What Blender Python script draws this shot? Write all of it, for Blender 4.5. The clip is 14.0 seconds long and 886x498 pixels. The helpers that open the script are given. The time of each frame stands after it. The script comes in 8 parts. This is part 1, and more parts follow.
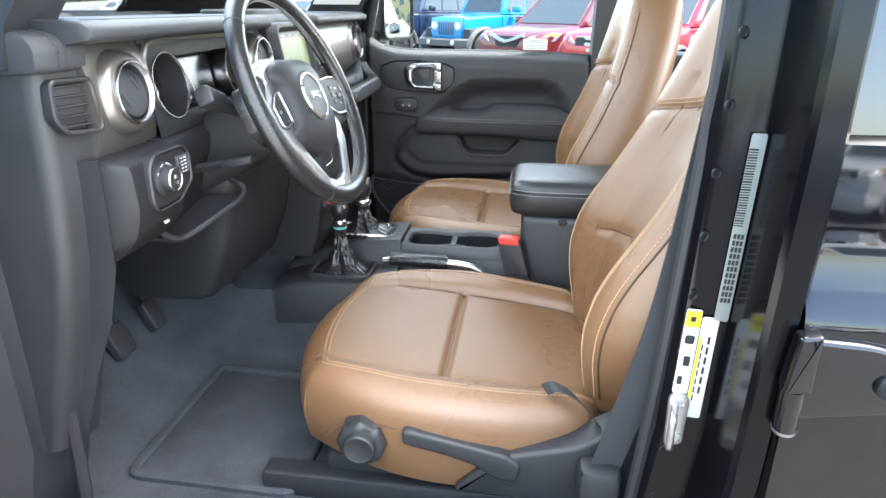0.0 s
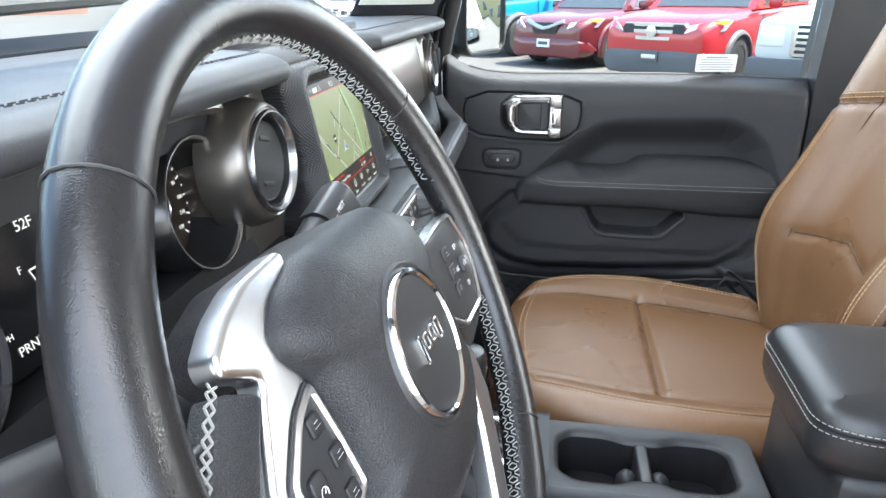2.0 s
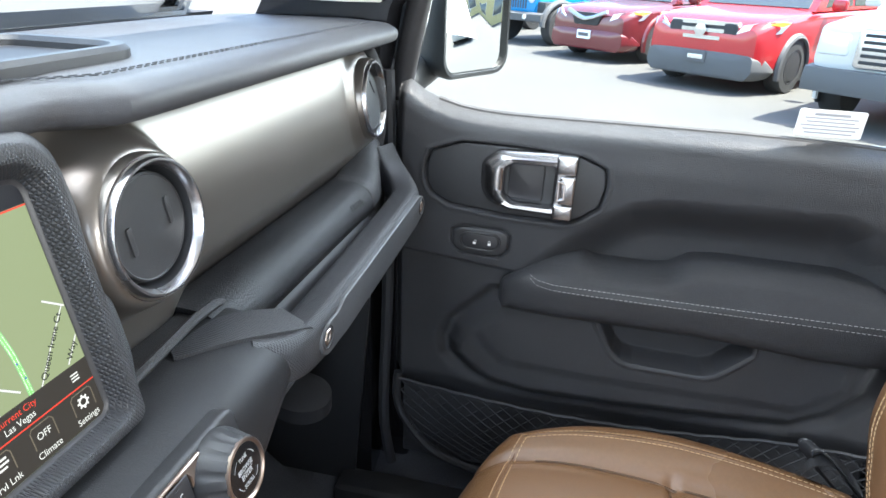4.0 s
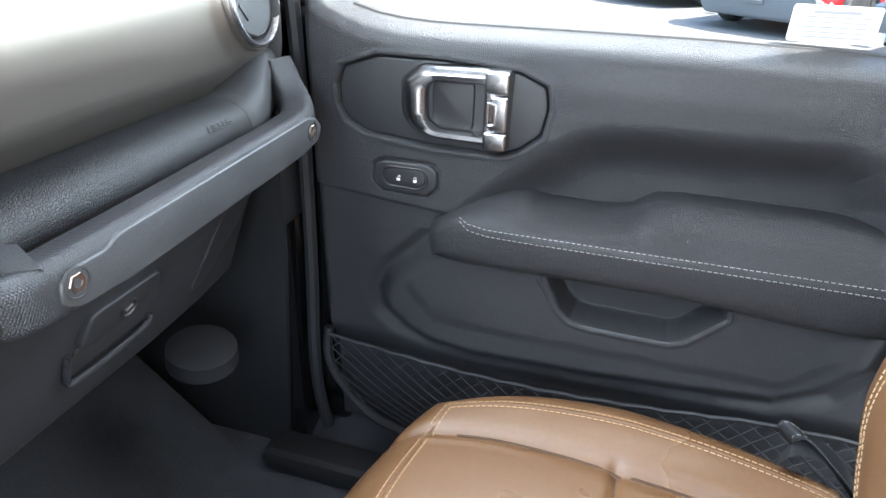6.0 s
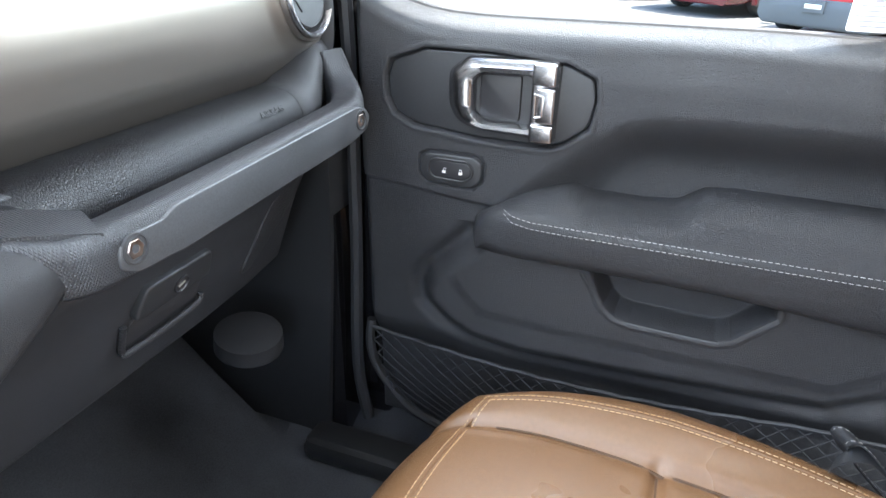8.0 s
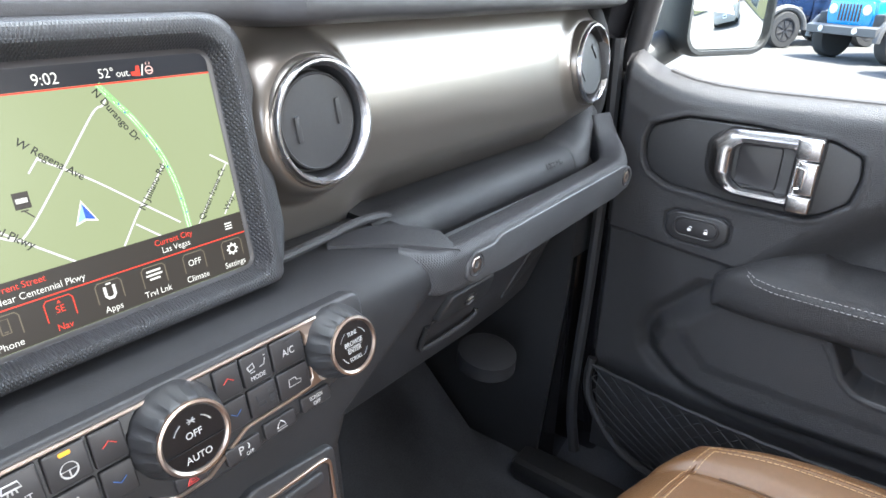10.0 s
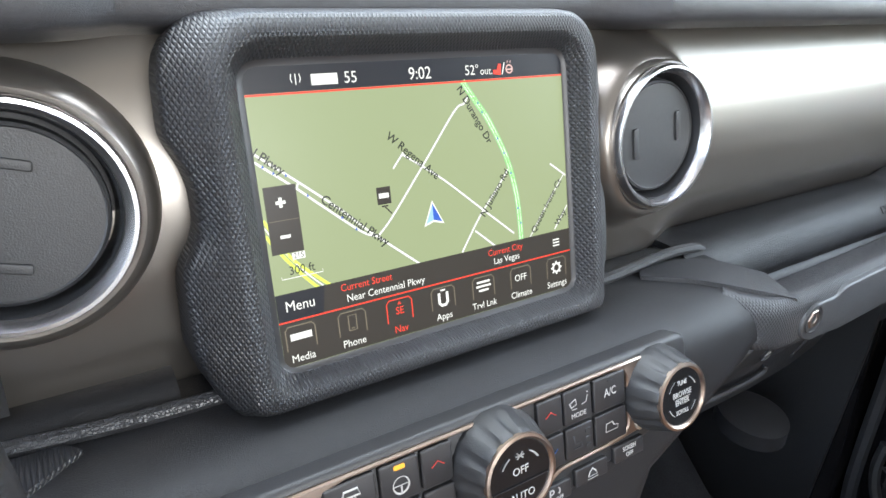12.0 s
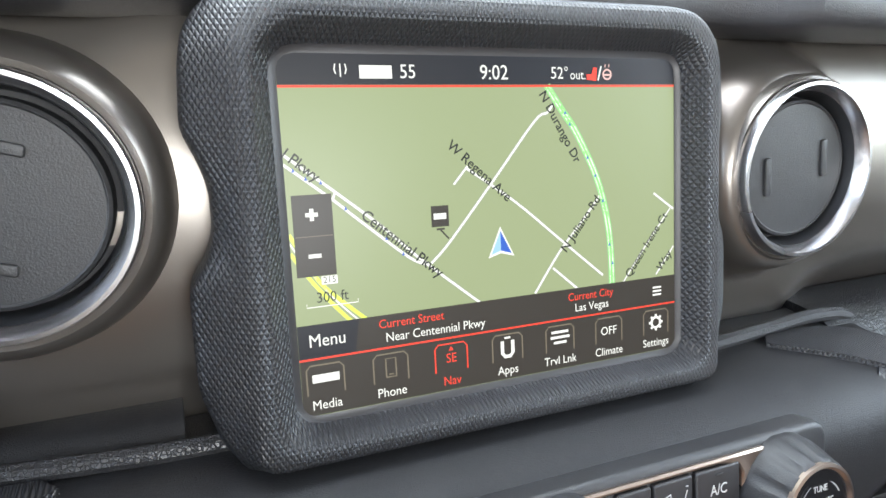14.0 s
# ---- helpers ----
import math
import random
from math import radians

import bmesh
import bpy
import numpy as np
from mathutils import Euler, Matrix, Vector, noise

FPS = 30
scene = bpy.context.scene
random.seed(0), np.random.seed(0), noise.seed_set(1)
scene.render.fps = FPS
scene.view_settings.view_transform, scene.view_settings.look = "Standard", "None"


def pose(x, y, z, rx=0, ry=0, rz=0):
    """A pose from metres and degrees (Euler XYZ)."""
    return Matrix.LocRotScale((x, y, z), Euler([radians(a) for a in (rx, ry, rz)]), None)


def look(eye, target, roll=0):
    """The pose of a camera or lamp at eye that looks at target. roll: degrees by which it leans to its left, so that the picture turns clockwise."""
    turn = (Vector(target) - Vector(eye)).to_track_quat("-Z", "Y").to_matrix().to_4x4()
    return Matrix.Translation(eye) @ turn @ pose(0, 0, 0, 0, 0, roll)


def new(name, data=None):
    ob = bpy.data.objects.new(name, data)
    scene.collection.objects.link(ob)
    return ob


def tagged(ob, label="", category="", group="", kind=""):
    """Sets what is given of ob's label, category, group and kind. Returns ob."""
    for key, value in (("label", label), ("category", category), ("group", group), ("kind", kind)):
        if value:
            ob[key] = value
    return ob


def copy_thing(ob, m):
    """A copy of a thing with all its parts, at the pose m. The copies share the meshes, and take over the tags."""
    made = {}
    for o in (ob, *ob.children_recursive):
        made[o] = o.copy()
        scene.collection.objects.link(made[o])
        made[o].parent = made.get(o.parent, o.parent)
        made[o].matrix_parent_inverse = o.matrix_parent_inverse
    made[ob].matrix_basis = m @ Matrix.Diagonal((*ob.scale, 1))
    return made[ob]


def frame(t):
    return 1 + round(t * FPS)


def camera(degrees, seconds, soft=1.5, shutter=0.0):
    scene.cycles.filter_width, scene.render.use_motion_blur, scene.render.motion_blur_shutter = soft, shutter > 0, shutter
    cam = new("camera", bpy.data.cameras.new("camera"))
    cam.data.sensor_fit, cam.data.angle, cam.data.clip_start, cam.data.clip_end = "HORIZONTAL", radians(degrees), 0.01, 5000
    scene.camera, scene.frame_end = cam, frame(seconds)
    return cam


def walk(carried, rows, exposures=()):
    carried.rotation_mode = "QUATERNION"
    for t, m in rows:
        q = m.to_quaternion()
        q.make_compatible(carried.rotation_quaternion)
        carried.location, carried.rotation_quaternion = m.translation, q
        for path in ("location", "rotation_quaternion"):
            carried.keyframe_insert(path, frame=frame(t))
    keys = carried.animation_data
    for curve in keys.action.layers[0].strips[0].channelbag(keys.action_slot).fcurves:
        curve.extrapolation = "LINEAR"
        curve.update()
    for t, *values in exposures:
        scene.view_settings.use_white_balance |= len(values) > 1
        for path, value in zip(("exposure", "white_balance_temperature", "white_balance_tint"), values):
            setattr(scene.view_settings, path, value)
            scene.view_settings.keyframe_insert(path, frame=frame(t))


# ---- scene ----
cam = camera(69.3, 14.0)
PATH = [
    (0, (-1.4328, -0.5080, 1.3236), (0.4208, -0.2670, 0.6135), 0.33),
    (0.5, (-1.2390, -0.5270, 1.3145), (0.5974, -0.1850, 0.6002), 0.58),
    (1, (-0.9858, -0.3650, 1.2905), (0.8224, 0.0950, 0.5726), -0.20),
    (1.5, (-0.8284, -0.2740, 1.3172), (0.9838, 0.1370, 0.5780), -0.93),
    (2, (-0.6537, -0.2080, 1.3500), (1.1740, 0.1080, 0.6000), -0.79),
    (2.2, (-0.5739, -0.1830, 1.3862), (1.2253, 0.1030, 0.5616), -0.16),
    (2.5, (-0.4552, -0.1390, 1.3756), (1.3650, 0.0650, 0.5730), 3.98),
    (2.6, (-0.4146, -0.1390, 1.3667), (1.4289, 0.1090, 0.6341), 4.82),
    (2.7, (-0.3868, -0.1460, 1.3824), (1.4558, 0.1710, 0.6728), 3.32),
    (4.8, (-0.0610, -0.2680, 1.3490), (1.6925, 0.1670, 0.4915), 1.80),
    (5, (-0.0462, -0.2800, 1.3453), (1.6901, 0.1730, 0.4616), 1.06),
    (5.5, (-0.0123, -0.3230, 1.3217), (1.6917, 0.1490, 0.3894), 2.00),
    (6, (0.0086, -0.3550, 1.2967), (1.7035, 0.1540, 0.3648), 1.24),
    (6.5, (0.0257, -0.3730, 1.2779), (1.7196, 0.1350, 0.3450), 0.24),
    (7, (0.0264, -0.3750, 1.2718), (1.7185, 0.1490, 0.3421), 0.12),
    (7.2, (0.0254, -0.3740, 1.2709), (1.7156, 0.1580, 0.3442), 0.11),
    (9.3, (-0.0883, -0.3320, 1.3013), (1.4612, 0.6390, 0.4904), 1.06),
    (9.5, (-0.1003, -0.3300, 1.3028), (1.4273, 0.6910, 0.5140), 0.89),
    (10, (-0.1280, -0.3180, 1.3082), (1.3308, 0.8060, 0.5276), 0.94),
    (10.5, (-0.1475, -0.3020, 1.3001), (1.2139, 0.9450, 0.5331), 0.85),
    (11, (-0.1606, -0.2820, 1.2977), (1.0982, 1.0770, 0.5415), 0.79),
    (11.5, (-0.1606, -0.2580, 1.2967), (0.9776, 1.2090, 0.5532), 0.43),
    (12, (-0.1548, -0.2380, 1.2924), (0.8651, 1.3220, 0.5665), 0.60),
    (12.5, (-0.1410, -0.2210, 1.2877), (0.7642, 1.4210, 0.5923), 1.10),
    (13, (-0.1264, -0.2110, 1.2800), (0.7010, 1.4900, 0.6313), 1.65),
    (13.5, (-0.1177, -0.2070, 1.2736), (0.6573, 1.5310, 0.6594), 1.42),
    (14, (-0.1139, -0.2040, 1.2684), (0.6320, 1.5550, 0.6766), 1.21),
]
walk(cam, [(t, look(a, b, r)) for t, a, b, r in PATH], [(0, 2.86, 6500, 6), (0.5, 2.66, 6500, 6), (1, 2.58, 6500, 7), (1.5, 2.68, 6500, 7), (2.5, 2.75, 6500, 7), (5, 3.18, 6300, 7), (6, 3.52, 6300, 7), (7.2, 3.60, 6300, 7), (9.5, 3.32, 6450, 10), (11, 3.12, 6450, 9), (14, 2.98, 6500, 8)])

# ---- world and light ----
world = bpy.data.worlds.new("sky")
scene.world = world
world.use_nodes = True
wn = world.node_tree
sky = wn.nodes.new("ShaderNodeTexSky")
sky.sky_type = "NISHITA"
sky.sun_disc = False
sky.dust_density, sky.ozone_density = 2.0, 0.8
sky.sun_elevation, sky.sun_rotation = radians(62), radians(190)
wn.links.new(sky.outputs[0], wn.nodes["Background"].inputs[0])
wn.nodes["Background"].inputs[1].default_value = 0.15
sun = new("sun", bpy.data.lights.new("sun", "SUN"))
sun.data.energy, sun.data.angle, sun.data.color = 3.0, radians(0.6), (1.0, 0.95, 0.88)
sun.matrix_world = look((0, 0, 0), (-0.08, 0.46, -0.88))



def day_lamp(name, eye, target, w, h, watts):
    """Daylight that enters through an opening of the car."""
    lamp = new(name, bpy.data.lights.new(name, "AREA"))
    lamp.data.shape, lamp.data.size, lamp.data.size_y = "RECTANGLE", w, h
    lamp.data.energy, lamp.data.color = watts, (0.97, 0.98, 1.0)
    lamp.matrix_world = look(eye, target)


day_lamp("daylight_driver_opening", (-0.78, -0.31, 1.24), (0.2, -0.25, 0.92), 0.60, 0.90, 1.25)
day_lamp("daylight_windscreen", (0, 0.10, 1.60), (0, -0.45, 0.9), 1.1, 0.30, 1.7)
day_lamp("daylight_rear_glass", (0, -1.98, 1.48), (0, -0.3, 1.15), 1.1, 0.45, 6.5)
day_lamp("daylight_passenger_window", (0.72, -0.34, 1.44), (-0.1, -0.10, 0.98), 0.62, 0.40, 0.85)

# ---- materials ----


def mat(name, color, rough=0.5, metal=0.0, grain=0.0, scale=400.0, bump=0.0, bscale=900.0, spec=0.5, wear=0.0, coat=0.0, kind="noise", depth=0.001):
    """A surface with colour drift at two scales and a fine relief."""
    m = bpy.data.materials.new(name)
    m.use_nodes = True
    n, l = m.node_tree.nodes, m.node_tree.links
    p = n["Principled BSDF"]
    p.inputs["Base Color"].default_value = (*color, 1)
    p.inputs["Roughness"].default_value = rough
    p.inputs["Metallic"].default_value = metal
    p.inputs["Specular IOR Level"].default_value = spec
    p.inputs["Coat Weight"].default_value = coat
    tc = n.new("ShaderNodeTexCoord")
    if grain:
        fine = n.new("ShaderNodeTexNoise")
        fine.inputs["Scale"].default_value, fine.inputs["Detail"].default_value = scale, 4
        broad = n.new("ShaderNodeTexNoise")
        broad.inputs["Scale"].default_value, broad.inputs["Detail"].default_value = scale / 40, 3
        l.new(tc.outputs["Object"], fine.inputs["Vector"])
        l.new(tc.outputs["Object"], broad.inputs["Vector"])
        both = n.new("ShaderNodeMath")
        both.operation = "ADD"
        l.new(fine.outputs[0], both.inputs[0])
        l.new(broad.outputs[0], both.inputs[1])
        ramp = n.new("ShaderNodeMapRange")
        ramp.inputs[1].default_value, ramp.inputs[2].default_value = 0.6, 1.4
        ramp.inputs[3].default_value, ramp.inputs[4].default_value = 1 - grain, 1 + grain
        l.new(both.outputs[0], ramp.inputs[0])
        mul = n.new("ShaderNodeVectorMath")
        mul.operation = "SCALE"
        mul.inputs[0].default_value = color
        l.new(ramp.outputs[0], mul.inputs["Scale"])
        l.new(mul.outputs[0], p.inputs["Base Color"])
        rr = n.new("ShaderNodeMapRange")
        rr.inputs[1].default_value, rr.inputs[2].default_value = 0.3, 0.7
        rr.inputs[3].default_value, rr.inputs[4].default_value = rough * 0.85, min(1, rough * 1.15 + wear)
        l.new(broad.outputs[0], rr.inputs[0])
        l.new(rr.outputs[0], p.inputs["Roughness"])
    if bump:
        b = n.new("ShaderNodeBump")
        b.inputs["Strength"].default_value, b.inputs["Distance"].default_value = bump, depth
        if kind == "leather":
            v = n.new("ShaderNodeTexVoronoi")
            v.feature = "DISTANCE_TO_EDGE"
            v.inputs["Scale"].default_value = bscale
            l.new(tc.outputs["Object"], v.inputs["Vector"])
            hr = n.new("ShaderNodeMapRange")
            hr.inputs[2].default_value = 0.15
            l.new(v.outputs["Distance"], hr.inputs[0])
            l.new(hr.outputs[0], b.inputs["Height"])
        elif kind == "knurl":
            dots = None
            for axis in ((1, 0.0, 0.56), (1, 0.0, -0.56)):
                d = n.new("ShaderNodeVectorMath")
                d.operation = "DOT_PRODUCT"
                d.inputs[1].default_value = [a * bscale for a in axis]
                l.new(tc.outputs["Object"], d.inputs[0])
                s = n.new("ShaderNodeMath")
                s.operation = "SINE"
                l.new(d.outputs["Value"], s.inputs[0])
                q = n.new("ShaderNodeMath")
                q.operation = "ABSOLUTE"
                l.new(s.outputs[0], q.inputs[0])
                if dots:
                    t = n.new("ShaderNodeMath")
                    t.operation = "MINIMUM"
                    l.new(dots.outputs[0], t.inputs[0])
                    l.new(q.outputs[0], t.inputs[1])
                    q = t
                dots = q
            l.new(dots.outputs[0], b.inputs["Height"])
        elif kind == "weave":
            w1 = n.new("ShaderNodeTexWave")
            w1.inputs["Scale"].default_value = bscale
            w1.bands_direction = "DIAGONAL"
            l.new(tc.outputs["Object"], w1.inputs["Vector"])
            l.new(w1.outputs[0], b.inputs["Height"])
        else:
            v = n.new("ShaderNodeTexNoise")
            v.inputs["Scale"].default_value, v.inputs["Detail"].default_value = bscale, 3
            l.new(tc.outputs["Object"], v.inputs["Vector"])
            l.new(v.outputs[0], b.inputs["Height"])
        l.new(b.outputs[0], p.inputs["Normal"])
    return m


def glow(name, color, strength=1.0):
    m = bpy.data.materials.new(name)
    m.use_nodes = True
    p = m.node_tree.nodes["Principled BSDF"]
    p.inputs["Base Color"].default_value = (0.01, 0.01, 0.01, 1)
    p.inputs["Roughness"].default_value = 0.30
    p.inputs["Specular IOR Level"].default_value = 0.15
    p.inputs["Emission Color"].default_value = (*color, 1)
    p.inputs["Emission Strength"].default_value = strength
    return m


def clear(name, tint=(1, 1, 1), gloss=0.08):
    m = bpy.data.materials.new(name)
    m.use_nodes = True
    n, l = m.node_tree.nodes, m.node_tree.links
    n.remove(n["Principled BSDF"])
    tr, gl, mx = n.new("ShaderNodeBsdfTransparent"), n.new("ShaderNodeBsdfGlossy"), n.new("ShaderNodeMixShader")
    tr.inputs[0].default_value = (*tint, 1)
    gl.inputs["Roughness"].default_value = 0.02
    fr = n.new("ShaderNodeFresnel")
    fr.inputs[0].default_value = 1.12
    l.new(fr.outputs[0], mx.inputs[0])
    l.new(tr.outputs[0], mx.inputs[1])
    l.new(gl.outputs[0], mx.inputs[2])
    l.new(mx.outputs[0], n["Material Output"].inputs[0])
    return m


M_SOFT = mat("soft_black_vinyl", (0.025, 0.026, 0.029), 0.46, grain=0.12, scale=300, bump=0.50, bscale=640, kind="leather")
M_DOOR = mat("grained_door_vinyl", (0.025, 0.026, 0.029), 0.44, grain=0.12, scale=300, bump=0.6, bscale=460, kind="leather")
M_PLASTIC = mat("black_grained_plastic", (0.022, 0.023, 0.025), 0.46, grain=0.15, scale=350, bump=0.18, bscale=1500)
M_PAD = mat("dark_dash_pad", (0.034, 0.035, 0.039), 0.52, grain=0.12, scale=250, bump=0.25, bscale=900, kind="leather")
M_GUN = mat("gunmetal_paint", (0.205, 0.188, 0.170), 0.31, 0.8, bump=0.05, bscale=2500, depth=0.0002)
M_CHROME = mat("satin_chrome", (0.62, 0.62, 0.63), 0.20, 1.0, grain=0.03, scale=60)
M_SATIN = mat("satin_silver_trim", (0.52, 0.52, 0.535), 0.26, 1.0, grain=0.03, scale=120)
M_WSILVER = mat("wheel_silver", (0.68, 0.68, 0.69), 0.27, 1.0, grain=0.04, scale=140)
M_HANDLE = mat("satin_handle_chrome", (0.42, 0.42, 0.43), 0.24, 1.0, grain=0.04, scale=140)
# Darker copy of M_SOFT: shade on fascia and knee panels put into colour.
M_DARK = mat("shade_darkened_vinyl", (0.015, 0.0155, 0.017), 0.46, grain=0.14, scale=300, bump=0.22, bscale=950, kind="leather", spec=0.28)
M_BRIGHT = mat("bright_chrome", (0.75, 0.75, 0.76), 0.08, 1.0)
M_BRONZE = mat("bronze_trim", (0.42, 0.34, 0.29), 0.30, 1.0, grain=0.05, scale=80)
M_KNURL = mat("knurled_black_plastic", (0.022, 0.023, 0.026), 0.42, grain=0.08, scale=300, bump=1.0, bscale=1650, kind="knurl", depth=0.00045)
M_RUBBER = mat("black_rubber", (0.022, 0.022, 0.024), 0.6, grain=0.2, scale=200, bump=0.15, bscale=700)
M_GLOSS = mat("piano_black", (0.010, 0.010, 0.011), 0.16, grain=0.05, scale=50)
M_BUTTON = mat("button_black", (0.020, 0.020, 0.022), 0.42, grain=0.08, scale=300)
M_CARPET = mat("black_carpet", (0.055, 0.059, 0.067), 0.95, grain=0.35, scale=500, bump=0.9, bscale=700, spec=0.1)
M_LEATHER = mat("tan_leather", (0.170, 0.090, 0.042), 0.28, grain=0.10, scale=200, bump=0.25, bscale=800, kind="leather", wear=0.06, spec=0.8)
M_STITCH = mat("cream_thread", (0.48, 0.33, 0.19), 0.7, grain=0.1, scale=900)
M_SEAM = mat("dark_leather_seam", (0.075, 0.040, 0.020), 0.6, grain=0.1, scale=300)
M_WSTITCH = mat("pale_grey_thread", (0.33, 0.33, 0.32), 0.7, grain=0.1, scale=900)
M_WHEEL = mat("black_wheel_leather", (0.014, 0.014, 0.015), 0.25, grain=0.15, scale=200, bump=0.10, bscale=900, kind="leather")
M_PAINT = mat("black_car_paint", (0.006, 0.006, 0.007), 0.06, grain=0.05, scale=20, coat=1.0)
M_JAMB = mat("satin_black_jamb_paint", (0.004, 0.004, 0.005), 0.17, grain=0.1, scale=30, spec=0.35)
M_WHITE = mat("white_print", (0.75, 0.75, 0.74), 0.6)
M_RED = mat("red_plastic", (0.62, 0.05, 0.04), 0.4, grain=0.05, scale=200)
M_STEEL = mat("zinc_steel", (0.62, 0.61, 0.58), 0.32, 0.9, grain=0.12, scale=150)
M_WEB = mat("seat_belt_webbing", (0.030, 0.032, 0.036), 0.65, grain=0.2, scale=600, bump=0.6, bscale=500, kind="weave")
M_NET = mat("elastic_net_cord", (0.035, 0.037, 0.042), 0.7, grain=0.2, scale=800)
M_LINER = mat("light_grey_headliner", (0.46, 0.44, 0.40), 0.85, grain=0.06, scale=500, bump=0.2, bscale=900)
M_GLASS = clear("window_glass", (0.93, 0.96, 0.95))
M_ASPHALT = mat("sunlit_asphalt", (0.088, 0.084, 0.078), 0.9, grain=0.22, scale=18, bump=0.5, bscale=120)

# ---- building helpers ----
V = Vector


class Fr:
    """A local frame: a point is o + a*u + b*v + c*n, with n = u x v."""

    def __init__(self, o, u, v):
        self.o, self.u, self.v = V(o), V(u).normalized(), V(v).normalized()
        self.n = self.u.cross(self.v)

    def __call__(self, a, b, c=0.0):
        return self.o + self.u * a + self.v * b + self.n * c

    def at(self, a, b, c=0.0):
        return Fr(self(a, b, c), self.u, self.v)

    def turned(self, deg):
        c, s = math.cos(radians(deg)), math.sin(radians(deg))
        return Fr(self.o, self.u * c + self.v * s, self.v * c - self.u * s)

    def matrix(self):
        m = Matrix.Identity(4)
        for i, w in enumerate((self.u, self.v, self.n, self.o)):
            m.col[i][:3] = w
        return m


def part(name, bm, material, parent=None, label="", angle=38, smooth=True):
    """Links a bmesh as one mesh object, under parent when given."""
    bmesh.ops.remove_doubles(bm, verts=bm.verts, dist=0.00002)
    bmesh.ops.recalc_face_normals(bm, faces=bm.faces)
    for f in bm.faces:
        f.smooth = smooth
    for e in bm.edges:
        e.smooth = e.calc_face_angle(0) < radians(angle)
    me = bpy.data.meshes.new(name)
    bm.to_mesh(me)
    bm.free()
    me.materials.append(material)
    ob = new(name, me)
    if parent:
        ob.parent = parent
        ob.matrix_parent_inverse = parent.matrix_basis.inverted() if parent.parent is None else Matrix.Identity(4)
    if label:
        ob["label"] = label
    return ob


def thing(name, label, category, at=(0, 0, 0), group="", kind=""):
    ob = new(name)
    ob.empty_display_size = 0.05
    ob.matrix_basis = Matrix.Translation(at)
    return tagged(ob, label, category, group, kind)


def single(name, bm, material, label, category, kind="", group="", angle=38):
    return tagged(part(name, bm, material, angle=angle), label, category, group, kind)


def B():
    return bmesh.new()


def loft(bm, rings, ring_closed=True, cap=True, closed=False):
    rows = [[bm.verts.new(p) for p in r] for r in rings]
    n = len(rows[0])
    pairs = list(zip(rows, rows[1:])) + ([(rows[-1], rows[0])] if closed else [])
    for a, b in pairs:
        for i in range(n if ring_closed else n - 1):
            j = (i + 1) % n
            bm.faces.new((a[i], a[j], b[j], b[i]))
    if cap and ring_closed and not closed:
        bm.faces.new(rows[0][::-1])
        bm.faces.new(rows[-1])
    return rows


def rrect(w, h, r, n=5, cx=0.0, cy=0.0):
    """A rounded rectangle's outline, anticlockwise."""
    out = []
    for sx, sy, a0 in ((1, 1, 0), (-1, 1, 90), (-1, -1, 180), (1, -1, 270)):
        for i in range(n + 1):
            a = radians(a0 + 90 * i / n)
            out.append((cx + sx * (w / 2 - r) + r * math.cos(a), cy + sy * (h / 2 - r) + r * math.sin(a)))
    return out


def circle(r, n=40, cx=0.0, cy=0.0):
    return [(cx + r * math.cos(2 * math.pi * i / n), cy + r * math.sin(2 * math.pi * i / n)) for i in range(n)]


def offset(poly, d):
    """The outline moved inwards by d (anticlockwise outlines)."""
    n, out = len(poly), []
    for i in range(n):
        p0, p1, p2 = V(poly[i - 1]), V(poly[i]), V(poly[(i + 1) % n])
        a, b = (p1 - p0), (p2 - p1)
        na, nb = V((-a.y, a.x)).normalized(), V((-b.y, b.x)).normalized()
        m = (na + nb)
        k = m.dot(na)
        q = p1 + m * (d / max(k, 0.35))
        out.append((q.x, q.y))
    return out


def rounded(poly, r, n=4):
    """An outline with its corners rounded."""
    out, k = [], len(poly)
    for i in range(k):
        p0, p1, p2 = V(poly[i - 1]), V(poly[i]), V(poly[(i + 1) % k])
        a, b = (p0 - p1), (p2 - p1)
        d = min(r, a.length * 0.45, b.length * 0.45)
        s, e = p1 + a.normalized() * d, p1 + b.normalized() * d
        for j in range(n + 1):
            t = j / n
            q = s * (1 - t) ** 2 + p1 * 2 * t * (1 - t) + e * t * t
            out.append((q.x, q.y))
    return out


def slab(bm, f, poly, back, front, bev=0.002, seg=3):
    """An outline extruded along the frame's normal from back to front, with a rounded front rim."""
    rings = [[f(a, b, back) for a, b in poly]]
    rings.append([f(a, b, front - bev) for a, b in poly])
    for i in range(1, seg + 1):
        t = i / seg * math.pi / 2
        q = offset(poly, bev * (1 - math.cos(t)))
        rings.append([f(a, b, front - bev + bev * math.sin(t)) for a, b in q])
    loft(bm, rings)


def rim(bm, f, outer, inner, back, front, bev=0.001):
    """A flat frame between two outlines with the same number of points."""
    ring = []
    for poly, h in ((outer, back), (outer, front - bev), (offset(outer, bev), front), (offset(inner, -bev), front), (inner, front - bev), (inner, back)):
        ring.append([f(a, b, h) for a, b in poly])
    loft(bm, ring, closed=True, cap=False)


def sheet(bm, f, outer, holes, c=0.0):
    """A flat face with holes."""
    es = []
    for poly in (outer, *holes):
        vs = [bm.verts.new(f(a, b, c)) for a, b in poly]
        es += [bm.edges.new((vs[i], vs[(i + 1) % len(vs)])) for i in range(len(vs))]
    bmesh.ops.triangle_fill(bm, edges=es, use_beauty=True)


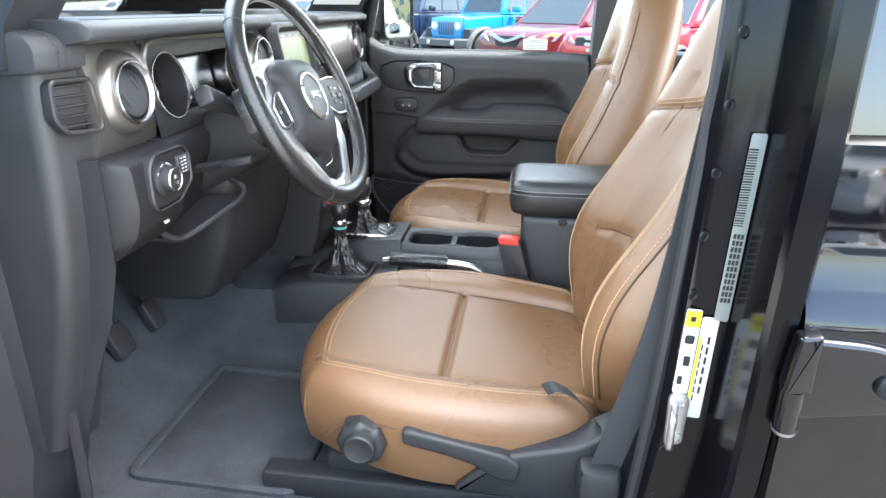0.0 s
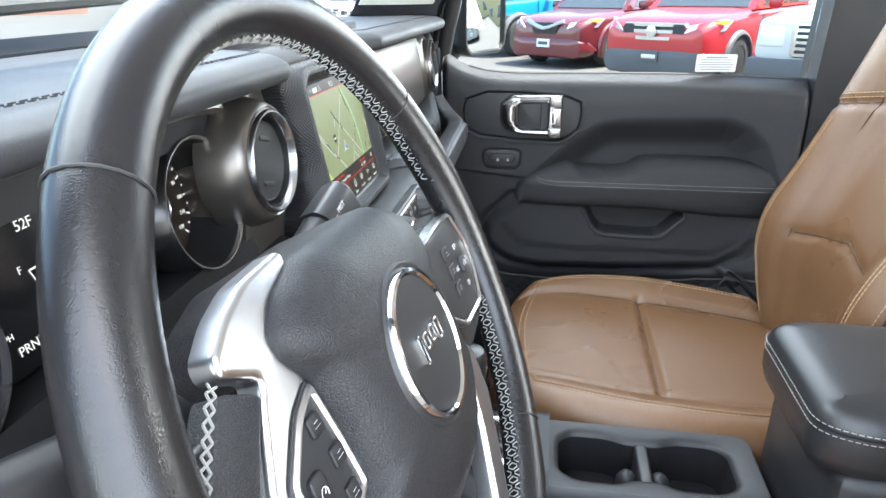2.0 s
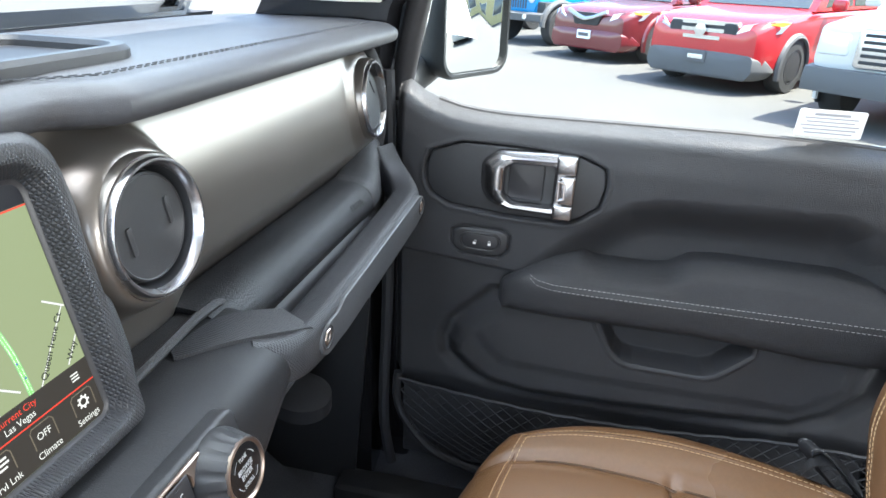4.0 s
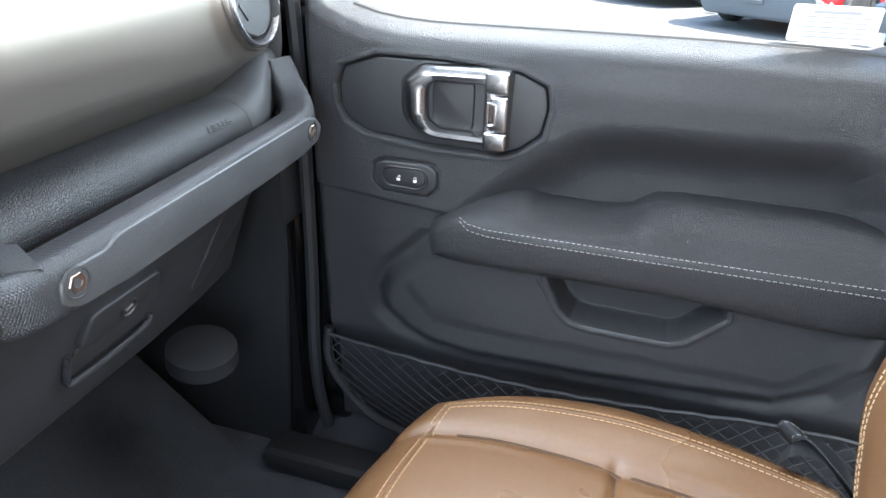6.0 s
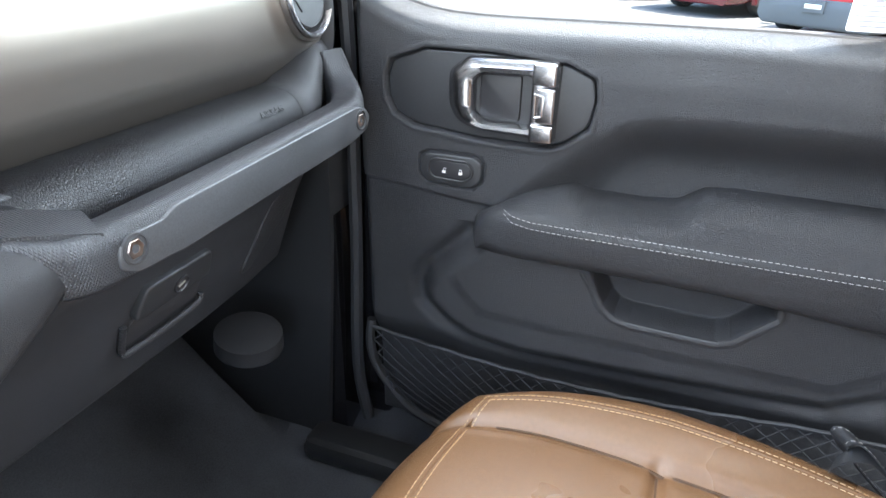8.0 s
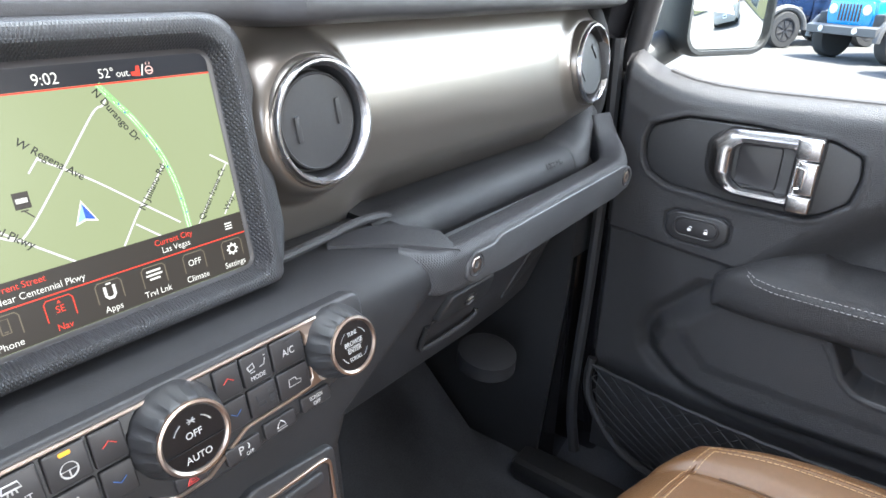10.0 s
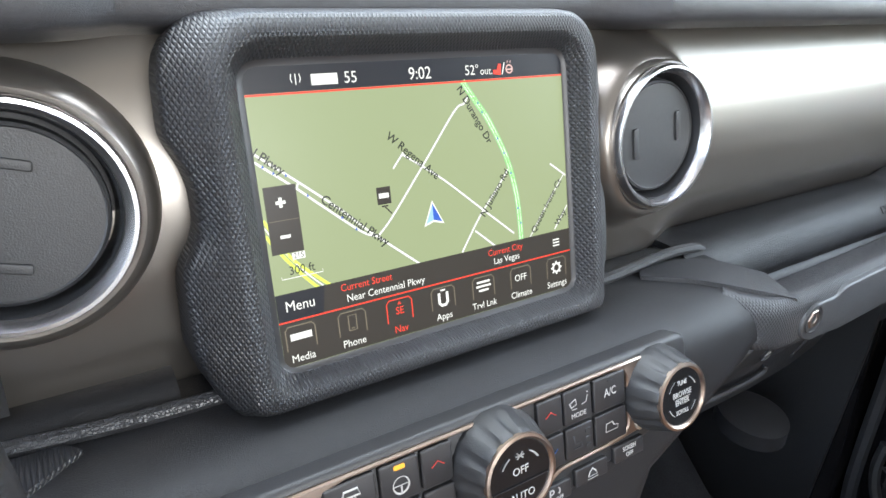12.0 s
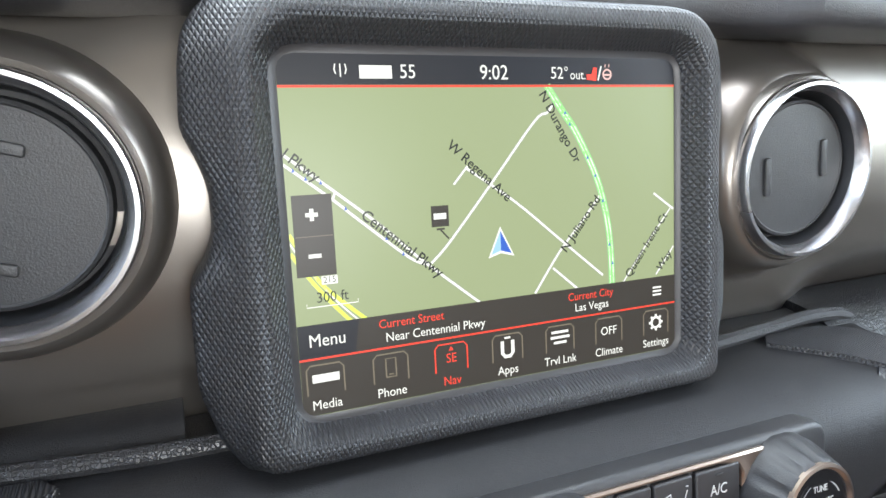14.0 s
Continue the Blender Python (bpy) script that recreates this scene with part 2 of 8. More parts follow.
def lathe(bm, f, prof, n=48, cap=True):
    """Radius and height pairs, turned about the frame's normal."""
    rings = [[f(r * math.cos(2 * math.pi * i / n), r * math.sin(2 * math.pi * i / n), h) for i in range(n)] for r, h in prof]
    loft(bm, rings, cap=cap)


def tube(bm, pts, r, n=8, closed=False, flat=1.0):
    """A round cord along points."""
    pts = [V(p) for p in pts]
    k, rings, up = len(pts), [], None
    for i, p in enumerate(pts):
        d = (pts[(i + 1) % k] - pts[i - 1]) if closed or 0 < i < k - 1 else (pts[1] - pts[0] if i == 0 else pts[-1] - pts[-2])
        d.normalize()
        if up is None:
            up = d.orthogonal()
        up = (up - d * up.dot(d)).normalized()
        s = d.cross(up)
        rr = r[i] if isinstance(r, (list, tuple)) else r
        rings.append([p + (up * math.cos(2 * math.pi * j / n) * flat + s * math.sin(2 * math.pi * j / n)) * rr for j in range(n)])
    loft(bm, rings, closed=closed)


def box(bm, x0, x1, y0, y1, z0, z1, bev=0.004, seg=2):
    f = Fr(((x0 + x1) / 2, (y0 + y1) / 2, 0), (1, 0, 0), (0, 1, 0))
    w, h = x1 - x0, y1 - y0
    bev = min(bev, w * 0.45, h * 0.45, (z1 - z0) * 0.45)
    base = rrect(w, h, bev, 2)
    turns = [i / seg * math.pi / 2 for i in range(seg + 1)]
    low = [(offset(base, 0.9 * bev * (1 - math.cos(t))), z0 + bev * (1 - math.sin(t))) for t in turns[::-1]]
    high = [(offset(base, 0.9 * bev * (1 - math.cos(t))), z1 - bev * (1 - math.sin(t))) for t in turns]
    rings = [[f(a, b, z) for a, b in poly] for poly, z in low + high]
    loft(bm, rings)


def smooth_path(pts, n=8):
    """Points along a smooth curve through the given ones."""
    pts = [V(p) for p in pts]
    out = []
    for i in range(len(pts) - 1):
        p0, p1, p2, p3 = pts[max(i - 1, 0)], pts[i], pts[i + 1], pts[min(i + 2, len(pts) - 1)]
        for j in range(n):
            t = j / n
            out.append(0.5 * (2 * p1 + (p2 - p0) * t + (2 * p0 - 5 * p1 + 4 * p2 - p3) * t * t + (3 * p1 - p0 - 3 * p2 + p3) * t ** 3))
    out.append(pts[-1])
    return out


def stitches(bm, pts, length=0.004, gap=0.0022, r=0.0006):
    """Short raised threads along a line."""
    pts = [V(p) for p in pts]
    run, at = [0.0], 0.0
    for a, b in zip(pts, pts[1:]):
        at += (b - a).length
        run.append(at)

    def where(s):
        for i in range(len(run) - 1):
            if s <= run[i + 1]:
                t = (s - run[i]) / max(run[i + 1] - run[i], 1e-9)
                return pts[i].lerp(pts[i + 1], t)
        return pts[-1]
    s = 0.0
    while s + length < at:
        tube(bm, [where(s), where(s + length)], r, 5)
        s += length + gap


def letters(name, text, size, f, material, parent, align="CENTER", label="", thick=0.0002, squeeze=1.0, bold=0.0):
    """Writing in the built-in font as a mesh, lying in the frame."""
    cu = bpy.data.curves.new(name, "FONT")
    cu.body, cu.size, cu.extrude, cu.align_x, cu.align_y = text, size, thick / 2, align, "CENTER"
    cu.resolution_u, cu.offset = 3, bold
    tmp = bpy.data.objects.new(name, cu)
    me = bpy.data.meshes.new_from_object(tmp)
    bpy.data.objects.remove(tmp)
    bpy.data.curves.remove(cu)
    me.name = name
    me.transform(f.matrix() @ Matrix.Diagonal((squeeze, 1, 1, 1)))
    me.materials.clear()
    me.materials.append(material)
    ob = new(name, me)
    if parent:
        ob.parent = parent
        ob.matrix_parent_inverse = parent.matrix_basis.inverted() if parent.parent is None else Matrix.Identity(4)
    if label:
        ob["label"] = label
    return ob

# ---- the setting: lot, body shell ----
GZ = -0.13
bm = B()
cells = 24
grid = [[bm.verts.new((-60 + 140 * i / cells, -70 + 140 * j / cells, GZ)) for j in range(cells + 1)] for i in range(cells + 1)]
for i in range(cells):
    for j in range(cells):
        bm.faces.new((grid[i][j], grid[i + 1][j], grid[i + 1][j + 1], grid[i][j + 1]))
far = [bm.verts.new((sx * 900, sy * 900, GZ - 0.02)) for sx, sy in ((-1, -1), (1, -1), (1, 1), (-1, 1))]
bm.faces.new(far)
single("ground", bm, M_ASPHALT, "pale sunlit asphalt of a parking lot", "ground", "structure")

# cabin floor with the tunnel
bm = B()
sec = [(-0.74, 0.60), (-0.66, 0.56), (-0.22, 0.545), (-0.16, 0.60), (-0.13, 0.70), (0.13, 0.70), (0.16, 0.60), (0.22, 0.545), (0.62, 0.55), (0.74, 0.60), (0.74, 0.50), (-0.74, 0.50)]
loft(bm, [[(x, y, z + (0 if y < 0.15 else (y - 0.15) * 0.9 * (abs(x) < 0.7))) for x, z in sec] for y in (-2.0, -0.6, -0.2, 0.15, 0.45, 0.62)])
single("floor", bm, M_CARPET, "black carpeted car floor with a centre tunnel", "floor", "structure", angle=60)

bm = B()
loft(bm, [[(x, 0.62, 0.45), (x, 0.62, 0.95), (x, 0.33, 1.24), (x, 0.29, 1.30), (x, 0.36, 1.30), (x, 0.66, 1.0), (x, 0.66, 0.45)] for x in (-0.78, 0.70)])
single("wall_firewall", bm, M_CARPET, "black carpeted firewall ahead of the footwells", "wall", "structure")
bm = B()
box(bm, -0.80, 0.80, -2.05, -2.0, -0.02, 1.22, 0.01)
for x in (-0.72, 0.72):
    box(bm, x - 0.06, x + 0.06, -2.05, -2.0, 1.2, 1.78, 0.01)
single("wall_rear", bm, M_PLASTIC, "dark tailgate wall closing the cabin", "wall", "structure")

# roof
bm = B()
f = Fr((0, -1.08, 1.76), (1, 0, 0), (0, 1, 0))
slab(bm, f, rrect(1.42, 1.95, 0.08), 0.0, 0.05, 0.02)
single("ceiling", bm, M_LINER, "grey hard top roof lining", "ceiling", "structure")

# far side body below the window line and the roof rail
bm = B()
box(bm, 0.70, 0.80, -2.0, -0.74, 0.30, 1.19, 0.02)
loft(bm, [[(x, y0, z), (x + 0.09, y0, z), (x + 0.09, y1, z), (x, y1, z)] for x, y0, y1, z in ((0.685, -0.86, -0.705, 0.55), (0.685, -0.86, -0.695, 1.19), (0.64, -0.86, -0.70, 1.76))])
box(bm, 0.62, 0.74, -2.0, -0.12, 1.70, 1.80, 0.02)
single("wall_passenger_side", bm, M_PLASTIC, "dark far side of the car body with its middle pillar", "wall", "structure")

# ---- dashboard ----
dash = thing("dashboard", "black soft-touch dashboard with gunmetal panel and round vents", "dashboard", (0, 0.1, 0.9))


def along_x(bm, xs, prof):
    loft(bm, [[(x, y, z) for y, z in prof] for x in xs])


PADP = rounded([(0.30, 1.296), (0.22, 1.304), (0.05, 1.306), (0.000, 1.303), (-0.014, 1.295), (-0.012, 1.283), (0.012, 1.277), (0.09, 1.275), (0.30, 1.25)], 0.010, 5)
bm = B()
pad_x = [(-0.700, 0.05), (-0.698, 0.02), (-0.69, 0.006), (-0.67, 0.0), (-0.4, 0.0), (-0.1, 0.0), (0.1, 0.0), (0.4, 0.0), (0.60, 0.0), (0.625, 0.004), (0.640, 0.014), (0.645, 0.04)]
cy, cz = 0.14, 1.285


def pad_back(x):
    """How far the pad's rear edge stands forward: it runs behind the screen bezel."""
    t = max(0.0, min(1.0, (0.150 - abs(x - 0.004)) / 0.03))
    return 0.016 + 0.028 * t * t * (3 - 2 * t)


pad_x = [p for p in pad_x if abs(p[0]) > 0.3] + [(x / 100, 0.0) for x in range(-30, 31, 1)]
pad_x.sort()
loft(bm, [[(x, y + (cy - y) * q * 1.5 + pad_back(x) * max(0.0, min(1.0, (0.2 - y) / 0.15)), z + (cz - z) * q * 1.5) for y, z in PADP] for x, q in pad_x])
part("top_pad", bm, M_PAD, dash, "padded dash top with a stitched rear edge")
for dy in (0.012, 0.0165):
    bm = B()
    stitches(bm, [(-0.68 + 0.02 * i, dy + pad_back(-0.68 + 0.02 * i), 1.3052) for i in range(66)], 0.0045, 0.0025, 0.0005)
    part("stitching", bm, M_NET, dash, "dark double stitching along the dash edge")
# open tray on top of the dash
bm = B()
TR = Fr((0.06, 0.115, 1.3056), (1, 0, 0), (0, 1, 0))
rim(bm, TR, rrect(0.36, 0.12, 0.03), rrect(0.335, 0.095, 0.02), -0.002, 0.008, 0.003)
part("tray_rim", bm, M_PLASTIC, dash, "raised rim of the dash-top tray")
bm = B()
slab(bm, TR, rrect(0.335, 0.095, 0.02), 0.0003, 0.0012, 0.0004)
part("tray_mat", bm, M_RUBBER, dash, "black rubber mat in the tray")

PANP = [(0.07, 1.280), (0.046, 1.279), (0.0415, 1.270), (0.0365, 1.256), (0.032, 1.242), (0.0285, 1.228), (0.026, 1.210), (0.025, 1.190), (0.0265, 1.170), (0.030, 1.150), (0.034, 1.133), (0.040, 1.118), (0.07, 1.108)]


def panel_strip(x0, x1, z0=0, z1=9, n=8, back=0.007):
    bm = B()
    pr = [(min(y + back, 0.085), z) for y, z in PANP if z0 <= z <= z1]
    along_x(bm, [x0 + (x1 - x0) * i / n for i in range(n + 1)], pr + [(0.09, pr[-1][1]), (0.09, pr[0][1])])
    return bm


def ease(t):
    t = max(0.0, min(1.0, t))
    return t * t * (3 - 2 * t)


def pan_y(z):
    for (y0, z0), (y1, z1) in zip(PANP, PANP[1:]):
        if z1 <= z <= z0:
            return y0 + (y1 - y0) * (z0 - z) / (z0 - z1)


def blended_panel(x0, x1, pods, back=0.007):
    """Painted panel that swells smoothly into the round vents: pods of (x, z, radius, rise, reach)."""
    bm = B()
    nx, zs = int((x1 - x0) / 0.0025), [1.2785 - 0.0025 * i for i in range(67)]
    rows = []
    for i in range(nx + 1):
        x = x0 + (x1 - x0) * i / nx
        col = [(x, 0.09, 1.281)]
        for z in zs:
            y = sum(pan_y(max(1.109, min(1.279, z + dz))) for dz in (-0.006, -0.003, 0, 0.003, 0.006)) / 5 + back
            y += 0.012 * ease((x - x1 + 0.012) / 0.012) + 0.020 * ease((1.166 - z) / 0.044) * ease((x - 0.20) / 0.06)
            for px, pz, r, rise, reach in pods:
                d = math.hypot(x - px, z - pz)
                y -= rise * ease((r * reach - d) / (r * (reach - 1.05)))
                y += 0.03 * ease((r * 0.97 - d) / (r * 0.08))
            col.append((x, y, z))
        rows.append(col + [(x, 0.09, 1.11)])
    loft(bm, rows)
    return bm


part("trim_panel", blended_panel(0.09, 0.640, [(0.1635, 1.2165, 0.0425, 0.024, 1.50), (0.602, 1.216, 0.046, 0.006, 1.42)]), M_GUN, dash, "gunmetal painted passenger dash panel", angle=60)
part("trim_panel", panel_strip(-0.197, -0.09), M_GUN, dash, "gunmetal painted centre dash panel")
part("trim_panel", panel_strip(-0.672, -0.535, back=0.012), M_GUN, dash, "gunmetal painted panel round the driver's vent")
part("trim_panel", panel_strip(-0.535, -0.180, 1.261, 9, back=0.004), M_GUN, dash, "gunmetal strip over the gauges")
part("lower_strip", panel_strip(-0.535, -0.190, 0, 1.1401, back=0.008), M_DARK, dash, "black strip under the gauges")
# dark edge beyond the passenger vent
bm = B()
loft(bm, [[(x, y + q, z) for y, z in rounded([(0.09, 1.280), (0.040, 1.279), (0.026, 1.25), (0.020, 1.20), (0.022, 1.165), (0.03, 1.13), (0.09, 1.12)], 0.008, 3)] for x, q in ((0.634, 0.010), (0.637, 0.003), (0.642, 0.0), (0.648, 0.006), (0.652, 0.03))])
part("end_cap", bm, M_SOFT, dash, "black edge of the dash end")

# knee side
bm = B()
loft(bm, [[(x, y + q, z + lift) for y, z in rounded([(0.10, 1.136), (0.024, 1.134), (0.004, 1.122), (0.000, 1.06), (0.012, 1.02), (0.05, 0.985), (0.2, 0.985), (0.2, 1.13)], 0.012, 4)] for x, q, lift in ((-0.690, 0.05, 0), (-0.685, 0.015, 0), (-0.672, 0.0, 0), (-0.56, 0.0, 0), (-0.545, 0.004, 0), (-0.54, 0.03, 0))])
part("switch_panel", bm, M_DARK, dash, "black lower panel that holds the light switch")
bm = B()
along_x(bm, [-0.56, -0.4, -0.12], rounded([(0.12, 1.139), (0.030, 1.136), (0.018, 1.120), (0.024, 1.09), (0.048, 1.03), (0.085, 0.97), (0.3, 0.93), (0.3, 1.12)], 0.010))
part("knee_panel", bm, M_DARK, dash, "black plastic knee panel below the gauges")
bm = B()
loft(bm, [[(x, y + q, z) for y, z in rounded([(0.14, 1.09), (0.015, 1.075), (0.004, 1.03), (0.030, 0.90), (0.075, 0.79), (0.2, 0.79), (0.2, 1.09)], 0.02)] for x, q in ((-0.384, 0.05), (-0.380, 0.015), (-0.368, 0.0), (-0.25, -0.004), (-0.10, -0.010))])
part("knee_bolster", bm, M_DARK, dash, "smooth black knee bolster beside the console", angle=50)
bm = B()
tube(bm, smooth_path([(-0.525, 0.075, 0.985), (-0.505, 0.062, 0.962), (-0.48, 0.048, 0.960), (-0.43, 0.012, 0.985), (-0.392, -0.012, 1.006), (-0.380, -0.005, 1.025), (-0.378, 0.03, 1.04)], 6), 0.0055, 8)
part("shelf_lip", bm, M_PLASTIC, dash, "lip of the open knee shelf")
bm = B()
loft(bm, [[(x, y, z), (x, y, z + 0.006), (x, 0.2, z + 0.006), (x, 0.2, z)] for x, y, z in ((-0.505, 0.062, 0.955), (-0.48, 0.048, 0.954), (-0.43, 0.014, 0.979), (-0.39, -0.008, 1.0))])
part("shelf_floor", bm, M_RUBBER, dash, "floor of the open knee shelf")
bm = B()
loft(bm, [[(x, y + q, z) for y, z in rounded([(0.15, 1.10), (0.004, 1.098), (-0.004, 1.085), (0.004, 1.050), (0.028, 1.005), (0.064, 0.915), (0.15, 0.90)], 0.010, 4)] for x, q in ((0.165, 0.0), (0.18, 0.0), (0.42, 0.0), (0.50, 0.004), (0.565, 0.012), (0.58, 0.03))])
M_DULL = mat("dull_black_plastic", (0.026, 0.027, 0.030), 0.5, grain=0.15, scale=350, bump=0.18, bscale=1500, spec=0.25)
part("glove_box", bm, M_DULL, dash, "black glove box below the grab bar")
GL = Fr((0.355, 0.026, 1.006), (1, 0, 0), (0, -0.42, 1))
bm = B()
slab(bm, GL, rounded([(-0.045, -0.016), (0.046, -0.016), (0.042, 0.016), (-0.036, 0.017)], 0.007), -0.004, 0.006, 0.0025, 3)
latch = part("glove_latch", bm, M_PLASTIC, dash, "raised black glove box latch")
bm = B()
slab(bm, GL.at(-0.004, -0.030, 0), rounded([(-0.046, -0.016), (0.042, -0.014), (0.046, 0.012), (-0.040, 0.012)], 0.005), -0.004, 0.0012, 0.001)
part("latch_recess", bm, M_RUBBER, latch, "hollow below the latch")
bm = B()
tube(bm, smooth_path([GL(-0.052, -0.018, 0.001), GL(-0.052, -0.046, 0.003), GL(-0.044, -0.049, 0.0055), GL(0.0, -0.0475, 0.007), GL(0.036, -0.046, 0.0055), GL(0.042, -0.040, 0.003)], 5), 0.0032, 8)
part("pull_lip", bm, M_KNURL, latch, "ribbed lip of the glove box pull")
bm = B()
lathe(bm, GL.at(0.005, -0.002, 0.006), [(0.0088, -0.004), (0.0088, 0.0014), (0.0080, 0.0018), (0.0070, 0.0004), (0.0005, 0.0004)], 28)
lock = part("glove_lock", bm, M_BUTTON, latch, "round black glove box lock")
bm = B()
slab(bm, GL.at(0.005, -0.002, 0.0066).turned(20), rrect(0.008, 0.0022, 0.0006), -0.0005, 0.0008, 0.0002)
part("key_slot", bm, M_STEEL, lock)
# finely ribbed end of the glove box
bm = B()
slab(bm, Fr((0.520, 0.031, 1.015), (1, 0.10, 0), (0, -0.42, 1)), rounded([(-0.052, -0.075), (-0.030, -0.075), (0.030, -0.020), (0.042, 0.040), (0.030, 0.062), (-0.026, 0.062), (-0.020, 0.010)], 0.008), -0.004, 0.003, 0.001)
part("ribbed_panel", bm, M_KNURL, dash, "finely ribbed black side of the glove box")
bm = B()
along_x(bm, [-0.66, 0.645], [(0.10, 1.27), (0.29, 1.25), (0.33, 1.0), (0.30, 0.93), (0.19, 0.99), (0.10, 1.13)])
part("carrier", bm, M_RUBBER, dash, "dark inner dash carrier")
# rolled airbag strip behind the grab bar
M_SHINE = mat("glossy_grained_vinyl", (0.013, 0.0135, 0.015), 0.42, grain=0.15, scale=260, bump=0.38, bscale=480, kind="leather", spec=0.32)
ROLL = rounded([(0.060, 1.131), (0.030, 1.1300), (0.018, 1.1265), (0.009, 1.1190), (0.0045, 1.1080), (0.0045, 1.0980), (0.012, 1.090), (0.060, 1.090)], 0.006, 3)
bm = B()
along_x(bm, [0.215, 0.30, 0.40, 0.50, 0.5405], ROLL)
pad = part("airbag_strip", bm, M_SHINE, dash, "glossy grained vinyl strip", angle=60)
letters("airbag_word", "AIRBAG", 0.0105, Fr((0.497, 0.0125, 1.1215), (1, 0, 0), (0, 0.72, 0.69)).at(0, -0.005, 0.0006), M_RUBBER, pad, thick=0.0010)
# padded end that runs from the strip up to the outer vent
bm = B()
rise = [(0.0425, 0.0, 0.0, 0.0), (0.0433, -0.001, 0.0, 0.001), (0.060, -0.001, 0.001, 0.002), (0.080, 0.002, 0.010, 0.004), (0.100, 0.010, 0.024, 0.006), (0.120, 0.016, 0.036, 0.008), (0.138, 0.022, 0.042, 0.010), (0.146, 0.034, 0.042, 0.010)]
loft(bm, [[(0.4985 + x, y + q, 1.110 + (z - 1.110) + (up if z > 1.112 else low)) for y, z in ROLL] for x, q, up, low in rise])
part("strip_end", bm, M_SOFT, dash, "padded black end of the lower dash", angle=60)


def vent(x, z, y, r=0.0425, tilt=0.08, flip=0.0, open_by=0.0, swell=1.0, yaw=0.0):
    f = Fr((x, y, z), (1, yaw, 0), (0, tilt, 1))
    v = B()
    lathe(v, f, [(r * 1.06, -0.02), (r * 1.055, 0.006), (r * 1.03, 0.008), (r * 1.0, 0.007), (r * 0.99, -0.02)] if not swell else [(r * (1 + 0.44 * swell), -0.030), (r * (1 + 0.36 * swell), -0.010), (r * (1 + 0.26 * swell), 0.001), (r * (1 + 0.14 * swell), 0.0068), (r * 1.05, 0.008), (r * 1.0, 0.007), (r * 0.99, -0.02)], 64, cap=False)
    pod = part("vent_pod", v, M_GUN, dash, "swelling vent surround")
    v = B()
    lathe(v, f, [(r * 0.995, 0.004), (r * 0.99, 0.011), (r * 0.97, 0.0125), (r * 0.935, 0.0125), (r * 0.90, 0.0105), (r * 0.870, 0.0065)], 64, cap=False)
    part("vent_ring", v, M_SATIN, pod, "satin chrome ring")
    v = B()
    lathe(v, f, [(r * 0.872, 0.0066), (r * 0.85, 0.002), (r * 0.83, -0.010)], 64, cap=False)
    part("vent_sleeve", v, M_PLASTIC, pod)
    g = Fr(f(0, 0, 0.003), (1, 0, open_by * 0.3), (0, tilt + open_by, 1))
    v = B()
    lathe(v, g, [(r * 0.79, -0.008), (r * 0.79, -0.003), (r * 0.775, 0.0), (r * 0.745, 0.0008), (r * 0.73, 0.0002), (0.0005, 0.0004)], 64)
    part("vent_flap", v, M_PLASTIC, pod, "closed black round flap")
    v = B()
    lathe(v, f, [(r * 0.84, -0.008), (0.0005, -0.009)], 32)
    part("vent_throat", v, M_RUBBER, pod)
    h = g.turned(flip)
    for s in (-1, 1):
        v = B()
        p = [(-0.0028, -0.0090), (0.0012, -0.0090), (0.0030, 0.0090), (-0.0010, 0.0090)]
        slab(v, h.at(s * r * 0.44, 0.001, 0.0), rounded(p, 0.0012), 0, 0.0016, 0.0006)
        part("flap_tab", v, M_PLASTIC, pod)


vent(0.1635, 1.2165, 0.018, flip=12, swell=0)
vent(-0.1665, 1.220, 0.026, flip=80, swell=0.7)
vent(0.602, 1.216, 0.033, r=0.046, flip=35, open_by=0.12, swell=0, yaw=0.06)
vent(-0.602, 1.210, 0.034, flip=30, open_by=0.18)
# slatted demister vent on the driver's end of the dash
bm = B()
SV = Fr((-0.694, 0.050, 1.205), (1, -0.22, 0), (0, 0.05, 1))
pv = rounded([(-0.026, 0.028), (-0.030, -0.012), (-0.018, -0.028), (0.030, -0.032), (0.026, 0.028)], 0.006)
rim(bm, SV, offset(pv, -0.006), pv, -0.01, 0.006, 0.002)
sv = part("side_vent", bm, M_PLASTIC, dash, "slatted black demister vent")
bm = B()
slab(bm, SV, pv, -0.012, -0.010, 0.001)
part("vent_throat", bm, M_RUBBER, sv)
for i in range(5):
    bm = B()
    slab(bm, SV.at(-0.002, 0.024 - 0.012 * i, -0.004), rrect(0.052, 0.0030, 0.001), -0.004, 0.004, 0.001)
    part("slat", bm, M_BUTTON, sv)
bm = B()
loft(bm, [[(x, y + q, z) for x, y in ((-0.738, 0.30), (-0.736, 0.085), (-0.728, 0.070), (-0.715, 0.063), (-0.665, 0.052), (-0.64, 0.08), (-0.64, 0.30))] for z, q in ((0.70, 0.085), (0.80, 0.060), (0.90, 0.030), (1.00, 0.012), (1.10, 0.004), (1.24, 0.0), (1.255, 0.004))])
part("dash_end", bm, M_PLASTIC, dash, "black end face of the dash")

